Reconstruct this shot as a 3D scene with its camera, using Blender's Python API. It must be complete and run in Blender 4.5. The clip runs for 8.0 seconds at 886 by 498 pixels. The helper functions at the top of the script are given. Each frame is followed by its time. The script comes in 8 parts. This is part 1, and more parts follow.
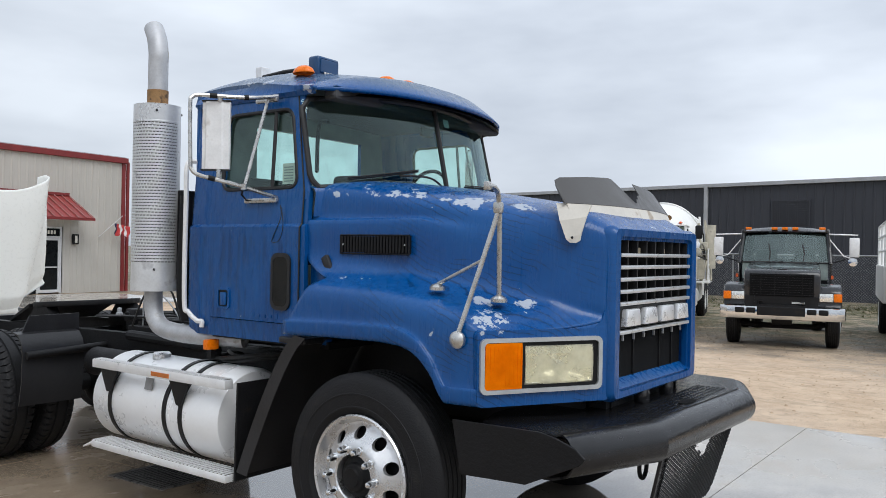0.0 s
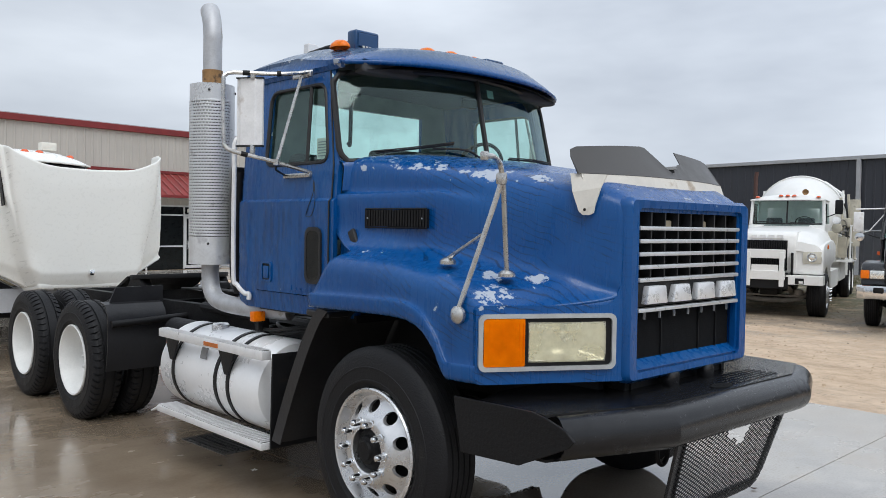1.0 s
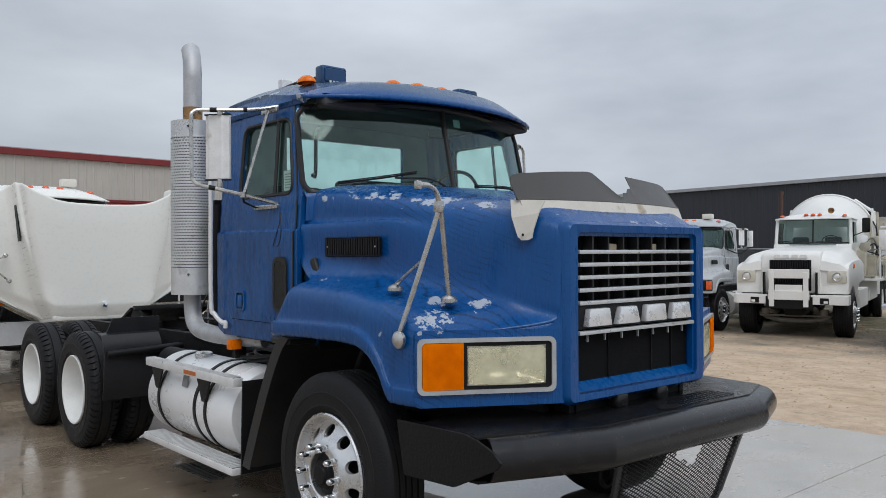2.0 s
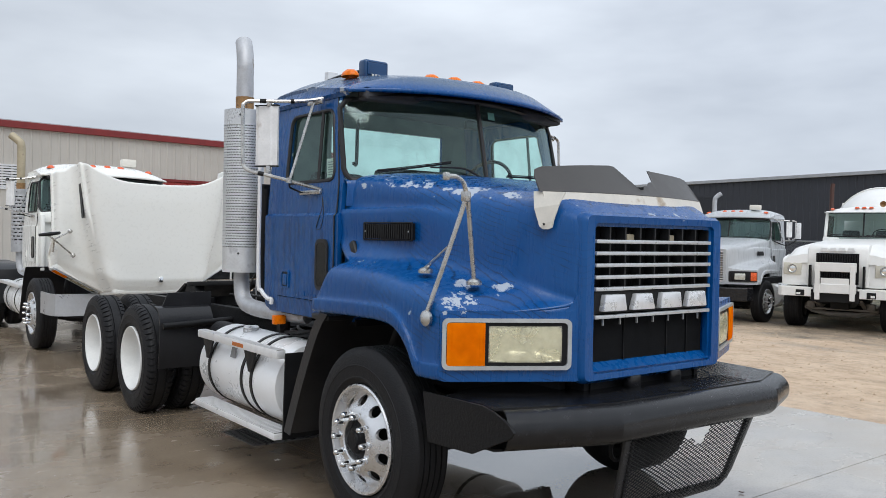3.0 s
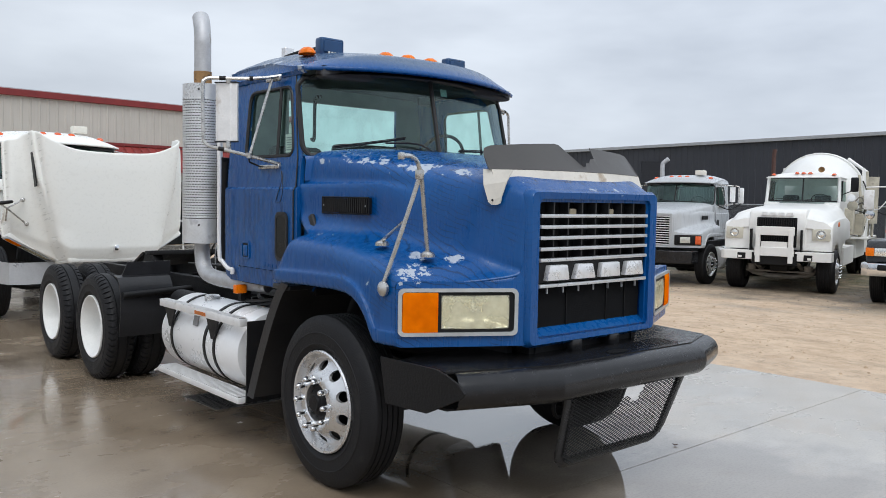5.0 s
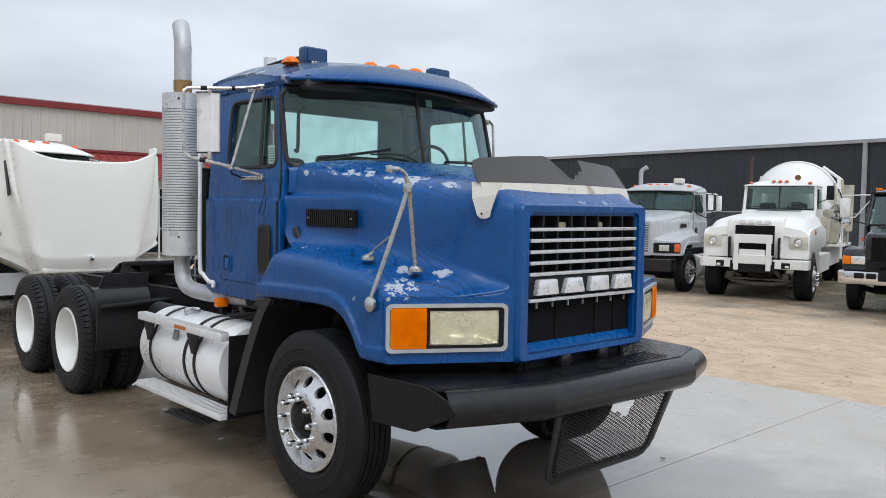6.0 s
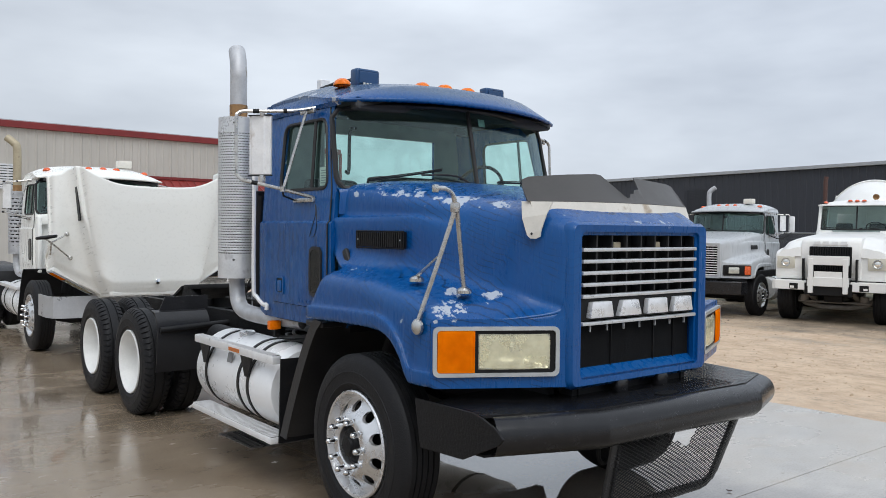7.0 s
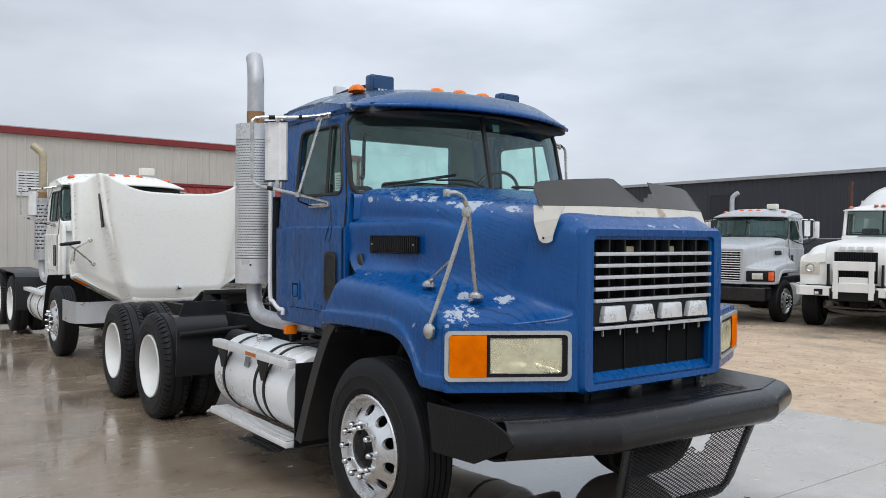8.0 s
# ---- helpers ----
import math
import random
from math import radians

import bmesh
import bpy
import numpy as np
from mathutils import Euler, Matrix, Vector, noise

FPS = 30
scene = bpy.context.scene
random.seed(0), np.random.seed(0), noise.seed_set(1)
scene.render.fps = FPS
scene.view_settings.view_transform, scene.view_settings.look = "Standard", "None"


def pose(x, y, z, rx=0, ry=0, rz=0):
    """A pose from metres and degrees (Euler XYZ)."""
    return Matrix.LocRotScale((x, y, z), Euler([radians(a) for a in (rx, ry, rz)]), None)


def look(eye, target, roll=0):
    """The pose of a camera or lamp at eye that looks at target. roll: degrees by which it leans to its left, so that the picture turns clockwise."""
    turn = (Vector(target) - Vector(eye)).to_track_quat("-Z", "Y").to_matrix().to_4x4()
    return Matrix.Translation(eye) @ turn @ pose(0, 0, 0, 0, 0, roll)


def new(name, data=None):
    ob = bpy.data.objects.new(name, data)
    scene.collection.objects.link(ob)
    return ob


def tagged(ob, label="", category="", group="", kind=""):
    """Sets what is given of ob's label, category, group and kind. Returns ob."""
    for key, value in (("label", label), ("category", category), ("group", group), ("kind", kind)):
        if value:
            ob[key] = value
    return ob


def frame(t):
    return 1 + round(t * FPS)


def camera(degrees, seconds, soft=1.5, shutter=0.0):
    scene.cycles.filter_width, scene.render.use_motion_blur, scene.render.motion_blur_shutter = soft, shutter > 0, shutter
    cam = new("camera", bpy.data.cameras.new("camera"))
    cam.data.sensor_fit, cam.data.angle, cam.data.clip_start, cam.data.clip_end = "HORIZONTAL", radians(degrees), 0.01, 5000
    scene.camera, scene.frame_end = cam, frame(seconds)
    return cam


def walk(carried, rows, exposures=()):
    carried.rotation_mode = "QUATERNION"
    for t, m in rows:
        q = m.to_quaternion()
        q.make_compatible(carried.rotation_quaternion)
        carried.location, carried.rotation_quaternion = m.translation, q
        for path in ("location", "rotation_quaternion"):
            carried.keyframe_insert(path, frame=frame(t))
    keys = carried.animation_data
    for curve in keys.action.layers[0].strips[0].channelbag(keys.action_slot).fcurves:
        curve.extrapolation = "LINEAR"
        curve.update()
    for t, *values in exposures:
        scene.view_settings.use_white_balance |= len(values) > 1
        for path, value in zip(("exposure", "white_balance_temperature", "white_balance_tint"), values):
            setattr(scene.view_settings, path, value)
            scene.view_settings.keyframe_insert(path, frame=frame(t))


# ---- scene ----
cam = camera(57.0, 8.0, soft=0.65)
PATH = [
    (0, (-4.19, -2.694, 1.627), (-2.575, -1.514, 1.631), 1.0),
    (0.5, (-3.951, -2.902, 1.614), (-2.474, -1.553, 1.608), -0.0),
    (1, (-3.713, -3.107, 1.615), (-2.324, -1.67, 1.559), 0.9),
    (1.2, (-3.649, -3.140, 1.599), (-2.229, -1.735, 1.508), 1.6),
    (2.3, (-3.433, -3.612, 1.629), (-2.168, -2.064, 1.658), -0.7),
    (2.5, (-3.451, -3.673, 1.63), (-2.215, -2.101, 1.63), -0.3),
    (3, (-3.57, -3.782, 1.632), (-2.341, -2.204, 1.6), 1.1),
    (3.5, (-3.705, -3.853, 1.615), (-2.445, -2.302, 1.513), 1.4),
    (4, (-3.75, -3.963, 1.633), (-2.47, -2.432, 1.497), 0.9),
    (4.5, (-3.756, -4.021, 1.648), (-2.462, -2.502, 1.522), 0.8),
    (4.7, (-3.752, -4.014, 1.669), (-2.450, -2.501, 1.544), 0.9),
    (5.8, (-3.733, -3.912, 1.740), (-2.383, -2.440, 1.633), 1.0),
    (6, (-3.733, -3.894, 1.736), (-2.377, -2.427, 1.631), 1.0),
    (6.5, (-3.667, -3.865, 1.729), (-2.34, -2.371, 1.646), 0.8),
    (7, (-3.597, -3.873, 1.719), (-2.363, -2.3, 1.67), 0.6),
    (7.5, (-3.578, -3.901, 1.71), (-2.382, -2.298, 1.675), 0.4),
    (8, (-3.559, -3.914, 1.71), (-2.369, -2.307, 1.676), 0.5),
]
walk(cam, [(t, look(eye, target, roll)) for t, eye, target, roll in PATH],
     exposures=[(0, 0.04), (1.0, -0.02), (2.3, -0.37), (2.5, -0.32), (3.0, 0.0), (3.5, 0.04), (4.0, 0.15), (4.5, 0.06), (6.0, 0.01), (8.0, -0.03)])

# ---- light ----
world = bpy.data.worlds.new("overcast_sky")
scene.world = world
world.use_nodes = True
wn, wl = world.node_tree.nodes, world.node_tree.links
wn.clear()
w_out, w_bg = wn.new("ShaderNodeOutputWorld"), wn.new("ShaderNodeBackground")
w_sky = wn.new("ShaderNodeTexSky")
w_sky.sky_type, w_sky.sun_disc = "NISHITA", False
w_sky.sun_elevation, w_sky.sun_rotation = radians(52), radians(208)
w_co, w_map, w_n1, w_n2 = wn.new("ShaderNodeTexCoord"), wn.new("ShaderNodeMapping"), wn.new("ShaderNodeTexNoise"), wn.new("ShaderNodeTexNoise")
w_map.inputs["Scale"].default_value = (1.0, 1.0, 3.2)
w_n1.inputs["Scale"].default_value, w_n1.inputs["Detail"].default_value = 1.7, 5.0
w_n2.inputs["Scale"].default_value, w_n2.inputs["Detail"].default_value = 4.5, 4.0
w_sep, w_up = wn.new("ShaderNodeSeparateXYZ"), wn.new("ShaderNodeMapRange")
w_up.inputs["From Min"].default_value, w_up.inputs["From Max"].default_value = 0.0, 0.9
w_up.inputs["To Min"].default_value, w_up.inputs["To Max"].default_value = 0.92, 1.55
w_mixn, w_ramp = wn.new("ShaderNodeMath"), wn.new("ShaderNodeValToRGB")
w_mixn.operation = "MULTIPLY_ADD"
w_mixn.inputs[1].default_value = 0.35
w_ramp.color_ramp.elements[0].position, w_ramp.color_ramp.elements[0].color = 0.45, (0.378, 0.42, 0.488, 1)
w_ramp.color_ramp.elements[1].position, w_ramp.color_ramp.elements[1].color = 0.88, (0.660, 0.715, 0.788, 1)
w_mul, w_add = wn.new("ShaderNodeVectorMath"), wn.new("ShaderNodeMix")
w_mul.operation = "SCALE"
w_add.data_type = "RGBA"
w_add.inputs["Factor"].default_value = 0.004
wl.new(w_co.outputs["Generated"], w_map.inputs["Vector"])
wl.new(w_map.outputs[0], w_n1.inputs["Vector"])
wl.new(w_map.outputs[0], w_n2.inputs["Vector"])
wl.new(w_n2.outputs["Fac"], w_mixn.inputs[0])
wl.new(w_n1.outputs["Fac"], w_mixn.inputs[2])
wl.new(w_mixn.outputs[0], w_ramp.inputs["Fac"])
wl.new(w_co.outputs["Generated"], w_sep.inputs[0])
wl.new(w_sep.outputs["Z"], w_up.inputs["Value"])
wl.new(w_ramp.outputs["Color"], w_mul.inputs[0])
# the cloud is thinner, and brighter, towards the east
w_east, w_gain = wn.new("ShaderNodeMapRange"), wn.new("ShaderNodeMath")
w_east.inputs["From Min"].default_value, w_east.inputs["From Max"].default_value = 0.0, 1.0
w_east.inputs["To Min"].default_value, w_east.inputs["To Max"].default_value = 0.83, 1.22
w_gain.operation = "MULTIPLY"
wl.new(w_sep.outputs["X"], w_east.inputs["Value"])
wl.new(w_up.outputs[0], w_gain.inputs[0])
wl.new(w_east.outputs[0], w_gain.inputs[1])
wl.new(w_gain.outputs[0], w_mul.inputs["Scale"])
wl.new(w_mul.outputs[0], w_add.inputs["A"])
wl.new(w_sky.outputs["Color"], w_add.inputs["B"])
wl.new(w_add.outputs["Result"], w_bg.inputs["Color"])
w_bg.inputs["Strength"].default_value = 1.12
wl.new(w_bg.outputs[0], w_out.inputs["Surface"])
sun = new("sun", bpy.data.lights.new("sun", "SUN"))
sun.data.energy, sun.data.angle, sun.data.color = 1.5, radians(40), (0.98, 0.98, 0.97)
sun.matrix_world = look((0, 0, 30), (11, 21, 0))


# ---- materials ----
def clamp3(c, k):
    return tuple(max(0.0, min(1.0, v * k)) for v in c) + (1.0,)


def base_mat(name):
    m = bpy.data.materials.new(name)
    m.use_nodes = True
    nt = m.node_tree
    return m, nt.nodes, nt.links, nt.nodes["Principled BSDF"]


def noise_node(nodes, links, co, scale, detail=4.0, stretch=None, rough=0.55):
    n = nodes.new("ShaderNodeTexNoise")
    n.inputs["Scale"].default_value, n.inputs["Detail"].default_value, n.inputs["Roughness"].default_value = scale, detail, rough
    if stretch:
        mp = nodes.new("ShaderNodeMapping")
        mp.inputs["Scale"].default_value = stretch
        links.new(co, mp.inputs["Vector"])
        co = mp.outputs[0]
    links.new(co, n.inputs["Vector"])
    return n.outputs["Fac"]


def ramp_node(nodes, links, fac, lo, hi, a=0.0, b=1.0):
    r = nodes.new("ShaderNodeMapRange")
    r.inputs["From Min"].default_value, r.inputs["From Max"].default_value = lo, hi
    r.inputs["To Min"].default_value, r.inputs["To Max"].default_value = a, b
    links.new(fac, r.inputs["Value"])
    return r.outputs[0]


def math_node(nodes, links, op, a, b):
    n = nodes.new("ShaderNodeMath")
    n.operation = op
    for i, v in enumerate((a, b)):
        if isinstance(v, (int, float)):
            n.inputs[i].default_value = v
        else:
            links.new(v, n.inputs[i])
    return n.outputs[0]


def mix_node(nodes, links, fac, a, b):
    n = nodes.new("ShaderNodeMix")
    n.data_type = "RGBA"
    for key, v in (("Factor", fac), ("A", a), ("B", b)):
        if isinstance(v, (tuple, float, int)):
            n.inputs[key].default_value = v
        else:
            links.new(v, n.inputs[key])
    return n.outputs["Result"]


def bump_node(nodes, links, bsdf, height, strength, distance=0.01):
    b = nodes.new("ShaderNodeBump")
    b.inputs["Strength"].default_value, b.inputs["Distance"].default_value = strength, distance
    links.new(height, b.inputs["Height"])
    links.new(b.outputs[0], bsdf.inputs["Normal"])


def mat(name, color, rough=0.5, metal=0.0, vary=0.18, scale=5.0, bump=0.0, coat=0.0, stain=None, stain_at=0.62, rvary=0.12, spec=0.5):
    """A worn surface: colour varied at two scales, optional stains, uneven gloss and fine relief."""
    m, nodes, links, bsdf = base_mat(name)
    co = nodes.new("ShaderNodeTexCoord").outputs["Object"]
    big = noise_node(nodes, links, co, scale)
    fine = noise_node(nodes, links, co, scale * 11, 3.0)
    both = math_node(nodes, links, "MULTIPLY_ADD", fine, 0.4)
    links.new(big, both.node.inputs[2])
    fac = ramp_node(nodes, links, both, 0.45, 0.95)
    col = mix_node(nodes, links, fac, clamp3(color, 1 - vary), clamp3(color, 1 + vary))
    if stain:
        col = mix_node(nodes, links, ramp_node(nodes, links, big, stain_at, stain_at + 0.1), col, (*stain, 1.0))
    links.new(col, bsdf.inputs["Base Color"])
    links.new(ramp_node(nodes, links, both, 0.4, 1.0, max(0.02, rough - rvary), min(1.0, rough + rvary)), bsdf.inputs["Roughness"])
    bsdf.inputs["Metallic"].default_value = metal
    bsdf.inputs["Specular IOR Level"].default_value = spec
    bsdf.inputs["Coat Weight"].default_value = coat
    bsdf.inputs["Coat Roughness"].default_value = 0.08
    if bump:
        bump_node(nodes, links, bsdf, fine, bump)
    return m


def old_paint(name, color, faded, bare, patches, streak=0.35, rough=0.3, trails=False):
    """Weathered truck paint: chalky fading, run marks, and places where it has flaked down to the primer."""
    m, nodes, links, bsdf = base_mat(name)
    co = nodes.new("ShaderNodeTexCoord").outputs["Object"]
    big = noise_node(nodes, links, co, 1.6)
    runs = noise_node(nodes, links, co, 9.0, 5.0, (3.0, 3.0, 0.35))
    fine = noise_node(nodes, links, co, 70.0, 3.0)
    sep = nodes.new("ShaderNodeSeparateXYZ")
    links.new(co, sep.inputs[0])
    aft = ramp_node(nodes, links, sep.outputs["Y"], 0.45, 0.7, 0.25, 1.0)
    chalk = math_node(nodes, links, "MULTIPLY", ramp_node(nodes, links, runs, 0.52, 0.72, 0.0, streak), aft)
    fade = math_node(nodes, links, "ADD", ramp_node(nodes, links, big, 0.4, 0.7, 0.0, 0.45), chalk)
    col = mix_node(nodes, links, fade, (*color, 1), (*faded, 1))
    if trails:
        # greyer blue high up: faded paint, with the sky's sheen put into the colour
        high = math_node(nodes, links, "MULTIPLY", ramp_node(nodes, links, sep.outputs["Z"], 2.55, 2.62, 0.0, 1.0), ramp_node(nodes, links, big, 0.3, 0.65, 0.65, 0.95))
        col = mix_node(nodes, links, high, col, (0.088, 0.135, 0.205, 1))
        # rain has drawn dark runs down the doors below the crease
        wash = noise_node(nodes, links, co, 34.0, 5.0, (1.0, 1.0, 0.10), 0.65)
        door_run = math_node(nodes, links, "MULTIPLY", ramp_node(nodes, links, sep.outputs["Y"], 0.58, 0.70), ramp_node(nodes, links, sep.outputs["Z"], 1.74, 1.68))
        col = mix_node(nodes, links, math_node(nodes, links, "MULTIPLY", door_run, ramp_node(nodes, links, wash, 0.50, 0.60, 0.0, 0.55)), col, clamp3(color, 0.45))
        # dark rain trails that creep down and forward over the bonnet
        warp = noise_node(nodes, links, co, 2.0, 2.0, None, 0.5)
        jag = noise_node(nodes, links, co, 22.0, 2.0)
        c = math_node(nodes, links, "SUBTRACT", sep.outputs["Z"], math_node(nodes, links, "MULTIPLY", sep.outputs["Y"], 0.40))
        c = math_node(nodes, links, "ADD", c, math_node(nodes, links, "ADD", math_node(nodes, links, "MULTIPLY", warp, 0.22), math_node(nodes, links, "MULTIPLY", jag, 0.016)))
        band = math_node(nodes, links, "FRACT", math_node(nodes, links, "MULTIPLY", c, 33.0), 0.0)
        off = math_node(nodes, links, "ABSOLUTE", math_node(nodes, links, "SUBTRACT", band, 0.5), 0.0)
        line = ramp_node(nodes, links, off, 0.050, 0.110, 1.0, 0.0)
        gaps = noise_node(nodes, links, co, 7.0, 3.0, (0.6, 0.6, 1.3))
        fore = math_node(nodes, links, "MULTIPLY", ramp_node(nodes, links, sep.outputs["Y"], -0.10, 0.15, 1.0, 0.0), ramp_node(nodes, links, sep.outputs["Y"], -1.0, -0.96, 0.25, 1.0))
        line = math_node(nodes, links, "MULTIPLY", line, math_node(nodes, links, "MULTIPLY", fore, ramp_node(nodes, links, gaps, 0.42, 0.56, 0.0, 0.66)))
        col = mix_node(nodes, links, line, col, clamp3(color, 0.2))
    flake = noise_node(nodes, links, co, 13.0, 6.0, (1.0, 0.8, 1.0), 0.66)
    chips = noise_node(nodes, links, co, 16.0, 2.0)
    total = math_node(nodes, links, "MULTIPLY", ramp_node(nodes, links, chips, 0.765, 0.775), 1.0 if patches else 0.0)
    for centre, size, radius in patches:
        mp = nodes.new("ShaderNodeMapping")
        mp.vector_type = "POINT"
        mp.inputs["Location"].default_value = tuple(-c / s for c, s in zip(centre, size))
        mp.inputs["Scale"].default_value = tuple(1 / s for s in size)
        links.new(co, mp.inputs["Vector"])
        ln = nodes.new("ShaderNodeVectorMath")
        ln.operation = "LENGTH"
        links.new(mp.outputs[0], ln.inputs[0])
        near = ramp_node(nodes, links, ln.outputs["Value"], 0.0, radius * 1.7, 0.16, -0.22)
        on = ramp_node(nodes, links, math_node(nodes, links, "ADD", flake, near), 0.585, 0.60)
        total = math_node(nodes, links, "MAXIMUM", total, on)
    col = mix_node(nodes, links, total, col, (*bare, 1))
    links.new(col, bsdf.inputs["Base Color"])
    r = math_node(nodes, links, "ADD", ramp_node(nodes, links, runs, 0.4, 0.7, rough - 0.08, rough + 0.12), math_node(nodes, links, "MULTIPLY", total, 0.3))
    links.new(r, bsdf.inputs["Roughness"])
    bsdf.inputs["Coat Weight"].default_value = 0.08
    bsdf.inputs["Coat Roughness"].default_value = 0.12
    bsdf.inputs["Specular IOR Level"].default_value = 0.42
    h = math_node(nodes, links, "SUBTRACT", math_node(nodes, links, "MULTIPLY", fine, 0.25), total)
    if trails:
        drip = noise_node(nodes, links, co, 16.0, 4.0, (2.0, 2.0, 0.22), 0.6)
        h = math_node(nodes, links, "ADD", h, math_node(nodes, links, "MULTIPLY", ramp_node(nodes, links, drip, 0.42, 0.62), math_node(nodes, links, "MULTIPLY", aft, 1.1)))
    bump_node(nodes, links, bsdf, h, 0.14 if trails else 0.03, 0.004)
    return m


def glass_mat(name, tint, gloss=0.08, haze=0.0, haze_color=(0.5, 0.5, 0.5), edge=0.65):
    m, nodes, links, bsdf = base_mat(name)
    nodes.remove(bsdf)
    tr, gl, mx, fr = nodes.new("ShaderNodeBsdfTransparent"), nodes.new("ShaderNodeBsdfGlossy"), nodes.new("ShaderNodeMixShader"), nodes.new("ShaderNodeLayerWeight")
    co = nodes.new("ShaderNodeTexCoord").outputs["Object"]
    dirt = noise_node(nodes, links, co, 5.0, 5.0)
    links.new(mix_node(nodes, links, ramp_node(nodes, links, dirt, 0.4, 0.75), (*tint, 1), clamp3(tint, 0.86)), tr.inputs["Color"])
    gl.inputs["Roughness"].default_value = 0.03
    gl.inputs["Color"].default_value = clamp3(tint, 0.9)
    fr.inputs["Blend"].default_value = 0.5
    rim = math_node(nodes, links, "MULTIPLY", math_node(nodes, links, "POWER", fr.outputs["Facing"], 4.0), edge)
    links.new(math_node(nodes, links, "ADD", rim, gloss), mx.inputs[0])
    links.new(tr.outputs[0], mx.inputs[1])
    links.new(gl.outputs[0], mx.inputs[2])
    if haze:
        # yellowed plastic that scatters part of the light
        df, mh = nodes.new("ShaderNodeBsdfDiffuse"), nodes.new("ShaderNodeMixShader")
        df.inputs["Color"].default_value = (*haze_color, 1)
        links.new(ramp_node(nodes, links, dirt, 0.35, 0.7, haze - 0.15, haze + 0.2), mh.inputs[0])
        links.new(mx.outputs[0], mh.inputs[1])
        links.new(df.outputs[0], mh.inputs[2])
        mx = mh
    links.new(mx.outputs[0], nodes["Material Output"].inputs["Surface"])
    return m


BLUE = old_paint("faded_blue_paint", (0.0006, 0.068, 0.252), (0.004, 0.103, 0.33), (0.42, 0.47, 0.55), [
    ((-0.812, 0.13, 1.938), (0.55, 2.1, 0.24), 0.25), ((-0.71, -0.31, 1.886), (0.7, 1.5, 0.28), 0.21), ((-0.645, -0.57, 1.855), (1.0, 1.2, 0.5), 0.10),
    ((-1.045, -0.65, 1.309), (1.0, 0.85, 0.8), 0.165), ((-0.79, -0.68, 1.382), (1.1, 1.2, 0.8), 0.115), ((-0.925, -0.53, 1.376), (1.0, 0.9, 0.8), 0.10),
    ((-0.9, 1.15, 2.64), (0.5, 1.5, 0.35), 0.20), ((-1.00, 0.25, 1.455), (0.6, 2.4, 0.5), 0.085), ((-0.93, 0.66, 2.53), (0.5, 0.8, 0.8), 0.06),
    ((1.03, -0.55, 1.33), (1.0, 1.2, 0.7), 0.2), ((0.1, -1.03, 1.765), (3.0, 0.5, 0.4), 0.09)], streak=0.6, trails=True)
WHITE = old_paint("aged_white_paint", (0.91, 0.91, 0.87), (0.895, 0.895, 0.855), (0.80, 0.79, 0.73), [], 0.05, 0.34)
GRAY = old_paint("silver_gray_paint", (0.47, 0.49, 0.51), (0.57, 0.59, 0.61), (0.62, 0.63, 0.62), [], 0.2, 0.33)
MIXER_WHITE = mat("mixer_white_paint", (0.84, 0.835, 0.81), 0.42, vary=0.06, scale=2.0, stain=(0.72, 0.68, 0.60), stain_at=0.66, coat=0.1)
BLACK_PAINT = mat("worn_black_paint", (0.012, 0.013, 0.016), 0.28, vary=0.5, scale=3.0, coat=0.4)
BUMPER = mat("wet_black_bumper_paint", (0.010, 0.010, 0.0115), 0.22, vary=0.5, scale=14.0, bump=0.12, spec=0.48, rvary=0.10)
TREAD_PLATE = mat("wet_black_tread_plate", (0.007, 0.007, 0.008), 0.09, vary=0.6, scale=16.0, bump=0.35, rvary=0.10, spec=0.45)
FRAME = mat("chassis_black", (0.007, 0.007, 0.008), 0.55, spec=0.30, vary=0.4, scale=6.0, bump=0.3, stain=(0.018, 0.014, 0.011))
PLASTIC = mat("black_plastic", (0.008, 0.008, 0.009), 0.45, spec=0.25, vary=0.3, scale=8.0, bump=0.2)
MUDFLAP = mat("black_poly_fender", (0.017, 0.017, 0.019), 0.40, spec=0.5, vary=0.3, scale=4.0, bump=0.15)
RUBBER = mat("tyre_rubber", (0.010, 0.010, 0.0115), 0.58, spec=0.30, vary=0.35, scale=9.0, bump=0.3, stain=(0.022, 0.021, 0.020))
ALU = mat("polished_aluminium", (0.74, 0.74, 0.745), 0.30, 0.88, vary=0.10, scale=14.0, stain=(0.60, 0.59, 0.57), stain_at=0.64)
STEP_ALU = mat("brushed_step_aluminium", (0.88, 0.885, 0.89), 0.36, 0.35, vary=0.08, scale=12.0, bump=0.2)
TANK_ALU = mat("tank_aluminium", (0.91, 0.915, 0.92), 0.30, 0.15, vary=0.05, scale=3.0)
CHROME = mat("chrome", (0.80, 0.81, 0.82), 0.12, 1.0, vary=0.08, scale=20.0)
DULL_CHROME = mat("pitted_chrome_tube", (0.56, 0.55, 0.53), 0.28, 0.9, vary=0.25, scale=18.0, stain=(0.30, 0.23, 0.16), stain_at=0.66)
BAR = mat("weathered_grille_bar", (0.66, 0.68, 0.70), 0.34, 0.6, vary=0.12, scale=16.0, stain=(0.45, 0.46, 0.47))
SHIELD = mat("galvanised_shield", (0.70, 0.715, 0.73), 0.34, 0.45, vary=0.15, scale=6.0, stain=(0.42, 0.42, 0.44))
STACK = mat("weathered_stack_steel", (0.52, 0.53, 0.55), 0.55, 0.5, vary=0.2, scale=9.0, stain=(0.35, 0.32, 0.28))
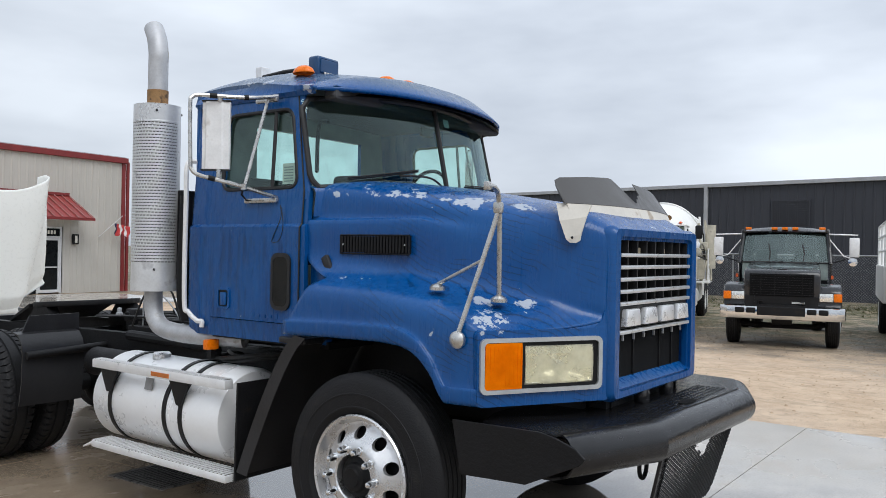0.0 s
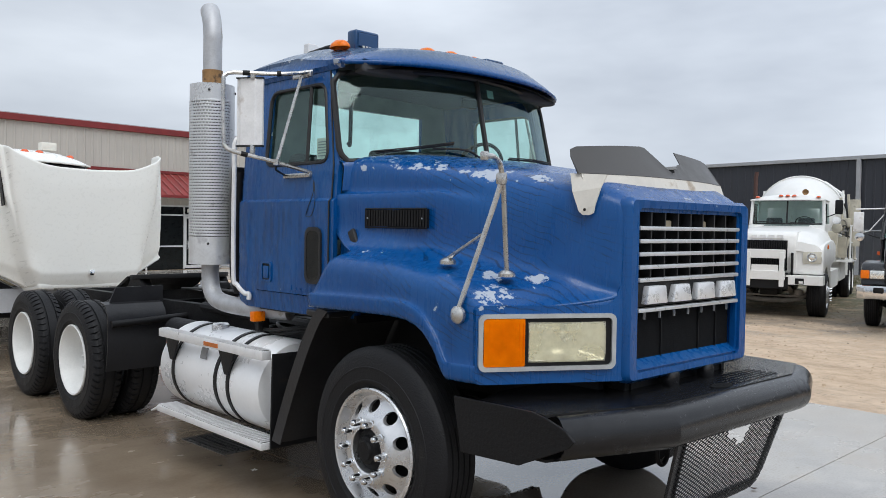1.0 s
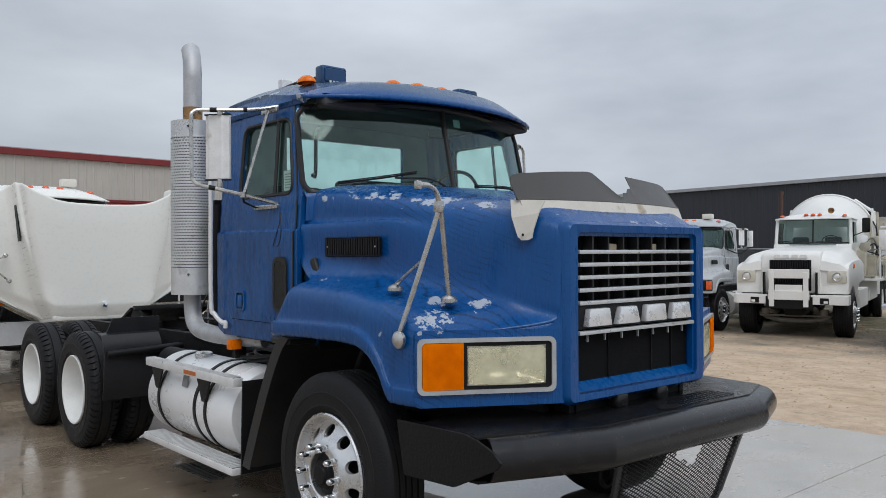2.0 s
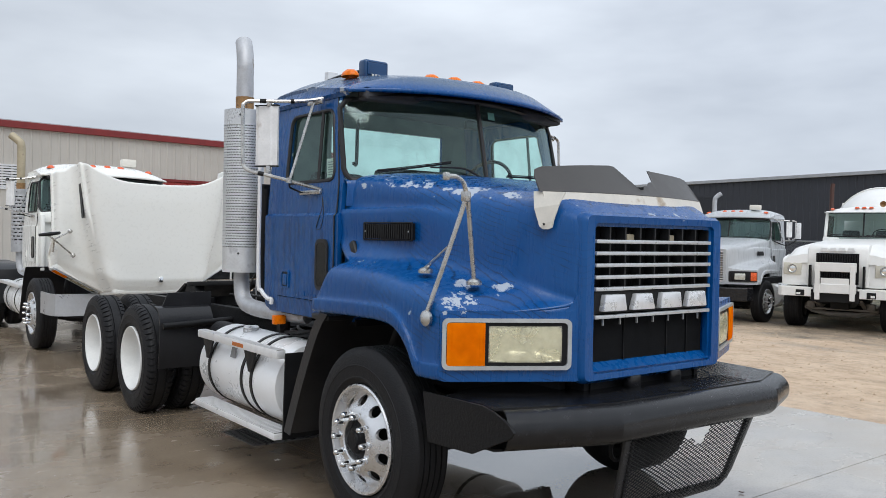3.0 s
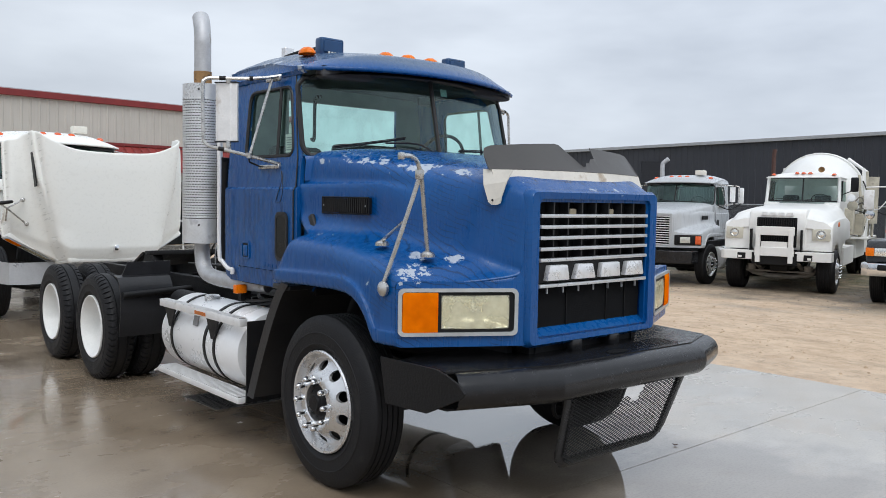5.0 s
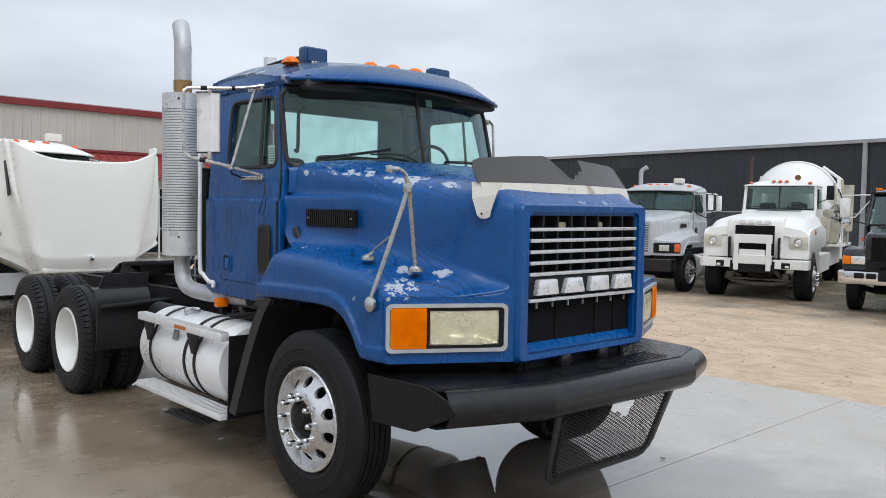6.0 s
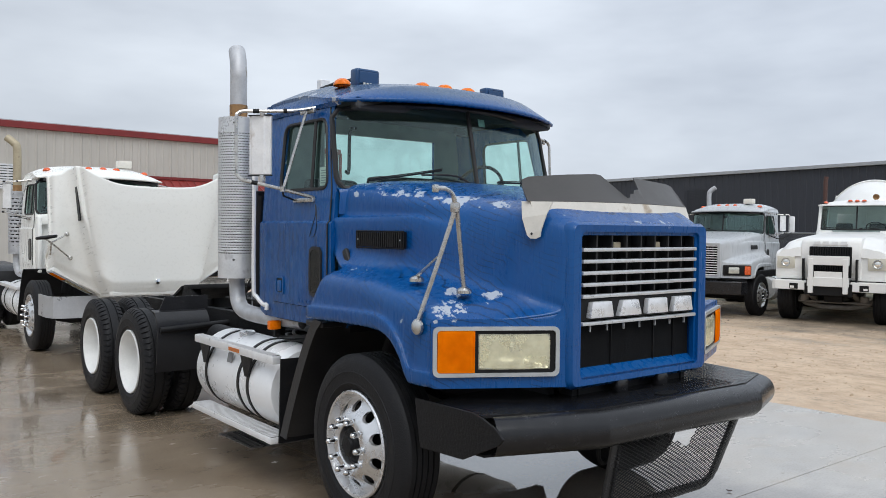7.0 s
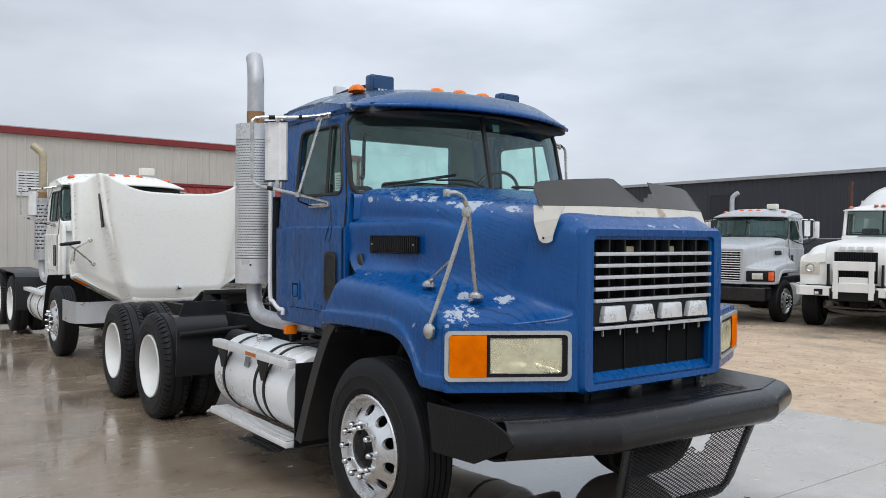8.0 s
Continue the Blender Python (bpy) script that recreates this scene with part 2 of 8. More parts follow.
DARK_RUST = mat("dark_rusty_pipe", (0.07, 0.032, 0.024), 0.75, 0.0, vary=0.4, scale=12.0, bump=0.3)
TAN_PIPE = mat("heat_tanned_pipe", (0.42, 0.36, 0.25), 0.5, 0.2, vary=0.2, scale=9.0, stain=(0.30, 0.25, 0.18))
RUST = mat("rusty_steel", (0.30, 0.17, 0.07), 0.7, 0.1, vary=0.4, scale=18.0, bump=0.4, stain=(0.10, 0.06, 0.035), stain_at=0.58)
WHEEL_WHITE = mat("white_wheel_paint", (0.78, 0.78, 0.76), 0.38, vary=0.08, scale=6.0, stain=(0.6, 0.58, 0.54), stain_at=0.7)
SEAL = mat("window_rubber", (0.012, 0.012, 0.013), 0.5, vary=0.2)
GRID = mat("dusty_grille_plastic", (0.016, 0.0165, 0.018), 0.5, vary=0.4, scale=12.0, bump=0.1)
INTERIOR = mat("grey_cab_trim", (0.28, 0.34, 0.325), 0.75, vary=0.2, scale=7.0, bump=0.2)
SEAT = mat("dark_grey_seat_cloth", (0.06, 0.062, 0.068), 0.85, vary=0.25, scale=10.0, bump=0.3)
AMBER = mat("amber_lens", (0.95, 0.185, 0.001), 0.30, vary=0.2, scale=40.0, coat=0.15, spec=0.35)
RED_LENS = mat("red_orange_lens", (0.75, 0.11, 0.02), 0.25, vary=0.15, scale=30.0, coat=0.4)
REFLECTOR = mat("lamp_reflector", (0.88, 0.88, 0.84), 0.22, 0.75, vary=0.1)
FAR_LENS = mat("clear_lamp_lens", (0.62, 0.62, 0.56), 0.15, 0.3, vary=0.3, scale=14.0, coat=0.5)
BEZEL = mat("satin_silver_bezel", (0.55, 0.57, 0.58), 0.38, 0.55, vary=0.1, scale=12.0)
DEFLECTOR = mat("smoked_grey_deflector", (0.060, 0.056, 0.053), 0.38, vary=0.15, scale=5.0)
STRIP = mat("chipped_cream_strip", (0.66, 0.63, 0.57), 0.5, vary=0.1, scale=7.0, stain=(0.40, 0.33, 0.25), stain_at=0.60)
BADGE = mat("satin_badge_metal", (0.80, 0.81, 0.83), 0.32, 0.45, vary=0.12, scale=20.0)
RADIATOR = mat("radiator_core", (0.010, 0.0105, 0.0115), 0.9, spec=0.15, vary=0.5, scale=60.0, bump=0.5)
PAPER = mat("paper_notice", (0.75, 0.73, 0.66), 0.8, vary=0.06, scale=12.0)
PRINT = mat("grey_print", (0.30, 0.30, 0.30), 0.8, vary=0.1)
MIRROR_BACK = mat("brushed_mirror_back", (0.85, 0.85, 0.85), 0.38, 0.12, vary=0.12, scale=7.0, stain=(0.68, 0.65, 0.62))
GLASS = glass_mat("tinted_cab_glass", (0.76, 0.95, 0.91), 0.088)
HAZED = glass_mat("hazed_headlamp_lens", (0.98, 0.96, 0.86), 0.10, 0.24, (0.82, 0.79, 0.62))
AMBER_LENS = glass_mat("amber_signal_lens", (1.0, 0.34, 0.004), 0.04, 0.62, (1.0, 0.27, 0.003), edge=0.25)
SKY_GLASS = glass_mat("reflecting_truck_glass", (0.70, 0.84, 0.80), 0.20, edge=0.4)
FAR_GLASS = glass_mat("tinted_truck_glass", (0.78, 0.92, 0.89), 0.05, edge=0.3)
GRATE = mat("wet_steel_grate", (0.16, 0.15, 0.14), 0.3, 0.5, vary=0.3, scale=20.0)
DARK_GLASS = mat("dark_glass", (0.008, 0.010, 0.011), 0.08, vary=0.3, spec=0.3)
DECAL = mat("orange_decal", (0.55, 0.16, 0.03), 0.5, vary=0.3, scale=40.0)
CABLE = mat("black_cable", (0.012, 0.012, 0.012), 0.5, vary=0.2)


# ---- mesh tools ----
def part(name, bm, material, parent, label="", smooth=False, seam=35):
    """Links a bmesh as one mesh object under a thing or a part."""
    me = bpy.data.meshes.new(name)
    bm.normal_update()
    if smooth:
        for f in bm.faces:
            f.smooth = True
        for e in bm.edges:
            if len(e.link_faces) == 2 and e.calc_face_angle(0) > radians(seam):
                e.smooth = False
    bm.to_mesh(me)
    bm.free()
    me.materials.append(material)
    ob = new(name, me)
    ob.parent = parent
    if label:
        ob["label"] = label
    return ob


def again(ob, m, parent=None):
    """One more object on the same mesh, at pose m under a parent."""
    o = new(ob.name.split(".")[0], ob.data)
    o.parent = parent or ob.parent
    o.matrix_basis = m
    if "label" in ob:
        o["label"] = ob["label"]
    return o


def thing(name, m, label, category, group="", kind=""):
    ob = new(name)
    ob.matrix_basis = m
    ob.empty_display_size = 0.2
    return tagged(ob, label, category, group, kind)


def box(bm, x0, x1, y0, y1, z0, z1, bevel=0.0, seg=2, m=None):
    verts = bmesh.ops.create_cube(bm, size=1.0)["verts"]
    for v in verts:
        v.co = Vector((x0 + (v.co.x + 0.5) * (x1 - x0), y0 + (v.co.y + 0.5) * (y1 - y0), z0 + (v.co.z + 0.5) * (z1 - z0)))
        if m:
            v.co = m @ v.co
    if bevel:
        edges = {e for v in verts for e in v.link_edges}
        bmesh.ops.bevel(bm, geom=list(edges), offset=bevel, segments=seg, affect="EDGES", profile=0.5)
    return bm


def boxed(*a, **k):
    return box(bmesh.new(), *a, **k)


def spline(pts, n):
    """n points evenly by knot along a Catmull-Rom curve."""
    p = np.array([tuple(q) for q in pts], float)
    p = np.vstack([2 * p[0] - p[1], p, 2 * p[-1] - p[-2]])
    out = []
    for t in np.linspace(0, len(p) - 3 - 1e-9, n):
        i = int(t)
        f = t - i
        a, b, c, d = p[i:i + 4]
        out.append(0.5 * (2 * b + (c - a) * f + (2 * a - 5 * b + 4 * c - d) * f * f + (3 * b - a - 3 * c + d) * f ** 3))
    return np.array(out)


def tube(bm, pts, r, seg=10, n=0, cap=True):
    """A round bar along points; n > 0 smooths the way into n points. r may be one radius or one for each point."""
    p = spline(pts, n) if n else np.array([tuple(q) for q in pts], float)
    rad = np.interp(np.linspace(0, 1, len(p)), np.linspace(0, 1, len(r)), r) if isinstance(r, (list, tuple)) else [r] * len(p)
    rings, up = [], None
    for i in range(len(p)):
        a, b = p[max(i - 1, 0)], p[min(i + 1, len(p) - 1)]
        d = Vector(b - a).normalized()
        if up is None:
            up = Vector((0, 0, 1)) if abs(d.z) < 0.9 else Vector((1, 0, 0))
        side = d.cross(up).normalized()
        up = side.cross(d).normalized()
        rings.append([bm.verts.new(Vector(p[i]) + (side * math.cos(t) + up * math.sin(t)) * rad[i]) for t in np.linspace(0, 2 * math.pi, seg, endpoint=False)])
    for a, b in zip(rings, rings[1:]):
        for i in range(seg):
            bm.faces.new((a[i], a[(i + 1) % seg], b[(i + 1) % seg], b[i]))
    if cap:
        bm.faces.new(rings[0][::-1])
        bm.faces.new(rings[-1])
    return bm


def tubed(*a, **k):
    return tube(bmesh.new(), *a, **k)


def lathe(bm, profile, m, seg=40, closed=False):
    """Turns (radius, along) pairs about the local x axis."""
    rings = []
    for r, a in profile:
        rings.append([bm.verts.new(m @ Vector((a, r * math.cos(t), r * math.sin(t)))) for t in np.linspace(0, 2 * math.pi, seg, endpoint=False)])
    pairs = list(zip(rings, rings[1:])) + ([(rings[-1], rings[0])] if closed else [])
    for a, b in pairs:
        for i in range(seg):
            bm.faces.new((a[i], a[(i + 1) % seg], b[(i + 1) % seg], b[i]))
    if not closed:
        for ring in (rings[0][::-1], rings[-1]):
            if (ring[0].co - ring[seg // 2].co).length < 0.5 * max(r for r, a in profile):
                bm.faces.new(ring)
    return bm


def lathed(profile, m=Matrix(), seg=40, closed=False):
    return lathe(bmesh.new(), profile, m, seg, closed)


def grid(bm, pts, skip=None):
    """Quads over an array of rows of points."""
    v = [[bm.verts.new(Vector(p)) for p in row] for row in pts]
    for i in range(len(v) - 1):
        for j in range(len(v[0]) - 1):
            if not (skip and skip(i, j)):
                bm.faces.new((v[i][j], v[i][j + 1], v[i + 1][j + 1], v[i + 1][j]))
    return bm


def gridded(pts, skip=None):
    bm = grid(bmesh.new(), pts, skip)
    bmesh.ops.delete(bm, geom=[v for v in bm.verts if not v.link_faces], context="VERTS")
    return bm


def thicken(bm, t):
    bmesh.ops.recalc_face_normals(bm, faces=bm.faces)
    bmesh.ops.solidify(bm, geom=list(bm.faces), thickness=t)
    bmesh.ops.recalc_face_normals(bm, faces=bm.faces)
    return bm


def prism(outline, axis, a, b, bevel=0.0):
    """A flat outline of two coordinates, drawn out along an axis from a to b."""
    bm = bmesh.new()
    put = {"x": lambda p, c: (c, p[0], p[1]), "y": lambda p, c: (p[0], c, p[1]), "z": lambda p, c: (p[0], p[1], c)}[axis]
    lo, hi = [[bm.verts.new(put(p, c)) for p in outline] for c in (a, b)]
    n = len(outline)
    for i in range(n):
        bm.faces.new((lo[i], lo[(i + 1) % n], hi[(i + 1) % n], hi[i]))
    bm.faces.new(lo[::-1])
    bm.faces.new(hi)
    bmesh.ops.recalc_face_normals(bm, faces=bm.faces)
    if bevel:
        bmesh.ops.bevel(bm, geom=list(bm.edges), offset=bevel, segments=2, affect="EDGES", profile=0.5)
    return bm


def rounded_rect(w, h, r, n=5):
    out = []
    for cx, cy, a0 in ((w / 2 - r, h / 2 - r, 0), (-w / 2 + r, h / 2 - r, 90), (-w / 2 + r, -h / 2 + r, 180), (w / 2 - r, -h / 2 + r, 270)):
        out += [(cx + r * math.cos(radians(a0 + 90 * i / n)), cy + r * math.sin(radians(a0 + 90 * i / n))) for i in range(n + 1)]
    return out


def frame_ring(outer, inner, depth, m):
    """A frame between two outlines of the same count, drawn out by depth along local y."""
    bm = bmesh.new()
    rings = [[bm.verts.new(m @ Vector((p[0], d, p[1]))) for p in o] for o, d in ((outer, 0.0), (outer, depth), (inner, depth), (inner, 0.0))]
    n = len(outer)
    for k in range(4):
        a, b = rings[k], rings[(k + 1) % 4]
        for i in range(n):
            bm.faces.new((a[i], a[(i + 1) % n], b[(i + 1) % n], b[i]))
    bmesh.ops.recalc_face_normals(bm, faces=bm.faces)
    return bm


def shifted(outline, dx, dy):
    return [(x + dx, y + dy) for x, y in outline]


def mirrored(s):
    return Matrix.Diagonal((s, 1, 1, 1))


def ground_z(x, y):
    """The yard falls gently away from the slab where the tractor stands."""
    a = 0.026 * min(max(x - 4.3, 0.0), 10.4)
    if x < 4.3:
        b = 0.0205 * min(max(y - 0.05, 0.0), 4.0) + 0.003 * min(max(y - 4.05, 0.0), 3.0) + 0.02 * min(max(y - 9.15, 0.0), 0.95)
    else:
        b = 0.020 * min(max(y - 4.6, 0.0), 5.5)
    b += 0.009 * min(max(y - 10.1, 0.0), 18.0)
    return -min(a + b * (1.0 if x < 4.3 else max(0.0, 1 - (x - 4.3) / 10)), 0.27)


# ---- wheels ----
X_OUT = Matrix.Rotation(math.pi, 4, "Z")


def tyre_bm(r=0.505, w=0.262, lugs=False, seg=72):
    """A truck tyre about the x axis, from x = 0 (outer face) inward to x = w."""
    bm = bmesh.new()
    prof = [(0.300, 0.030), (0.315, 0.012), (0.335, 0.004), (0.337, 0.0015), (0.343, 0.0015), (0.345, 0.003), (0.40, 0.000), (0.402, -0.002), (0.408, -0.002), (0.410, 0.001), (0.455, 0.008), (r - 0.022, 0.020), (r - 0.006, 0.034)]
    if lugs:
        tread = [(r, 0.045), (r, w * 0.30), (r - 0.012, w * 0.32), (r - 0.012, w * 0.36), (r, w * 0.38), (r, w * 0.62), (r - 0.012, w * 0.64), (r - 0.012, w * 0.68), (r, w * 0.70), (r, w - 0.045)]
    else:
        tread = []
        for k in range(5):
            a, b = 0.040 + k * (w - 0.08) / 5, 0.040 + (k + 1) * (w - 0.08) / 5
            tread += [(r, a + 0.004), (r, b - 0.006), (r - 0.010, b - 0.004), (r - 0.010, b + 0.002)]
    prof = prof + tread + [(p, w - a) for p, a in prof[::-1]]
    n = len(prof)
    rings = []
    # each lug: a flat block, then a groove with steep walls
    steps = [(2 * math.pi * (k + f) / 54, c) for k in range(54) for f, c in ((0.0, 0), (0.70, 0), (0.73, 1), (0.97, 1))] if lugs else [(2 * math.pi * k / seg, 0) for k in range(seg)]
    for t, cut in steps:
        ring = []
        for p, a in prof:
            if cut and p > r - 0.03 and (a < w * 0.30 or a > w * 0.70 or w * 0.38 < a < w * 0.62):
                p -= 0.019
            tw = t + (0.035 * math.sin(a / w * 9.4) if lugs else 0.0)
            ring.append(bm.verts.new((a, p * math.cos(tw), p * math.sin(tw))))
        rings.append(ring)
    seg = len(rings)
    for i in range(seg):
        a, b = rings[i], rings[(i + 1) % seg]
        for k in range(n):
            bm.faces.new((a[k], b[k], b[(k + 1) % n], a[(k + 1) % n]))
    bmesh.ops.recalc_face_normals(bm, faces=bm.faces)
    return bm


def steer_rim_bm():
    """A polished disc wheel with ten hand holes, outer face at x = 0."""
    bm = lathed([(0.300, 0.028), (0.303, 0.008), (0.296, 0.000), (0.283, 0.004), (0.274, 0.030), (0.262, 0.052), (0.252, 0.052)], seg=80)
    fx = lambda r: np.interp(r, [0.150, 0.172, 0.252], [-0.030, -0.018, 0.052])
    hole, k = 0.030, 8
    for s in range(10):
        a0 = 2 * math.pi * (s + 0.5) / 10
        half = math.pi / 10
        mid = 0.214
        rim, inn = [], []
        corners = [(0.172, -half), (0.252, -half), (0.252, half), (0.172, half)]
        for c in range(4):
            (r0, t0), (r1, t1) = corners[c], corners[(c + 1) % 4]
            for i in range(k):
                f = i / k
                rr, tt = r0 + (r1 - r0) * f, t0 + (t1 - t0) * f
                rim.append((rr, a0 + tt))
        for rr, tt in rim:
            x, y = rr * math.cos(tt - a0) - mid, rr * math.sin(tt - a0)
            an = math.atan2(y, x)
            px, py = mid + hole * math.cos(an), hole * 1.08 * math.sin(an)
            inn.append((math.hypot(px, py), a0 + math.atan2(py, px)))
        P = lambda q, dx: bm.verts.new((float(fx(q[0])) + dx, q[0] * math.cos(q[1]), q[0] * math.sin(q[1])))
        va, vb, vc = [P(q, 0) for q in rim], [P(q, 0) for q in inn], [P(q, 0.02) for q in inn]
        for i in range(4 * k):
            j = (i + 1) % (4 * k)
            bm.faces.new((va[i], va[j], vb[j], vb[i]))
            bm.faces.new((vb[i], vb[j], vc[j], vc[i]))
    lathe(bm, [(0.172, -0.018), (0.160, -0.028), (0.150, -0.030), (0.118, -0.030), (0.112, -0.024), (0.110, 0.03)], Matrix(), 80)
    bmesh.ops.remove_doubles(bm, verts=bm.verts, dist=0.0008)
    bmesh.ops.recalc_face_normals(bm, faces=bm.faces)
    return bm


def dual_rim_bm():
    """A deep-dished outer dual wheel."""
    bm = lathed([(0.300, 0.028), (0.303, 0.008), (0.296, 0.000), (0.284, 0.006), (0.276, 0.03), (0.262, 0.05), (0.258, 0.16), (0.235, 0.188), (0.16, 0.198), (0.15, 0.195), (0.12, 0.195), (0.118, 0.172), (0.095, 0.163), (0.02, 0.161)], seg=64)
    bmesh.ops.recalc_face_normals(bm, faces=bm.faces)
    return bm


def nut_bm():
    return lathed([(0.022, 0.004), (0.022, -0.006), (0.0175, -0.010), (0.0180, -0.042), (0.013, -0.056), (0.003, -0.061)], seg=12)


WHEEL_BANK = {}


def wheel(truck, x, y, side, kind, rim_mat=None, detail=True, drop=0.0):
    """side -1: outer face towards -x. kind: steer or dual (an outer and an inner tyre)."""
    key = (kind, rim_mat.name, detail)
    m = pose(x, y, 0.505 - drop) @ (Matrix() if side < 0 else X_OUT)
    if key in WHEEL_BANK:
        src = WHEEL_BANK[key]
        w = again(src, m, truck)
        for c in src.children:
            again(c, c.matrix_basis.copy(), w)
        return w
    w = part("wheel", steer_rim_bm() if kind == "steer" else dual_rim_bm(), rim_mat, truck, "polished aluminium disc wheel" if rim_mat == ALU else "deep white painted wheel", True, 40)
    w.matrix_basis = m
    WHEEL_BANK[key] = w
    part("tyre", tyre_bm(lugs=kind == "dual"), RUBBER, w, "black rubber tyre with worn tread", True, 30)
    if kind == "dual":
        t = again(w.children[0], pose(0.32, 0, 0), w)
        part("hub", lathed([(0.09, 0.17), (0.09, 0.150), (0.06, 0.142), (0.01, 0.140)], seg=24), FRAME if rim_mat != WHEEL_WHITE else WHEEL_WHITE, w, smooth=True)
    else:
        part("hub", lathed([(0.108, 0.02), (0.100, 0.0), (0.075, -0.012), (0.066, -0.030), (0.050, -0.034), (0.046, -0.046), (0.008, -0.047)], seg=32), FRAME, w, "black greasy hub", True)
    if kind == "steer":
        part("brake_drum", lathed([(0.05, 0.07), (0.24, 0.075), (0.245, 0.26), (0.20, 0.27), (0.05, 0.27)], seg=32), FRAME, w, "dark brake drum", True)
    nut = None
    for k in range(10):
        a = 2 * math.pi * k / 10
        nm = pose(-0.030 if kind == "steer" else 0.195, 0.1429 * math.cos(a), 0.1429 * math.sin(a))
        if not detail:
            break
        if nut is None:
            nut = part("lug_nut", nut_bm(), CHROME if kind == "steer" else rim_mat, w, "chrome lug nut cover" if kind == "steer" else "", True)
            nut.matrix_basis = nm
        else:
            again(nut, nm, w)
    return w


# ---- conventional tractor: bonnet, cab, chassis ----
HY = (-1.04, -0.965, -0.87, -0.50, -0.07, 0.36, 0.62)
HW = (0.578, 0.625, 0.685, 0.79, 0.885, 0.93, 0.955)
HT = (1.762, 1.805, 1.848, 1.90, 1.955, 2.01, 2.03)
HF = (1.262, 1.285, 1.33, 1.395, 1.44, 1.455, 1.46)


def hood_key(s):
    yc = -1.04 + 1.66 * s
    w, top, ft = (float(np.interp(yc, HY, t)) for t in (HW, HT, HF))
    fo = float(np.interp(yc, (-1.04, -0.9, -0.5), (1.15, 1.165, 1.17)))
    return yc, w, top, ft, fo


def hood_lip(y):
    return float(np.interp(y, (-0.75, -0.505, -0.475, -0.435, -0.36, -0.30, -0.23, -0.12, 0.2, 0.6), (0.93, 0.93, 0.965, 1.04, 1.115, 1.150, 1.170, 1.178, 1.175, 1.165)))


def hood_rows(side, ns=56, nv=64, square=False):
    rows = []
    ends = (0.345, 0.37, 0.47, 0.56, 0.61, 0.62, 0.62, 0.50, 0.38, 0.40, 0.43, 0.53, 0.545, 0.555, 0.56)
    if square:
        ends = ends[:7] + (0.61, 0.575, 0.555, 0.55, 0.55, 0.555, 0.56, 0.56)
    for s in np.linspace(0, 1, ns) ** 1.15:
        yc, w, top, ft, fo = hood_key(s)
        round_off = 0.5 + 0.5 * min(1.0, s / 0.25)
        root = 0.012 + 0.028 * min(1.0, s / 0.2)
        aft = min(1.0, max(0.0, (s - 0.22) / 0.3))
        xs = (0.0, 0.50 * w, w - 0.19 * round_off, w - 0.055 * round_off, w - 0.004 - 0.030 * aft, w + 0.010 * aft, w + 0.006, w + root, w + 0.40 * (fo - w), fo - 0.07, fo - 0.02, fo - 0.008, fo + 0.012, fo + 0.012, fo)
        key = []
        for k, x in enumerate(xs):
            y0 = -1.04 + 0.60 * max(0.0, x - 0.565)
            key.append([x, y0 + s * (ends[k] - y0)])
        lip = hood_lip(key[-1][1])
        low = min(ft - 0.09, lip + 0.090)
        drop = round_off
        zs = (top, top - 0.005, top - 0.022 * drop, top - 0.07 * drop, (1 - aft) * (top - 0.17 * drop) + aft * 1.800, (1 - aft) * (top - 0.17 * drop - 0.30 * (top - 0.17 * drop - ft)) + aft * 1.772, ft + 0.35 * (top - ft - 0.17), ft + 0.05, ft + 0.012, ft - 0.010, ft - 0.06, low, low - 0.012, lip + 0.02, lip)
        curve = spline([(-x if side < 0 else x, y, z) for (x, y), z in zip(key, zs)], nv)
        rows.append(curve)
    return rows


def hood_part(truck, paint, pivot):
    """The one-piece fibreglass bonnet with both wings, its lamps, grille and trim hang on it."""
    left, right = [hood_rows(k, square=paint != BLUE) for k in (1, -1)]
    rows = [np.vstack([a[::-1], b[1:]]) for a, b in zip(left, right)]
    bm = gridded(rows)
    bmesh.ops.recalc_face_normals(bm, faces=bm.faces)
    up = sum(f.normal.z for f in bm.faces)
    if up < 0:
        bmesh.ops.reverse_faces(bm, faces=bm.faces)
    ob = part("hood", bm, paint, truck, "weathered one-piece bonnet with flared wings", True, 60)
    mod = ob.modifiers.new("thickness", "SOLIDIFY")
    mod.thickness, mod.offset = 0.012, -1.0
    return ob


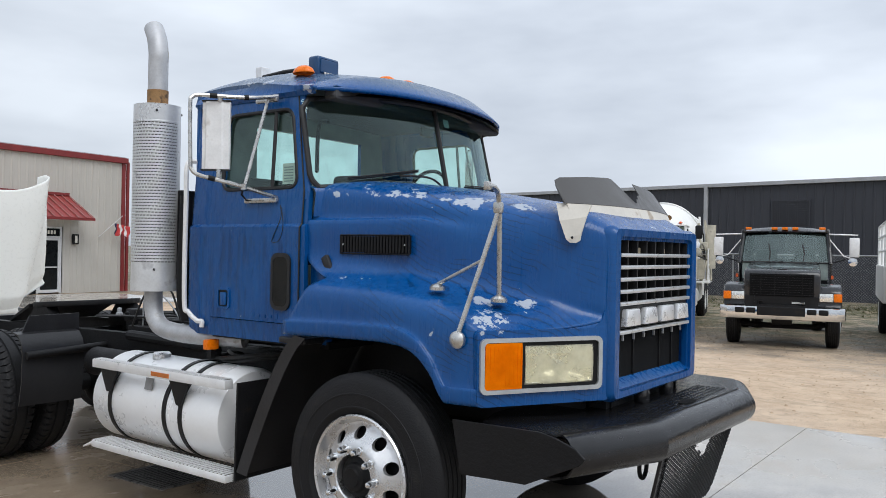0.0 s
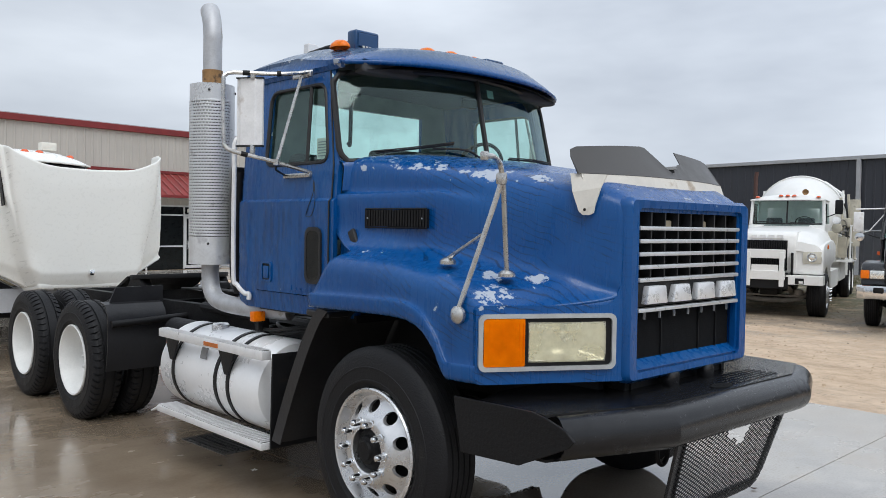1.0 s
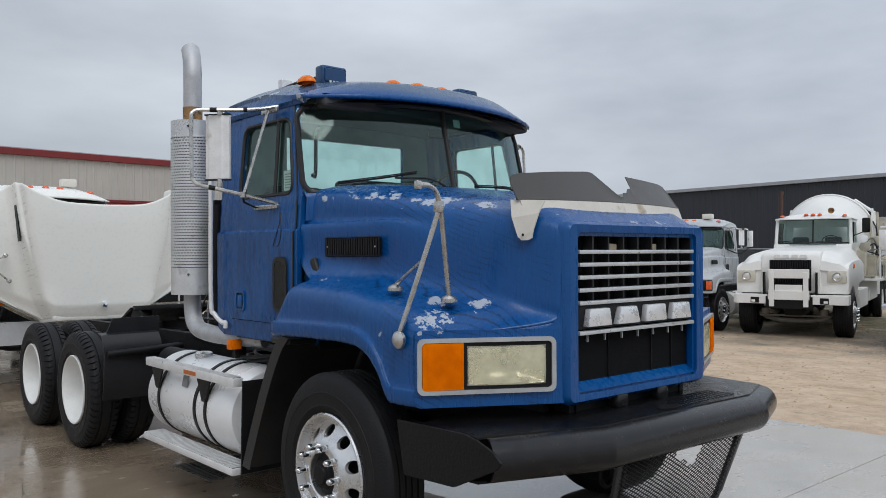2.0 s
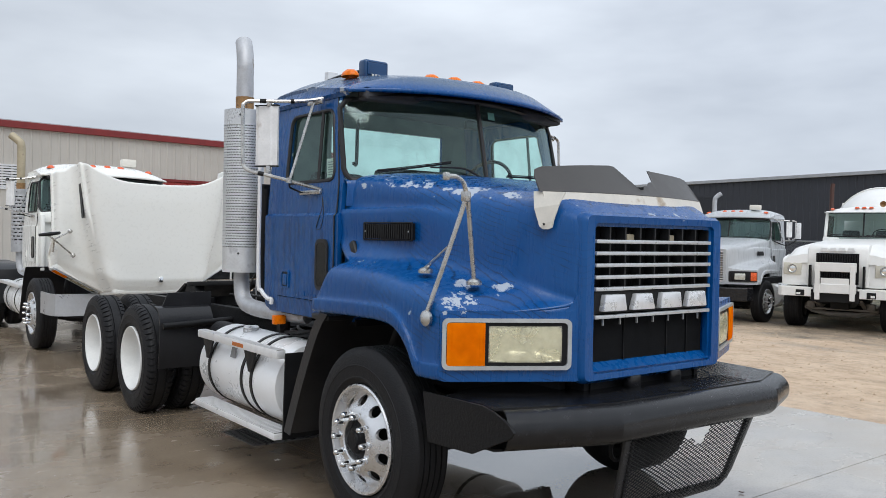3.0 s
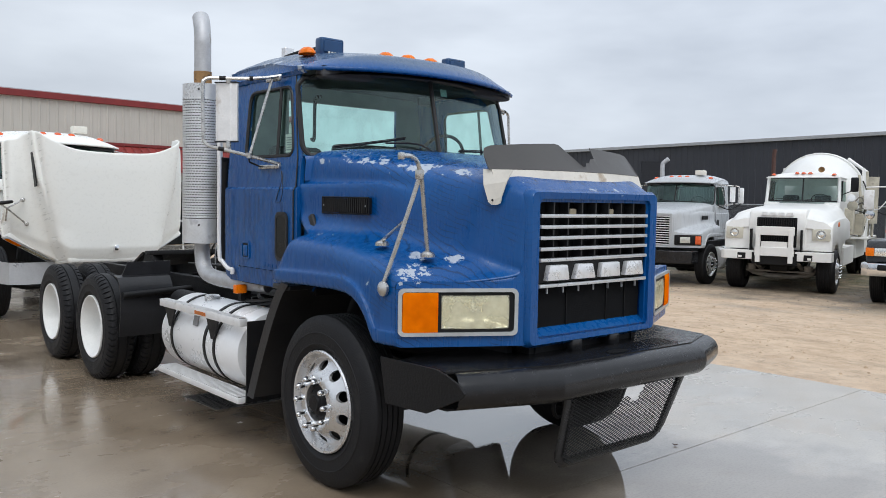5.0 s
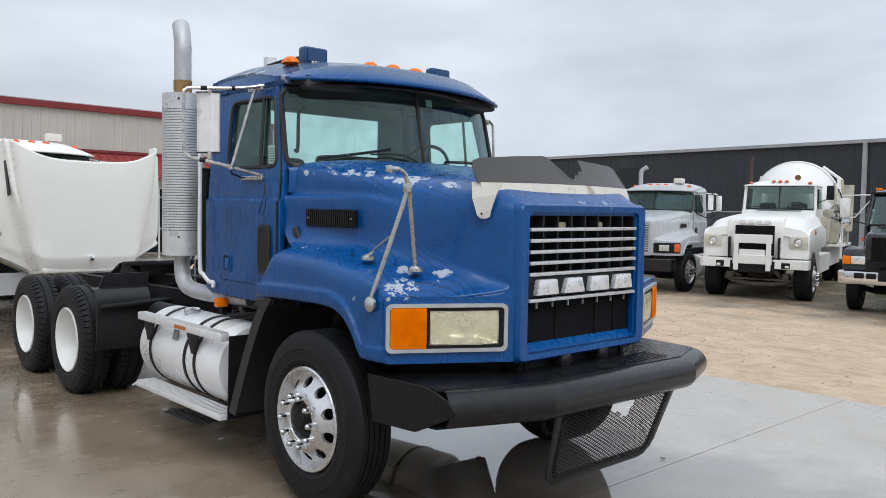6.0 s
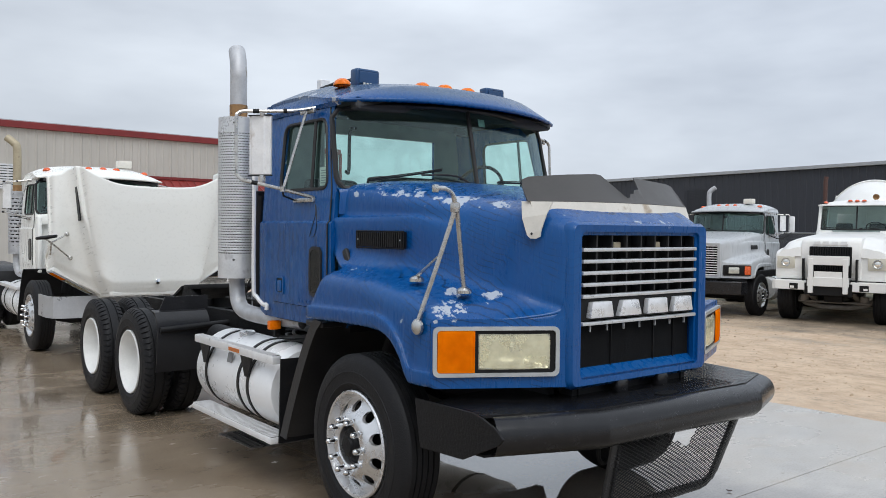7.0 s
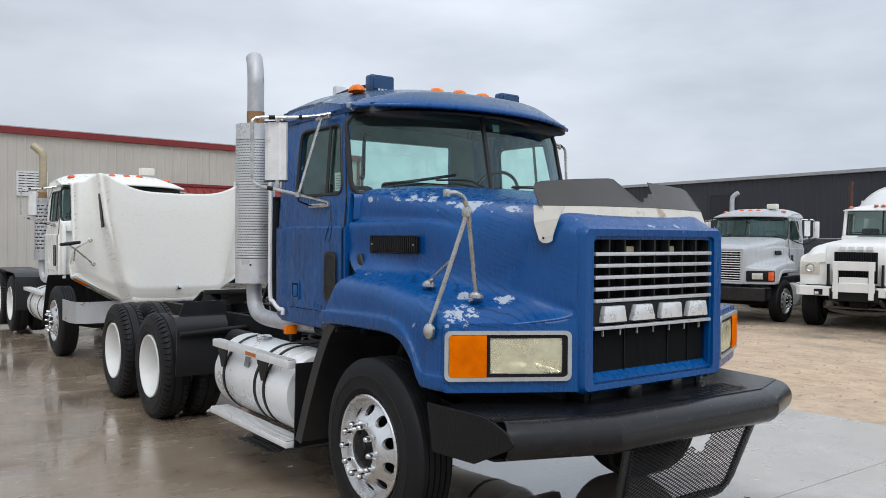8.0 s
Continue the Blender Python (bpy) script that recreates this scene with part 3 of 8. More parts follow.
def grille(truck, hood, pivot, paint, bars, near=True, plain=False):
    inv = pose(0, 0.045, 0)

    def put(name, bm, material, label="", **k):
        bm.transform(inv)
        return part(name, bm, material, hood, label, **k)
    outer = shifted(rounded_rect(1.156, 0.855, 0.05), 0, 1.338)
    face = shifted(rounded_rect(1.120, 0.820, 0.035), 0, 1.338)
    inner = shifted(rounded_rect(1.00, 0.755, 0.03), 0, 1.335)
    bm = bmesh.new()
    rings = [[bm.verts.new((p[0], y, p[1])) for p in o] for o, y in ((outer, -1.05), (outer, -1.088), (face, -1.112), (inner, -1.108), (inner, -1.03))]
    for ra, rb in zip(rings, rings[1:]):
        for i in range(len(ra)):
            j = (i + 1) % len(ra)
            bm.faces.new((ra[i], ra[j], rb[j], rb[i]))
    bmesh.ops.recalc_face_normals(bm, faces=bm.faces)
    put("grille_surround", bm, paint, smooth=True, seam=50)
    put("grille_frame", frame_ring(shifted(rounded_rect(1.0, 0.755, 0.03), 0, 1.335), shifted(rounded_rect(0.965, 0.72, 0.02), 0, 1.335), 0.03, pose(0, -1.09, 0)), paint)
    put("radiator", boxed(-0.56, 0.56, -1.02, -1.0, 0.90, 1.74), RADIATOR, "dark radiator core")
    put("radiator_screen", boxed(-0.49, 0.49, -1.0425, -1.022, 0.955, 1.25), RADIATOR, "dusty dark radiator screen")
    put("grille_sill", prism([(-1.100, 0.968), (-1.046, 1.006), (-1.046, 0.968)], "x", -0.49, 0.49), paint)
    fin = bmesh.new()
    for i in range(9):
        x = -0.48 + i * 0.12
        box(fin, x - 0.005, x + 0.005, -1.085, -1.025, 1.37, 1.70)
    put("grille_grid", fin, GRID, "black plastic grille grid")
    for z in [1.68 - 0.057 * i for i in range(13)] if plain else (1.62, 1.56, 1.50, 1.44, 1.38, 1.24):
        put("grille_bar", boxed(-0.482, 0.482, -1.105, -1.07, z - 0.0095, z + 0.0095, 0.004), bars, "bright horizontal grille bar", smooth=True)
    if near:
        fins = [put("radiator_fin", boxed(-0.475, 0.475, -1.044, -1.035, 0.985, 0.988), RADIATOR)]
        for i in range(1, 22):
            again(fins[0], pose(0, 0, i * 0.011), hood)
        for x in (-0.20, 0.16, 0.34):
            put("radiator_seam", boxed(x - 0.002, x + 0.002, -1.053, -1.036, 0.98, 1.225), FRAME)
    if plain:
        return put
    put("badge_panel", boxed(-0.475, 0.475, -1.085, -1.06, 1.255, 1.368, 0.004), PLASTIC, "black badge panel")
    # four plain bright blocks where the maker's badge stands
    for cx, lean in ((-0.345, 0.018), (-0.115, -0.03), (0.115, 0.012), (0.345, 0.02)):
        o = [(cx - 0.092, 1.268), (cx + 0.092, 1.268), (cx + 0.092 - abs(lean), 1.352), (cx - 0.092 + abs(lean), 1.352)]
        put("badge_block", prism(o, "y", -1.118, -1.08, 0.006), BADGE, "plain chrome badge block", smooth=True)
    if near:
        for x in np.linspace(-0.40, 0.40, 7):
            put("clip", boxed(x - 0.0025, x + 0.0025, -1.085, -1.075, 1.195, 1.228), STACK)
        for x in (-0.17, 0.17):
            put("hood_hinge", boxed(x - 0.045, x + 0.045, -1.12, -1.06, 0.86, 0.93, 0.015), BUMPER, smooth=True)
            put("grille_lamp", boxed(x - 0.03, x + 0.03, -1.06, -1.03, 1.61, 1.66, 0.006), TAN_PIPE)
    return put


def lamp_face(hood, pivot, side, paint, lens=None, rim=None, small=False, forward=0.0):
    """The slanted panel beside the grille, with its bright bezel, turn signal and headlamp."""
    inv = Matrix()
    a, b = Vector((0.575, -1.035)), Vector((1.155, -0.690 - forward))
    d = (b - a).normalized()
    turn = math.atan2(d.y, d.x)
    m = mirrored(side) @ Matrix.Translation((a.x, a.y, 0)) @ Matrix.Rotation(turn, 4, "Z")
    w = (b - a).length

    def put(name, bm, material, label="", parent=hood, **k):
        bm.transform(inv @ m)
        bmesh.ops.recalc_face_normals(bm, faces=bm.faces)
        return part(name, bm, material, parent, label, **k)
    # the wing rolls over the lamp panel in one soft edge
    brow = []
    for x, y, z in hood_rows(1, 4)[0]:
        if 0.57 < x < 1.16 and z > 1.2:
            q = (Vector((x, y)) - a).dot(d)
            brow.append([(q, 0.004, 1.235), (q, 0.001, z - 0.03), (q, 0.006, z - 0.008), (q, 0.012, z + 0.001), (q, 0.022, z + 0.002)])
    put("lamp_brow", gridded(brow), paint, smooth=True)
    put("nose_corner", prism([(-0.03, 1.20), (0.075, 1.20), (0.075, 1.275), (0.03, 1.31), (0.0, 1.40), (-0.03, 1.45)], "y", 0.002, 0.03), paint)
    put("lamp_panel", frame_ring(shifted(rounded_rect(w + 0.032, 0.344, 0.03), w / 2 - 0.004, 1.10), shifted(rounded_rect(0.60, 0.212, 0.012), 0.358, 1.112), 0.05, Matrix()), paint, smooth=True)
    if forward:
        # the nudged corner of this wing stands forward of its neighbour
        back = w * math.sin(math.atan2(forward, 1.0))
        put("wing_corner", prism([(0.0, 0.010), (w, 0.010), (w, 0.03 + back), (0.0, 0.05)], "z", 1.256, 1.268), paint)
        put("wing_corner", prism([(w - 0.012, 0.012), (w, 0.012), (w, 0.03 + back), (w - 0.012, 0.03 + back)], "z", 0.94, 1.256), paint)
    cx, cz = 0.358, 1.112
    bez = put("headlamp_bezel", frame_ring(shifted(rounded_rect(0.640, 0.250, 0.03), cx, cz), shifted(rounded_rect(0.60, 0.212, 0.02), cx, cz), 0.03, pose(0, -0.018, 0)), rim or BEZEL, "headlamp bezel", smooth=True)
    put("headlamp_recess", frame_ring(shifted(rounded_rect(0.602, 0.214, 0.02), cx, cz), shifted(rounded_rect(0.352, 0.164, 0.004), 0.268, cz), 0.004, pose(0, -0.006, 0)), PLASTIC)
    if small:
        # a short clear lamp in a wide black surround, with a narrow corner signal
        put("lamp_surround", boxed(0.09, 0.52, -0.012, 0.0, cz - 0.105, cz + 0.105, 0.01), PLASTIC, "black lamp surround", smooth=True)
        put("headlamp", boxed(0.17, 0.41, -0.022, -0.008, cz - 0.072, cz + 0.072, 0.012), FAR_LENS, "clear rectangular headlamp", smooth=True)
        put("turn_signal", boxed(0.53, 0.665, -0.024, 0.002, cz - 0.10, cz + 0.10, 0.012), RED_LENS, "orange corner signal lens", smooth=True)
        return
    # a bright bowl with its bulb behind the hazed lens
    rows = [[(0.268 + 0.176 * u, 0.040 - 0.052 * max(abs(u) ** 2.5, abs(v) ** 3) - 0.006 * math.cos(9 * u), cz + 0.082 * v) for u in np.linspace(-1, 1, 29)] for v in np.linspace(-1, 1, 15)]
    lens_ob = put("headlamp", gridded(rows), REFLECTOR, "large yellowed rectangular headlamp", smooth=True)
    put("bulb", boxed(0.24, 0.285, 0.0, 0.03, cz - 0.016, cz + 0.016, 0.008), BEZEL, parent=lens_ob, smooth=True)
    put("headlamp_lens", thicken(gridded([[(0.268 + 0.182 * u, -0.022 + 0.010 * u ** 4 + 0.006 * v ** 4, cz + 0.088 * v) for u in np.linspace(-1, 1, 13)] for v in np.linspace(-1, 1, 9)]), 0.003), lens or HAZED, "hazed yellowish lens", parent=lens_ob, smooth=True).visible_shadow = False
    sig = put("signal_reflector", gridded([[(0.5615 + 0.090 * u, 0.030 - 0.036 * max(abs(u) ** 3, abs(v) ** 3), cz + 0.101 * v) for u in np.linspace(-1, 1, 15)] for v in np.linspace(-1, 1, 15)]), REFLECTOR, "bright bowl behind the turn signal lens", smooth=True)
    put("signal_bulb", boxed(0.545, 0.58, 0.0, 0.025, cz - 0.02, cz + 0.016, 0.008), PAPER, parent=sig, smooth=True)
    put("turn_signal", thicken(gridded([[(0.5615 + 0.0935 * u, -0.021 + 0.004 * u ** 6 + 0.003 * v ** 8, cz + 0.104 * v) for u in np.linspace(-1, 1, 11)] for v in np.linspace(-1, 1, 11)]), 0.003), AMBER_LENS, "orange turn signal lens", parent=sig, smooth=True).visible_shadow = False
    ribs = bmesh.new()
    for i in range(9):
        x = 0.475 + i * 0.0195
        box(ribs, x - 0.0015, x + 0.0015, -0.0215, -0.018, cz - 0.085, cz + 0.085)
    put("signal_rib", ribs, AMBER_LENS, parent=sig)


RWX = [-0.90, -0.45, 0.63, 0.90]
RWZ = [1.085, 2.05, 2.45, 2.60]


def cab_x(z):
    """Half width of the cab over the height: bulged below the waist crease, leaning in above."""
    return float(np.interp(z, (1.08, 1.2, 1.748, 1.764, 1.95, 2.3, 2.56), (0.970, 0.985, 0.985, 0.966, 0.953, 0.925, 0.895)))


def side_rows(side, ys, zs, out=0.0):
    return [[(side * (cab_x(z) + out), y, z) for y in ys] for z in zs]


ROOF_V = (0, 0.03, 0.10, 0.27, 0.48, 0.75, 0.93, 0.985, 1.0)
ROOF_H = (-0.022, 0.022, 0.100, 0.148, 0.182, 0.192, 0.17, 0.115, -0.03)


def roof_height(x, y):
    u = min(1.0, abs(x) / 0.955)
    lip = 0.295 + 0.27 * u ** 2.6
    v = (y - lip) / (1.70 - lip)
    h = float(np.interp(v, ROOF_V, ROOF_H))
    k = min(1.0, max(0.0, (y - 0.72) / 0.4))
    edge = 0.16 + 0.30 * k
    return 2.535 + h * (edge + (1 - edge) * (1 - u ** (3.6 + 2.6 * k))) + 0.03 * (1 - u * u)


def cab(truck, paint, near=True, curtain=None):
    for side in (-1, 1):
        # shell beside and behind the door
        zs = [1.085, 1.12, 1.195, 1.3, 1.5, 1.748, 1.764, 1.95, 2.1, 2.3, 2.43, 2.53, 2.57]
        ys = [0.60, 0.635, 0.8, 1.0, 1.2, 1.405, 1.50, 1.60]
        bm = gridded(side_rows(side, ys, zs), lambda i, j: 2 <= i < 11 and 1 <= j < 5 or i >= 7 and j < 1)
        # rounded rear corner
        for z0, z1 in zip(zs, zs[1:]):
            ring = []
            for z in (z0, z1):
                ring.append([(side * (cab_x(z) - 0.08 + 0.08 * math.cos(a)), 1.60 + 0.08 * math.sin(a), z) for a in np.linspace(0, math.pi / 2, 5)])
            grid(bm, ring)
        bmesh.ops.remove_doubles(bm, verts=bm.verts, dist=0.0005)
        part("cab_side", thicken(bm, 0.03), paint, truck, smooth=True)
        # door, with its frame round the window
        dz = [1.20, 1.25, 1.5, 1.748, 1.764, 1.90, 1.965, 2.1, 2.25, 2.435, 2.48, 2.525]
        dy = [0.64, 0.66, 0.685, 0.86, 1.0, 1.18, 1.355, 1.375, 1.40]
        rows = side_rows(side, dy, dz, 0.006)
        rows = [[(x, y + (0.10 * (z - 1.96) / 0.5 if j < 3 and z > 1.9 else 0.0) * (1.0 if j < 3 else 0.0), z) for j, (x, y, z) in enumerate(r)] for r in rows]
        bm = gridded(rows, lambda i, j: 6 <= i < 9 and 2 <= j < 6)
        door = part("door", thicken(bm, 0.035), paint, truck, "faded cab door with water runs", smooth=True)
        glass = gridded([[(side * (cab_x(z) - 0.012), y + (0.10 * (z - 1.96) / 0.5 if k == 0 else 0.0), z) for k, y in enumerate((0.68, 1.36))] for z in (1.955, 2.445)])
        g = part("door_window", glass, GLASS, door, "tinted side window")
        g.visible_shadow = False
        path = [(0.690, 1.972), (1.350, 1.972), (1.345, 2.430), (0.780, 2.430)]
        # the opening has rounded corners, filled by the door's sheet metal
        loop = []
        for k, c in enumerate(path):
            c, prev, nxt = Vector(c), Vector(path[k - 1]), Vector(path[(k + 1) % 4])
            t0, t1 = c + (prev - c).normalized() * 0.075, c + (nxt - c).normalized() * 0.075
            arc = [t0 * (1 - f) ** 2 + c * 2 * f * (1 - f) + t1 * f * f for f in np.linspace(0, 1, 7)]
            loop += arc
            out = c + (c - (prev + nxt) / 2).normalized() * 0.03
            fill = bmesh.new()
            tip = [fill.verts.new((side * (cab_x(out[1]) + d), out[0], out[1])) for d in (0.007, -0.016)]
            rim_pts = [[fill.verts.new((side * (cab_x(p[1]) + d), p[0], p[1])) for p in arc] for d in (0.007, -0.016)]
            for d in (0, 1):
                for va, vb in zip(rim_pts[d], rim_pts[d][1:]):
                    fill.faces.new((tip[d], va, vb))
            for n in range(6):
                fill.faces.new((rim_pts[0][n], rim_pts[0][n + 1], rim_pts[1][n + 1], rim_pts[1][n]))
            bmesh.ops.recalc_face_normals(fill, faces=fill.faces)
            part("window_corner", fill, paint, door)
        seal = tubed([(side * (cab_x(z) + 0.004), y, z) for y, z in loop + loop[:1]], 0.012, 6)
        tube(seal, [(side * (cab_x(1.975) + 0.004), 0.905, 1.975), (side * (cab_x(2.425) + 0.004), 0.922, 2.428)], 0.011, 6)
        part("window_seal", seal, SEAL, door, "black rubber window seal", True)
        # low kerb window, latch and grip
        lowwin = prism(shifted(rounded_rect(0.135, 0.30, 0.04), 0.775, 1.435), "x", side * 0.975, side * 1.002)
        part("kerb_window", lowwin, DARK_GLASS, door, "small dark kerb window")
        ring = frame_ring(shifted(rounded_rect(0.155, 0.325, 0.05), 0.775, 1.435), shifted(rounded_rect(0.118, 0.28, 0.04), 0.775, 1.435), 0.012, Matrix.Translation((side * 0.992, 0, 0)) @ Matrix(((0, side, 0, 0), (1, 0, 0, 0), (0, 0, 1, 0), (0, 0, 0, 1))))
        part("kerb_window_seal", ring, SEAL, door)
        hp = frame_ring(shifted(rounded_rect(0.115, 0.125, 0.02), 1.275, 1.318), shifted(rounded_rect(0.088, 0.10, 0.015), 1.275, 1.318), 0.010, Matrix.Translation((side * 0.990, 0, 0)) @ Matrix(((0, side, 0, 0), (1, 0, 0, 0), (0, 0, 1, 0), (0, 0, 0, 1))))
        part("latch_plate", hp, paint, door)
        part("latch_recess", boxed(*sorted((side * 0.986, side * 0.993)), 1.233, 1.317, 1.268, 1.368), PLASTIC, door)
        part("door_handle", boxed(*sorted((side * 0.992, side * 1.004)), 1.245, 1.300, 1.276, 1.353, 0.006), paint, door, smooth=True)
        for k in range(5):
            part("door_script", boxed(*sorted((side * 0.990, side * 0.9945)), 0.80 + k * 0.05, 0.838 + k * 0.05, 1.222, 1.240 + 0.012 * (k % 4 == 0)), paint, door)
        seam = [(side * (cab_x(z) + 0.0065), 0.637 + max(0.0, (z - 1.96) / 0.5 * 0.10), z) for z in (1.20, 1.45, 1.745, 1.766, 1.95, 2.2, 2.50)]
        part("door_seam", tubed(seam, 0.0045, 6), SEAL, door)
        # windscreen pillar
        pil = bmesh.new()
        rings = []
        for f, z in ((0, 1.90), (0.3, 2.1), (0.65, 2.3), (1, 2.56)):
            cx = cab_x(z)
            o = ((0.915 - 0.02 * f, 0.63 + 0.11 * f), (0.925 - 0.02 * f, 0.598 + 0.11 * f), (cx - 0.012, 0.600 + 0.11 * f), (cx + 0.002, 0.615 + 0.11 * f), (cx + 0.002, 0.645 + 0.11 * f), (cx - 0.04, 0.66 + 0.11 * f))
            rings.append([pil.verts.new((side * px, py, z)) for px, py in o])
        for ra, rb in zip(rings, rings[1:]):
            for i in range(6):
                pil.faces.new((ra[i], ra[(i + 1) % 6], rb[(i + 1) % 6], rb[i]))
        bmesh.ops.recalc_face_normals(pil, faces=pil.faces)
        part("windscreen_pillar", pil, paint, truck, smooth=True, seam=60)
    # windscreen
    def ws(u, v):
        return Vector(((0.945 - 0.02 * v) * u, 0.345 + 0.250 * abs(u) ** 2.4 + v * 0.115, 2.015 - 0.05 * u * u + v * (0.52 - 0.01 * u * u)))
    bm = gridded([[ws(u, v) for u in np.linspace(-1, 1, 41)] for v in np.linspace(0, 1, 7)])
    g = part("windscreen", bm, GLASS, truck, "two-piece tinted windscreen with smears", True)
    g.visible_shadow = False
    part("cowl", gridded([[ws(u, 0) + Vector(d) for u in np.linspace(-1.0, 1.0, 41)] for d in ((0, 0.015, 0.010), (0, -0.022, -0.004), (0, -0.035, -0.03), (0, -0.02, -0.16))]), paint, truck, smooth=True)
    edge = [ws(u, 0) for u in np.linspace(-0.96, 0.96, 31)] + [ws(0.99, 0.08)] + [ws(1, v) for v in np.linspace(0.15, 0.9, 6)] + [ws(u, 1) for u in np.linspace(0.96, -0.96, 31)] + [ws(-1, v) for v in np.linspace(0.9, 0.15, 6)] + [ws(-0.99, 0.08)]
    seal = tubed(edge + edge[:1], 0.017, 8)
    tube(seal, [ws(0.0, 0), ws(0.0, 1)], 0.016, 8)
    part("windscreen_seal", seal, SEAL, truck, "black windscreen rubber", True)
    part("inspection_sticker", gridded([[ws(u, v) + Vector((0, 0.006, 0)) for u in (0.10, 0.165)] for v in (0.80, 0.90)]), mat("faded_sticker", (0.35, 0.50, 0.48), 0.6), truck)
    # roof with the sun visor lip moulded in
    def roof(u, v):
        lip = 0.295 + 0.27 * abs(u) ** 2.6
        y = lip + v * (1.70 - lip)
        x = 0.955 * u
        z = roof_height(x, y)
        return Vector((x * (1 - 0.06 * max(0.0, z - 2.56) / 0.2 * abs(u)) * float(np.interp(y, (0.45, 0.8, 1.25), (1.0, 0.975, 0.945))), y, z))
    bm = gridded([[roof(u, v) for u in np.sin(np.linspace(-1, 1, 49) * math.pi / 2)] for v in np.linspace(0, 1, 60)])
    bmesh.ops.recalc_face_normals(bm, faces=bm.faces)
    if sum(f.normal.z for f in bm.faces) < 0:
        bmesh.ops.reverse_faces(bm, faces=bm.faces)
    ob = part("roof", bm, paint, truck, "cab roof with moulded sun visor, paint flaking", True, 70)
    mod = ob.modifiers.new("thickness", "SOLIDIFY")
    mod.thickness, mod.offset = 0.022, -1.0
    # separate black sheet below the visor, apart from the roof's own painted underside
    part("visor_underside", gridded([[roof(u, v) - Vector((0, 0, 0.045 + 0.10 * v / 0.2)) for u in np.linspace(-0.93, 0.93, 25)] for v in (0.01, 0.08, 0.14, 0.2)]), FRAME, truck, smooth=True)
    for s in (-1, 1):
        # the roof edge rolls down into the door frame
        rail = []
        for y in np.linspace(0.60, 1.66, 16):
            lip = 0.565
            e = roof(s, (y - lip) / (1.70 - lip))
            rail.append([tuple(e), (e.x - s * 0.002, y, e.z - 0.022), (s * (cab_x(2.50) + 0.030), y, 2.525), (s * (cab_x(2.50) + 0.012), y, 2.50)])
        part("roof_rail", gridded(rail), paint, truck, smooth=True)
    # rear wall with two windows
    ys = RWX
    zs = RWZ
    bm = gridded([[(x, 1.68, z) for x in ys] for z in zs], lambda i, j: i == 1 and j == 1)
    part("cab_back", thicken(bm, 0.04), paint, truck)
    inner = gridded([[(x * 0.98, 1.635, z) for x in ys] for z in zs], lambda i, j: i == 1 and j == 1)
    part("back_trim", inner, INTERIOR, truck, "grey cloth rear trim")
    for x0, x1 in ((RWX[1], RWX[2]),):
        g = part("rear_window", gridded([[(x, 1.66, z) for x in (x0, x1)] for z in RWZ[1:3]]), GLASS, truck)
        g.visible_shadow = False
    # inside
    # headliner and header trim carry the visor's shade in their dark colour
    part("headliner", gridded([[(x, y, 2.535 + 0.03 * (1 - x * x)) for x in np.linspace(-0.86, 0.86, 5)] for y in (0.5, 1.0, 1.62)]), SEAT, truck, "cloth headliner coloured dark for the visor's shade")
    part("header_trim", boxed(-0.86, 0.86, 0.50, 0.60, 2.47, 2.545, 0.02), SEAT, truck)
    part("cab_floor", boxed(-0.93, 0.93, 0.45, 1.64, 1.07, 1.11), FRAME, truck)
    dash = prism([(0.60, 1.6), (0.60, 1.985), (0.66, 2.00), (0.78, 1.93), (0.80, 1.7), (0.7, 1.6)], "x", -0.90, 0.90, 0.02)
    part("dashboard", dash, INTERIOR, truck, smooth=True)
    part("dash_cowl", boxed(-0.66, 0.10, 0.54, 0.72, 1.95, 2.06, 0.03, 3), PLASTIC, truck, smooth=True)
    for sx in (-0.48, 0.46):
        seat = boxed(sx - 0.24, sx + 0.24, 0.98, 1.45, 1.52, 1.66, 0.05)
        part("seat", seat, SEAT, truck, smooth=True)
        part("seat_back", boxed(sx - 0.22, sx + 0.22, 1.40, 1.52, 1.62, 2.08, 0.05, 3), SEAT, truck, smooth=True)
    ring = [(0.46 + 0.23 * math.cos(a), 0.86 - 0.07 * math.sin(a), 2.0 + 0.19 * math.sin(a)) for a in np.linspace(0, 2 * math.pi, 33)]
    sw = tubed(ring, 0.013, 8, cap=False)
    for a in (0.4, 2.74, 4.71):
        tube(sw, [(0.46, 0.88, 1.99), (0.46 + 0.23 * math.cos(a), 0.86 - 0.07 * math.sin(a), 2.0 + 0.19 * math.sin(a))], 0.011, 6)
    tube(sw, [(0.46, 0.88, 1.99), (0.46, 0.74, 1.80)], 0.03, 8)
    part("steering_wheel", sw, PLASTIC, truck, smooth=True)
    part("grab_loop", tubed([(-0.80, 0.62, 2.36), (-0.79, 0.70, 2.34), (-0.79, 0.71, 2.10), (-0.84, 0.66, 2.08)], 0.012, 8, 16), PLASTIC, truck, smooth=True)
    part("mirror_inside", boxed(-0.06, 0.06, 0.50, 0.53, 2.36, 2.42, 0.01), PLASTIC, truck)


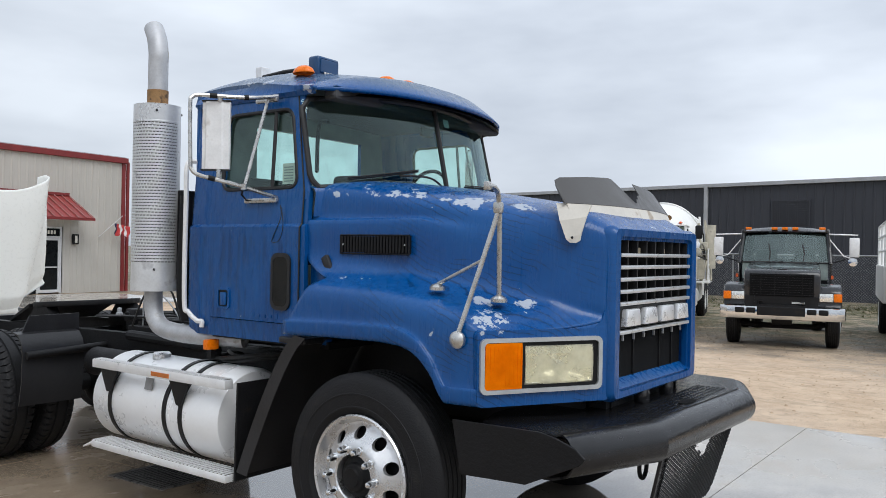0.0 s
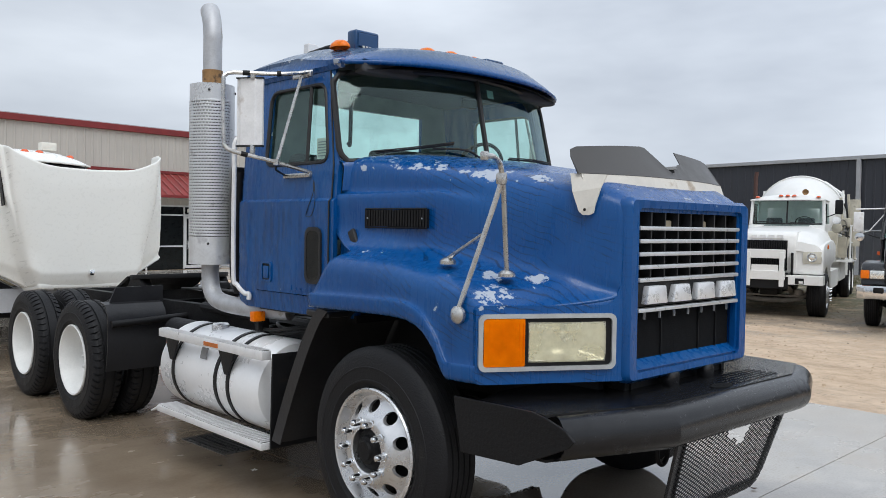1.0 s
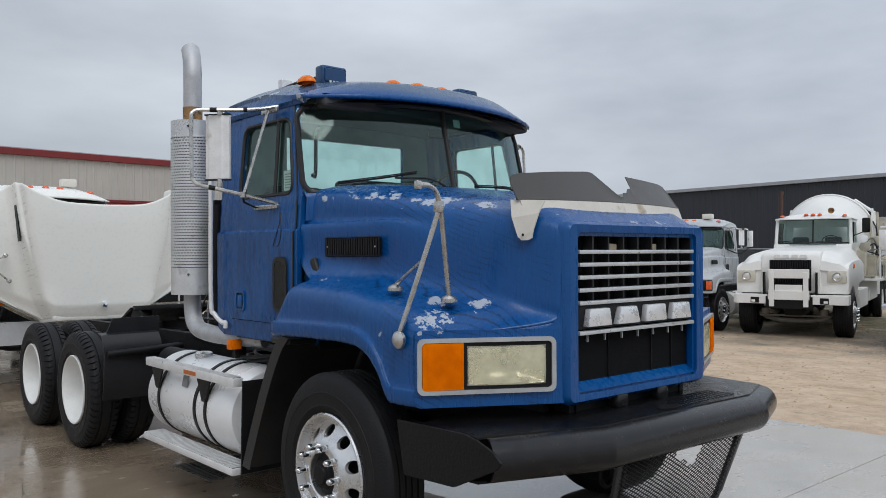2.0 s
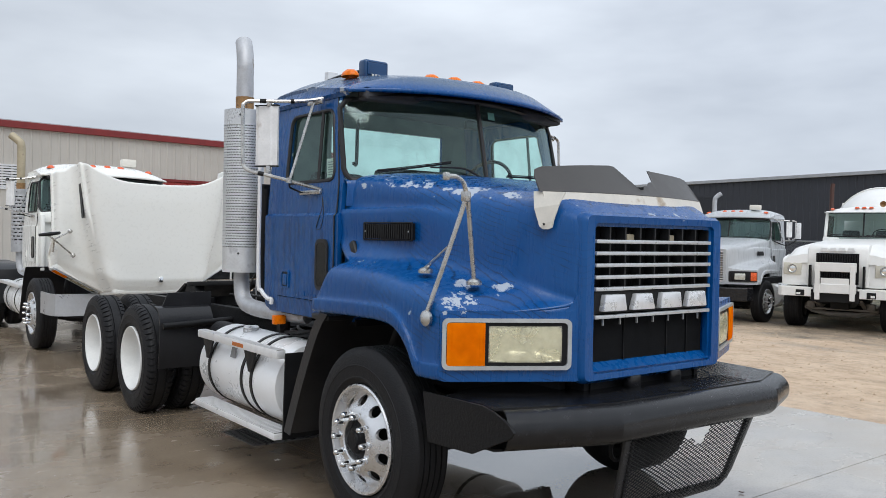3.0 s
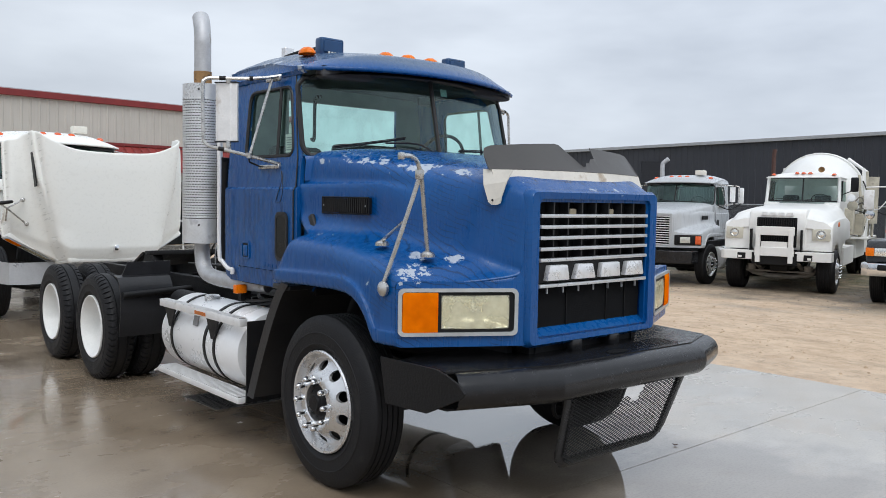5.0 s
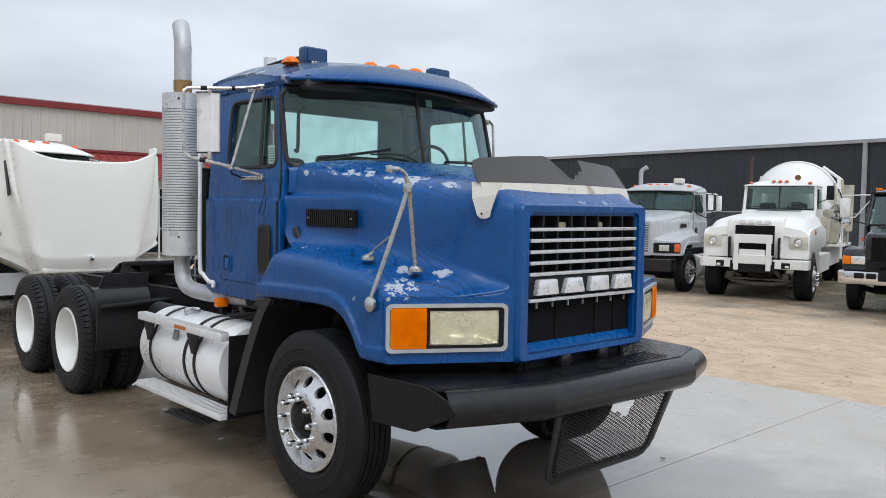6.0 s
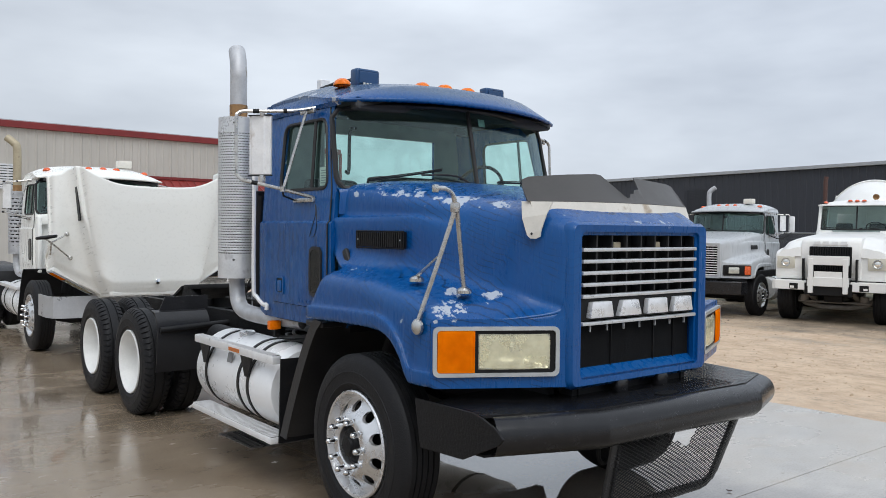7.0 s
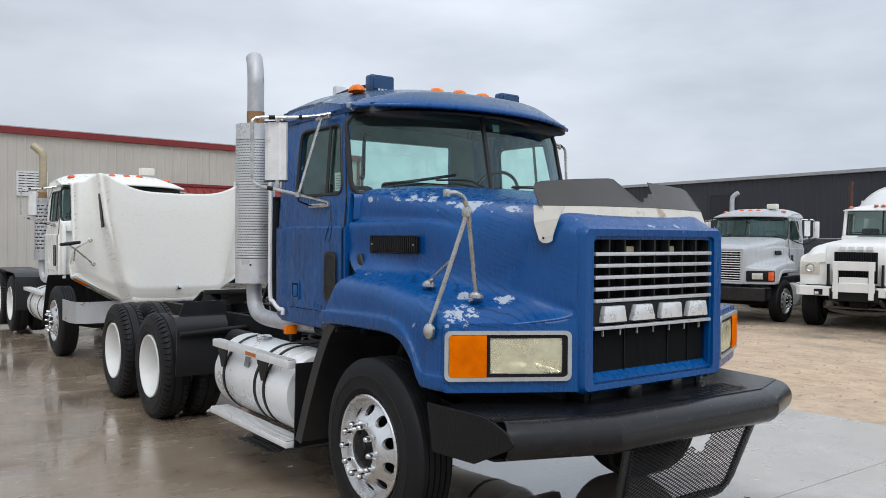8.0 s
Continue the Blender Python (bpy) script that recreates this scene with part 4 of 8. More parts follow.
def wipers(truck):
    for arm, blade in ((((-0.06, 0.325, 2.02), (-0.22, 0.32, 2.07), (-0.46, 0.355, 2.065)), ((-0.80, 0.46, 2.02), (-0.55, 0.375, 2.06), (-0.315, 0.335, 2.10))),
                       (((0.66, 0.40, 2.0), (0.52, 0.35, 2.045), (0.40, 0.335, 2.045)), ((0.16, 0.32, 2.04), (0.40, 0.325, 2.045), (0.62, 0.37, 2.04)))):
        bm = tubed(arm, 0.0065, 6, 10)
        tube(bm, blade, 0.0065, 6, 12)
        tube(bm, [tuple(np.array(p) + (0, -0.008, 0.010)) for p in blade], 0.004, 6, 12)
        part("wiper", bm, SEAL, truck, "black wiper arm and blade", True)


def roof_lamp(truck, x, y, z, material, size=1.0):
    bm = lathed([(0.002, -0.028), (0.02, -0.026), (0.034, -0.012), (0.04, 0.004), (0.04, 0.012)], Matrix(), 20)
    bm.transform(Matrix.Translation((x, y, z)) @ Matrix.Diagonal((size * 1.15, size * 1.7, size, 1)) @ Matrix.Rotation(radians(90), 4, "Y"))
    bmesh.ops.recalc_face_normals(bm, faces=bm.faces)
    part("marker_lamp", bm, material, truck, "amber teardrop roof marker lamp", True)


def chassis(truck, y_end, axles, rails=FRAME, drop=0.0):
    for s in (-1, 1):
        x0, x1 = sorted((s * 0.36, s * 0.44))
        rail = boxed(x0, x1, -1.0, y_end, 0.72, 0.735)
        box(rail, x0, x1, -1.0, y_end, 0.985, 1.0)
        box(rail, *sorted((s * 0.432, s * 0.44)), -1.0, y_end, 0.735, 0.985)
        for v in rail.verts:
            v.co.z -= drop * 0.2 * (v.co.y + 1.0)
        part("frame_rail", rail, rails, truck, "black steel frame rail")
    for y in (1.9, 2.9, 3.6, 4.5, y_end - 0.1):
        part("cross_member", boxed(-0.36, 0.36, y - 0.05, y + 0.05, 0.76 - drop * 0.2 * (y + 1), 0.94 - drop * 0.2 * (y + 1)), rails, truck)
    for y in axles:
        bm = lathed([(0.02, -0.82), (0.075, -0.8), (0.075, -0.22), (0.20, -0.14), (0.22, 0.0), (0.20, 0.14), (0.075, 0.22), (0.075, 0.8), (0.02, 0.82)], pose(0, y, 0.505 - drop), 20)
        part("drive_axle", bm, rails, truck, smooth=True)
    part("oil_pan", boxed(-0.20, 0.20, -0.42, 0.50, 0.47, 0.66, 0.03), rails, truck, smooth=True)
    part("gearbox", lathed([(0.05, 0.0), (0.24, 0.02), (0.24, 0.35), (0.17, 0.45), (0.15, 1.2), (0.05, 1.4)], Matrix.Translation((0, 0.6, 0.70)) @ Matrix.Rotation(radians(90), 4, "Z"), 20), rails, truck, smooth=True)
    part("drive_shaft", tubed([(0, 1.9, 0.68), (0, axles[0], 0.55), (0, axles[-1] + 0.01, 0.55)], 0.055, 10), rails, truck, smooth=True)
    part("radiator_support", boxed(-0.48, 0.48, -0.99, -0.90, 0.66, 0.92), rails, truck)
    part("front_axle", tubed([(-0.95, 0, 0.5), (-0.6, 0, 0.42), (0.6, 0, 0.42), (0.95, 0, 0.5)], 0.06, 8), rails, truck)
    part("engine", boxed(-0.34, 0.34, -0.75, 0.6, 0.62, 1.55, 0.06), rails, truck, "dark greasy engine")
    for s in (-1, 1):
        part("inner_wing", boxed(*sorted((s * 0.52, s * 0.56)), -0.9, 0.62, 0.75, 1.45), PLASTIC, truck)
        part("spring", prism([(-0.75, 0.62), (0.0, 0.54), (0.75, 0.66), (0.75, 0.70), (0.0, 0.62), (-0.75, 0.67)], "x", s * 0.38 - 0.045, s * 0.38 + 0.045), rails, truck)


def exhaust(truck, x, y, z0, z1, tip, r=0.122, perf=True, metal=None, tip_out=(0.0, 0.03), pipe=None):
    metal = metal or SHIELD
    rows, cols = (277, 147) if metal == SHIELD else (76, 42)
    hi, lo = z1 - 0.105, z0 + 0.185
    pts = [[(x + r * math.cos(t), y + r * math.sin(t), z) for t in np.linspace(0, 2 * math.pi, cols * 2 + 1)] for z in np.linspace(lo, hi, rows)]

    def hole(i, j):
        if not perf or i >= rows - 1 or i % 6 > 1:
            return False
        # the seam that faces the cab is left plain
        if metal == SHIELD and -68 < ((360.0 * j / (cols * 2) + 180) % 360) - 180 < 25:
            return False
        return (j + (i // 6 % 2) * 3) % 7 > 1
    bm = gridded(pts, hole)
    bmesh.ops.remove_doubles(bm, verts=bm.verts, dist=0.0004)
    sh = part("heat_shield", bm, metal, truck, "perforated galvanised exhaust heat shield", True)
    mod = sh.modifiers.new("thickness", "SOLIDIFY")
    mod.thickness = 0.0018
    for a, b in ((z0, lo), (hi, z1)):
        part("shield_skirt", lathed([(r - 0.001, 0.0), (r - 0.001, b - a)], pose(x, y, a) @ Matrix.Rotation(radians(-90), 4, "Y"), 64), metal, sh, "plain rolled end of the shield", True)
    top = lathed([(r, 0.0), (r - 0.012, 0.004), (0.07, 0.004)], pose(x, y, z1) @ Matrix.Rotation(radians(-90), 4, "Y"), 48)
    part("shield_cap", top, metal, sh, smooth=True)
    # muffler coloured dark so the slots before it look shaded
    part("muffler", lathed([(0.02, 0.0), (r - 0.022, 0.01), (r - 0.022, z1 - z0 - 0.02), (0.02, z1 - z0 - 0.01)], pose(x, y, z0) @ Matrix.Rotation(radians(-90), 4, "Y"), 32), GRID, truck, "muffler coloured dark for the shade inside its shield", smooth=True)
    tx, ty = tip_out
    stack = tubed([(x, y, z1 - 0.03), (x, y, z1 + 0.25), (x, y, tip - 0.20), (x + tx * 0.35, y + ty * 0.35, tip - 0.10), (x + tx, y + ty, tip - 0.02)], 0.063, 20, 36)
    part("stack_pipe", stack, pipe or STACK, truck, "grey upright stack with curved tip", True)
    part("stack_collar", lathed([(0.066, 0.0), (0.067, 0.10)], pose(x, y, z1 + 0.003) @ Matrix.Rotation(radians(-90), 4, "Y"), 24), RUST, truck, "rusty stack collar", True)
    for a in (-2.2, -0.6):
        for z in (z0 + 0.14, z1 - 0.045):
            part("shield_bolt", lathed([(0.008, 0.0), (0.008, 0.006), (0.002, 0.008)], pose(x + r * math.cos(a), y + r * math.sin(a), z) @ Matrix.Rotation(a, 4, "Z"), 8), FRAME, sh)
    return sh


def fuel_tank(truck, side, y0, y1, z, r, near=True, material=None):
    x = side * 0.84
    prof = [(0.01, 0.0), (r * 0.55, 0.004), (r * 0.93, 0.018), (r, 0.05), (r, y1 - y0 - 0.05), (r * 0.93, y1 - y0 - 0.018), (r * 0.55, y1 - y0 - 0.004), (0.01, y1 - y0)]
    bm = lathed(prof, Matrix.Translation((x, y0, z)) @ Matrix.Rotation(radians(90), 4, "Z"), 64)
    bmesh.ops.recalc_face_normals(bm, faces=bm.faces)
    tank = part("fuel_tank", bm, material or TANK_ALU, truck, "round bright aluminium fuel tank", True)
    for f in (0.257, 0.376, 0.813) if near else (0.25, 0.75):
        y = y0 + f * (y1 - y0)
        part("tank_strap", lathed([(r + 0.001, -0.018), (r + 0.007, -0.018), (r + 0.007, 0.018), (r + 0.001, 0.018)], Matrix.Translation((x, y, z)) @ Matrix.Rotation(radians(90), 4, "Z"), 56, True), PLASTIC, tank, "black rubber-lined strap", True)
    if near:
        cap = lathed([(0.060, -0.01), (0.060, 0.026), (0.050, 0.036), (0.01, 0.038)], Matrix.Translation((x - 0.05, y0 + 0.66 * (y1 - y0), z + r - 0.008)) @ Matrix.Rotation(radians(-90), 4, "Y"), 24)
        part("filler_cap", cap, ALU, tank, smooth=True)
        part("tank_label", boxed(x - 0.006, x + 0.006, -0.035, 0.035, -0.04, 0.035, m=Matrix.Translation((x, y0 + 0.52 * (y1 - y0), z)) @ Matrix.Rotation(radians(-12 * side), 4, "Y") @ Matrix.Translation((side * (r + 0.002) - x, 0, 0.10))), PRINT, tank, "peeling grey label")
    return tank


def step_bar(truck, side, x, y0, y1, z, depth, serrated):
    lo, hi = sorted((side * x, side * (x - depth)))
    bm = boxed(lo, hi, y0, y1, z - (0.055 if depth < 0.14 else 0.042), z, 0.005)
    st = part("step", bm, STEP_ALU, truck, "bright serrated aluminium step", smooth=True)
    if serrated:
        rib = bmesh.new()
        pitch = 0.034 if depth > 0.1 else 0.02
        n = int((y1 - y0) / pitch)
        for i in range(n):
            y = y0 + 0.02 + i * (y1 - y0 - 0.04) / (n - 1)
            box(rib, lo + 0.002, hi - 0.002, y - pitch * 0.2, y + pitch * 0.2, z + 0.001, z + (0.008 if depth > 0.1 else 0.005))
        # dark sheet added for the open, shaded gaps between the tread bars
        part("tread_pan", boxed(lo + 0.008, hi - 0.008, y0 + 0.01, y1 - 0.01, z - 0.002, z + 0.003), GRATE, st)
        part("step_tread", rib, STEP_ALU, st, "serrated tread bars")
    return st


def mirror(truck, side, metal):
    """West-coast mirror on its tube frame, turned in towards the driver."""
    flip = mirrored(-side)

    def put(name, bm, material, parent=truck, label="", smooth=True):
        bm.transform(flip)
        bmesh.ops.recalc_face_normals(bm, faces=bm.faces)
        return part(name, bm, material, parent, label, smooth)
    m = pose(-1.270, 1.022, 0) @ Matrix.Rotation(math.atan2(-0.130, 0.084), 4, "Z")
    back = prism([(-0.079, 0.022), (-0.079, 0.0), (-0.060, -0.004), (-0.052, -0.013), (0.036, -0.013), (0.044, -0.006), (0.079, 0.0), (0.079, 0.022)], "z", 2.058, 2.436, 0.003)
    back.transform(m)
    head = put("mirror_head", back, MIRROR_BACK, truck, "tall mirror in brushed steel back", False)
    for z in (2.050, 2.436):
        rim = boxed(-0.080, 0.080, -0.011, 0.023, z, z + 0.008)
        rim.transform(m)
        put("mirror_rim", rim, SEAL, head, "black rubber edge", False)
    glass = boxed(-0.072, 0.072, 0.0235, 0.0255, 2.066, 2.428)
    glass.transform(m)
    put("mirror_glass", glass, CHROME, head, "mirror glass", False)
    put("mirror_arm", tubed([(-0.945, 0.880, 2.506), (-1.03, 0.898, 2.486), (-1.14, 0.925, 2.470), (-1.27, 0.990, 2.463), (-1.365, 1.044, 2.461), (-1.402, 1.062, 2.445), (-1.414, 1.062, 2.400), (-1.417, 1.048, 2.10), (-1.412, 1.040, 2.045), (-1.380, 1.016, 2.016), (-1.285, 0.972, 1.994), (-1.167, 0.902, 1.963), (-0.965, 0.852, 1.914)], 0.0118, 8, 72), metal, truck, "bent chrome mirror arm")
    put("mirror_brace", tubed([(-0.955, 0.885, 2.492), (-0.990, 0.902, 2.478), (-1.008, 0.906, 2.445), (-1.163, 0.900, 1.966)], 0.010, 8, 26), metal)
    put("mirror_bracket", boxed(-0.986, -0.950, 0.84, 1.115, 1.886, 1.914, 0.006), metal)
    put("mirror_bracket", boxed(-0.968, -0.944, 0.87, 1.05, 2.472, 2.500, 0.006), metal)
    put("mirror_link", tubed([(-1.167, 0.905, 1.955), (-1.13, 0.965, 1.925), (-0.975, 1.10, 1.902)], 0.006, 6), FRAME)
    # black sleeves, clevises and joints on the tubes
    for p, q, r in (((-1.285, 0.998, 2.463), (-1.320, 1.018, 2.462), 0.0145), ((-1.305, 0.981, 1.999), (-1.338, 0.997, 2.006), 0.0145), ((-1.13, 0.920, 2.472), (-1.15, 0.930, 2.469), 0.0155)):
        put("mirror_sleeve", tubed([p, q], r, 10), FRAME)
    for a, b in ((2.430, 2.470), (1.990, 2.056)):
        clevis = boxed(-1.285, -1.252, 0.985, 0.995, a, b, 0.003)
        put("mirror_clevis", clevis, metal)
    put("mirror_joint", lathed([(0.004, -0.020), (0.018, -0.016), (0.018, 0.016), (0.004, 0.020)], pose(-1.167, 0.901, 1.964) @ Matrix.Rotation(radians(90), 4, "Y"), 12), metal)
    return head


def hood_mirror_stand(truck, hood, pivot, side, metal):
    """The bent three-legged mirror stand on the wing, its mirror gone."""
    inv = Matrix()

    def put(name, bm, material, label=""):
        bm.transform(inv)
        return part(name, bm, material, hood, label, True)
    s = side
    main = tubed([(s * 1.185, -0.735, 1.915), (s * 1.12, -0.725, 1.917), (s * 1.065, -0.712, 1.895), (s * 1.035, -0.70, 1.845), (s * 1.04, -0.69, 1.78), (s * 1.10, -0.635, 1.52), (s * 1.172, -0.577, 1.24)], 0.012, 10, 50)
    st = put("mirror_stand", main, metal, "bent chrome wing mirror stand without its mirror")
    put("stand_leg", tubed([(s * 1.02, -0.695, 1.84), (s * 0.918, -0.636, 1.41)], 0.0125, 10), metal)
    put("stand_leg", tubed([(s * 1.085, -0.648, 1.585), (s * 0.995, -0.335, 1.465)], 0.010, 10), metal)
    put("stand_clamp", boxed(*sorted((s * 1.01, s * 1.05)), -0.715, -0.675, 1.80, 1.855, 0.01), metal)
    put("stand_end", boxed(*sorted((s * 1.17, s * 1.20)), -0.75, -0.72, 1.895, 1.935, 0.008), metal)
    for x, y, z, ax in ((0.915, -0.634, 1.400, 0), (0.995, -0.331, 1.446, 0), (1.172, -0.575, 1.225, 1)):
        m = Matrix.Translation((s * x, y, z)) @ (Matrix.Rotation(radians(-90), 4, "Y") if not ax else Matrix.Rotation(0 if s > 0 else math.pi, 4, "Z"))
        put("stand_foot", lathed([(0.040, -0.012), (0.040, 0.004), (0.030, 0.014), (0.008, 0.024)], m, 20), metal)


def guard_mesh(bm, c, nu, nv, hole=None):
    """Expanded metal between four corners c(u, v): zigzag strands that touch."""
    for k in range(nv):
        for sgn in (0, 1):
            pts = []
            for i in range(nu * 2 + 1):
                u = i / (nu * 2)
                if sgn:
                    v = (k + (1.0 if i % 2 == 0 else 0.5)) / nv
                else:
                    v = (k + (0.0 if i % 2 == 0 else 0.5)) / nv
                p = c(u, v)
                if hole and hole(u, v):
                    if len(pts) > 1:
                        tube(bm, pts, 0.0034, 4, cap=False)
                    pts = []
                else:
                    pts.append(p)
            if len(pts) > 1:
                tube(bm, pts, 0.0034, 4, cap=False)
    return bm


def heavy_bumper(truck):
    """The home-built bumper of pipe and plate, with a mesh skid guard below."""
    pts = [(-1.10, -1.069, 0.765), (-0.59, -1.265, 0.765), (0.62, -1.305, 0.765), (0.965, -1.175, 0.765)]
    bm = bmesh.new()
    prof = [(math.cos(a), math.sin(a)) for a in np.linspace(-math.pi / 2, math.pi / 2, 13)]
    rows = []
    for (x, y, z), (nx, ny) in zip(pts, ((-0.42, -0.90), (-0.20, -0.98), (0.20, -0.98), (0.42, -0.90))):
        rows.append([(x + nx * 0.095 * c, y + ny * 0.095 * c, z + 0.094 * sn) for c, sn in prof])
    grid(bm, rows)
    bmesh.ops.recalc_face_normals(bm, faces=bm.faces)
    bump = part("bumper", thicken(bm, 0.01), BUMPER, truck, "heavy black pipe bumper, wet on top", True, 16)
    deck = prism([(-1.15, -1.06), (-0.59, -1.265), (0.62, -1.305), (0.965, -1.18), (1.04, -0.70), (0.92, -0.62), (-0.92, -0.62), (-1.15, -0.70)], "z", 0.852, 0.864)
    part("bumper_deck", deck, TREAD_PLATE, bump, "wet black deck plate")
    lug = bmesh.new()
    rnd = random.Random(3)
    for i in range(46):
        for k in range(6):
            x, y = -0.56 + i * 0.025, -1.24 + k * 0.03
            box(lug, x - 0.009, x + 0.009, y - 0.003, y + 0.003, 0.864, 0.8665, m=Matrix.Translation((x, y, 0)) @ Matrix.Rotation(radians(45 if (i + k) % 2 else -45), 4, "Z") @ Matrix.Translation((-x, -y, 0)))
    part("deck_pattern", lug, TREAD_PLATE, bump)
    # no hole is cut: a black disc stands for its shade
    part("deck_opening", prism([(-0.01 + 0.085 * math.cos(a), -1.225 + 0.036 * math.sin(a)) for a in np.linspace(0, 2 * math.pi, 24, endpoint=False)], "z", 0.862, 0.8685), RADIATOR, bump, "black oval disc standing for a shaded hole in the deck")
    for s in (-1, 1):
        o = [(-0.55, 0.862), (-1.00, 0.868), (-1.075, 0.854), (-1.17, 0.822), (-1.215, 0.785), (-1.19, 0.755), (-0.935, 0.634), (-0.60, 0.62)]
        if s < 0:
            part("end_plate", prism(o, "x", s * 1.150, s * 1.164, 0.003), FRAME, bump, "flat black end plate")
        part("lower_plate", prism([(s * 1.14, -0.90), (s * 1.13, -1.05), (s * 0.59, -1.26), (s * 0.45, -1.26), (s * 0.45, -0.95)], "z", 0.664, 0.676), FRAME, bump)
        part("bumper_bracket", boxed(*sorted((s * 0.36, s * 0.46)), -1.24, -0.85, 0.68, 0.85), FRAME, bump)
    def c(u, v):
        a, b = -0.465 + 0.015 * v, 0.545 - 0.12 * v
        return Vector((a + (b - a) * u, -1.30 + 0.09 * v, 0.675 - 0.385 * v))
    def hole(u, v):
        cu, cv = min(u, 1 - u) * 0.88, (1 - v) * 0.40
        if cu < 0.07 and cv < 0.07 and math.hypot(0.07 - cu, 0.07 - cv) > 0.075:
            return True
        return (u - 0.53) ** 2 / 0.008 + max(0, v - 0.06) ** 2 / 0.022 < 1 + 0.45 * math.sin(u * 47) + 0.3 * math.sin(v * 31)
    guard = part("skid_guard_mesh", guard_mesh(bmesh.new(), c, 25, 20, hole), FRAME, bump, "torn black expanded-metal guard")
    fr = [c(-0.01, -0.05), c(-0.01, 0.80), c(0.0, 0.90), c(0.03, 0.965), c(0.07, 0.985), c(0.93, 0.985), c(0.97, 0.965), c(1.0, 0.90), c(1.01, 0.80), c(1.01, -0.05)]
    bm = bmesh.new()
    for a, b in zip(fr, fr[1:]):
        d = (b - a).normalized()
        n = Vector((0, -0.85, -0.52)).normalized()
        side_v = d.cross(n).normalized()
        ring = []
        for p in (a - d * 0.006, b + d * 0.006):
            ring.append([bm.verts.new(p + side_v * q * 0.036 + n * (w * 0.008 - 0.016)) for q, w in ((-1, -1), (1, -1), (1, 1), (-1, 1))])
        for i in range(4):
            bm.faces.new((ring[0][i], ring[0][(i + 1) % 4], ring[1][(i + 1) % 4], ring[1][i]))
        bm.faces.new(ring[0][::-1])
        bm.faces.new(ring[1])
    bmesh.ops.recalc_face_normals(bm, faces=bm.faces)
    part("skid_guard_frame", bm, BUMPER, bump, "flat black guard frame")
    part("tow_ring", tubed([(-0.42 + 0.045 * math.cos(a), -1.16, 0.60 + 0.055 * math.sin(a)) for a in np.linspace(0, 2 * math.pi, 21)], 0.011, 8, cap=False), FRAME, bump, smooth=True)
    return bump


# ---- ground ----
def ground_mat():
    m, nodes, links, bsdf = base_mat("sandy_dirt_yard")
    co = nodes.new("ShaderNodeTexCoord").outputs["Object"]
    sep = nodes.new("ShaderNodeSeparateXYZ")
    links.new(co, sep.inputs[0])
    big = noise_node(nodes, links, co, 0.35, 5.0)
    mid = noise_node(nodes, links, co, 2.2, 5.0)
    fine = noise_node(nodes, links, co, 45.0, 4.0)
    ruts = noise_node(nodes, links, co, 2.2, 6.0, (1.6, 0.55, 1.0), 0.65)
    sand = mix_node(nodes, links, ramp_node(nodes, links, mid, 0.35, 0.7), (0.56, 0.405, 0.275, 1), (0.70, 0.535, 0.38, 1))
    sand = mix_node(nodes, links, ramp_node(nodes, links, ruts, 0.54, 0.66, 0.0, 0.38), sand, (0.33, 0.235, 0.16, 1))
    clods = noise_node(nodes, links, co, 6.0, 8.0, (1.0, 1.0, 1.0), 0.72)
    sand = mix_node(nodes, links, ramp_node(nodes, links, clods, 0.52, 0.64, 0.0, 0.55), sand, (0.40, 0.285, 0.19, 1))
    sand = mix_node(nodes, links, ramp_node(nodes, links, clods, 0.47, 0.34, 0.0, 0.6), sand, (0.72, 0.58, 0.43, 1))
    gravel = mix_node(nodes, links, ramp_node(nodes, links, fine, 0.35, 0.65), (0.20, 0.15, 0.10, 1), (0.46, 0.37, 0.265, 1))
    grass = mix_node(nodes, links, ramp_node(nodes, links, fine, 0.4, 0.65), (0.045, 0.048, 0.02, 1), (0.17, 0.155, 0.075, 1))
    edge = math_node(nodes, links, "ADD", sep.outputs["X"], ramp_node(nodes, links, big, 0.3, 0.7, -2.0, 2.0))
    col = mix_node(nodes, links, ramp_node(nodes, links, edge, 11.0, 13.4), sand, gravel)
    vor = nodes.new("ShaderNodeTexVoronoi")
    vor.inputs["Scale"].default_value = 11.0
    links.new(co, vor.inputs["Vector"])
    scatter = noise_node(nodes, links, co, 1.7, 4.0)
    pebble = math_node(nodes, links, "MULTIPLY", ramp_node(nodes, links, vor.outputs["Distance"], 0.16, 0.26, 1.0, 0.0), ramp_node(nodes, links, scatter, 0.45, 0.62, 0.12, 1.0))
    col = mix_node(nodes, links, math_node(nodes, links, "MULTIPLY", pebble, 0.38), col, (0.20, 0.16, 0.125, 1))
    blot = noise_node(nodes, links, co, 1.1, 6.0, (1.0, 1.0, 1.0), 0.7)
    wetspot = math_node(nodes, links, "MULTIPLY", ramp_node(nodes, links, edge, 10.2, 12.4), ramp_node(nodes, links, blot, 0.46, 0.60, 0.0, 0.65))
    col = mix_node(nodes, links, wetspot, col, (0.085, 0.066, 0.05, 1))
    weeds = math_node(nodes, links, "MULTIPLY", ramp_node(nodes, links, edge, 15.5, 18.0), ramp_node(nodes, links, mid, 0.38, 0.54))
    col = mix_node(nodes, links, weeds, col, grass)
    links.new(col, bsdf.inputs["Base Color"])
    damp = ramp_node(nodes, links, big, 0.42, 0.62, 0.9, 0.6)
    links.new(math_node(nodes, links, "SUBTRACT", damp, math_node(nodes, links, "MULTIPLY", wetspot, 0.45)), bsdf.inputs["Roughness"])
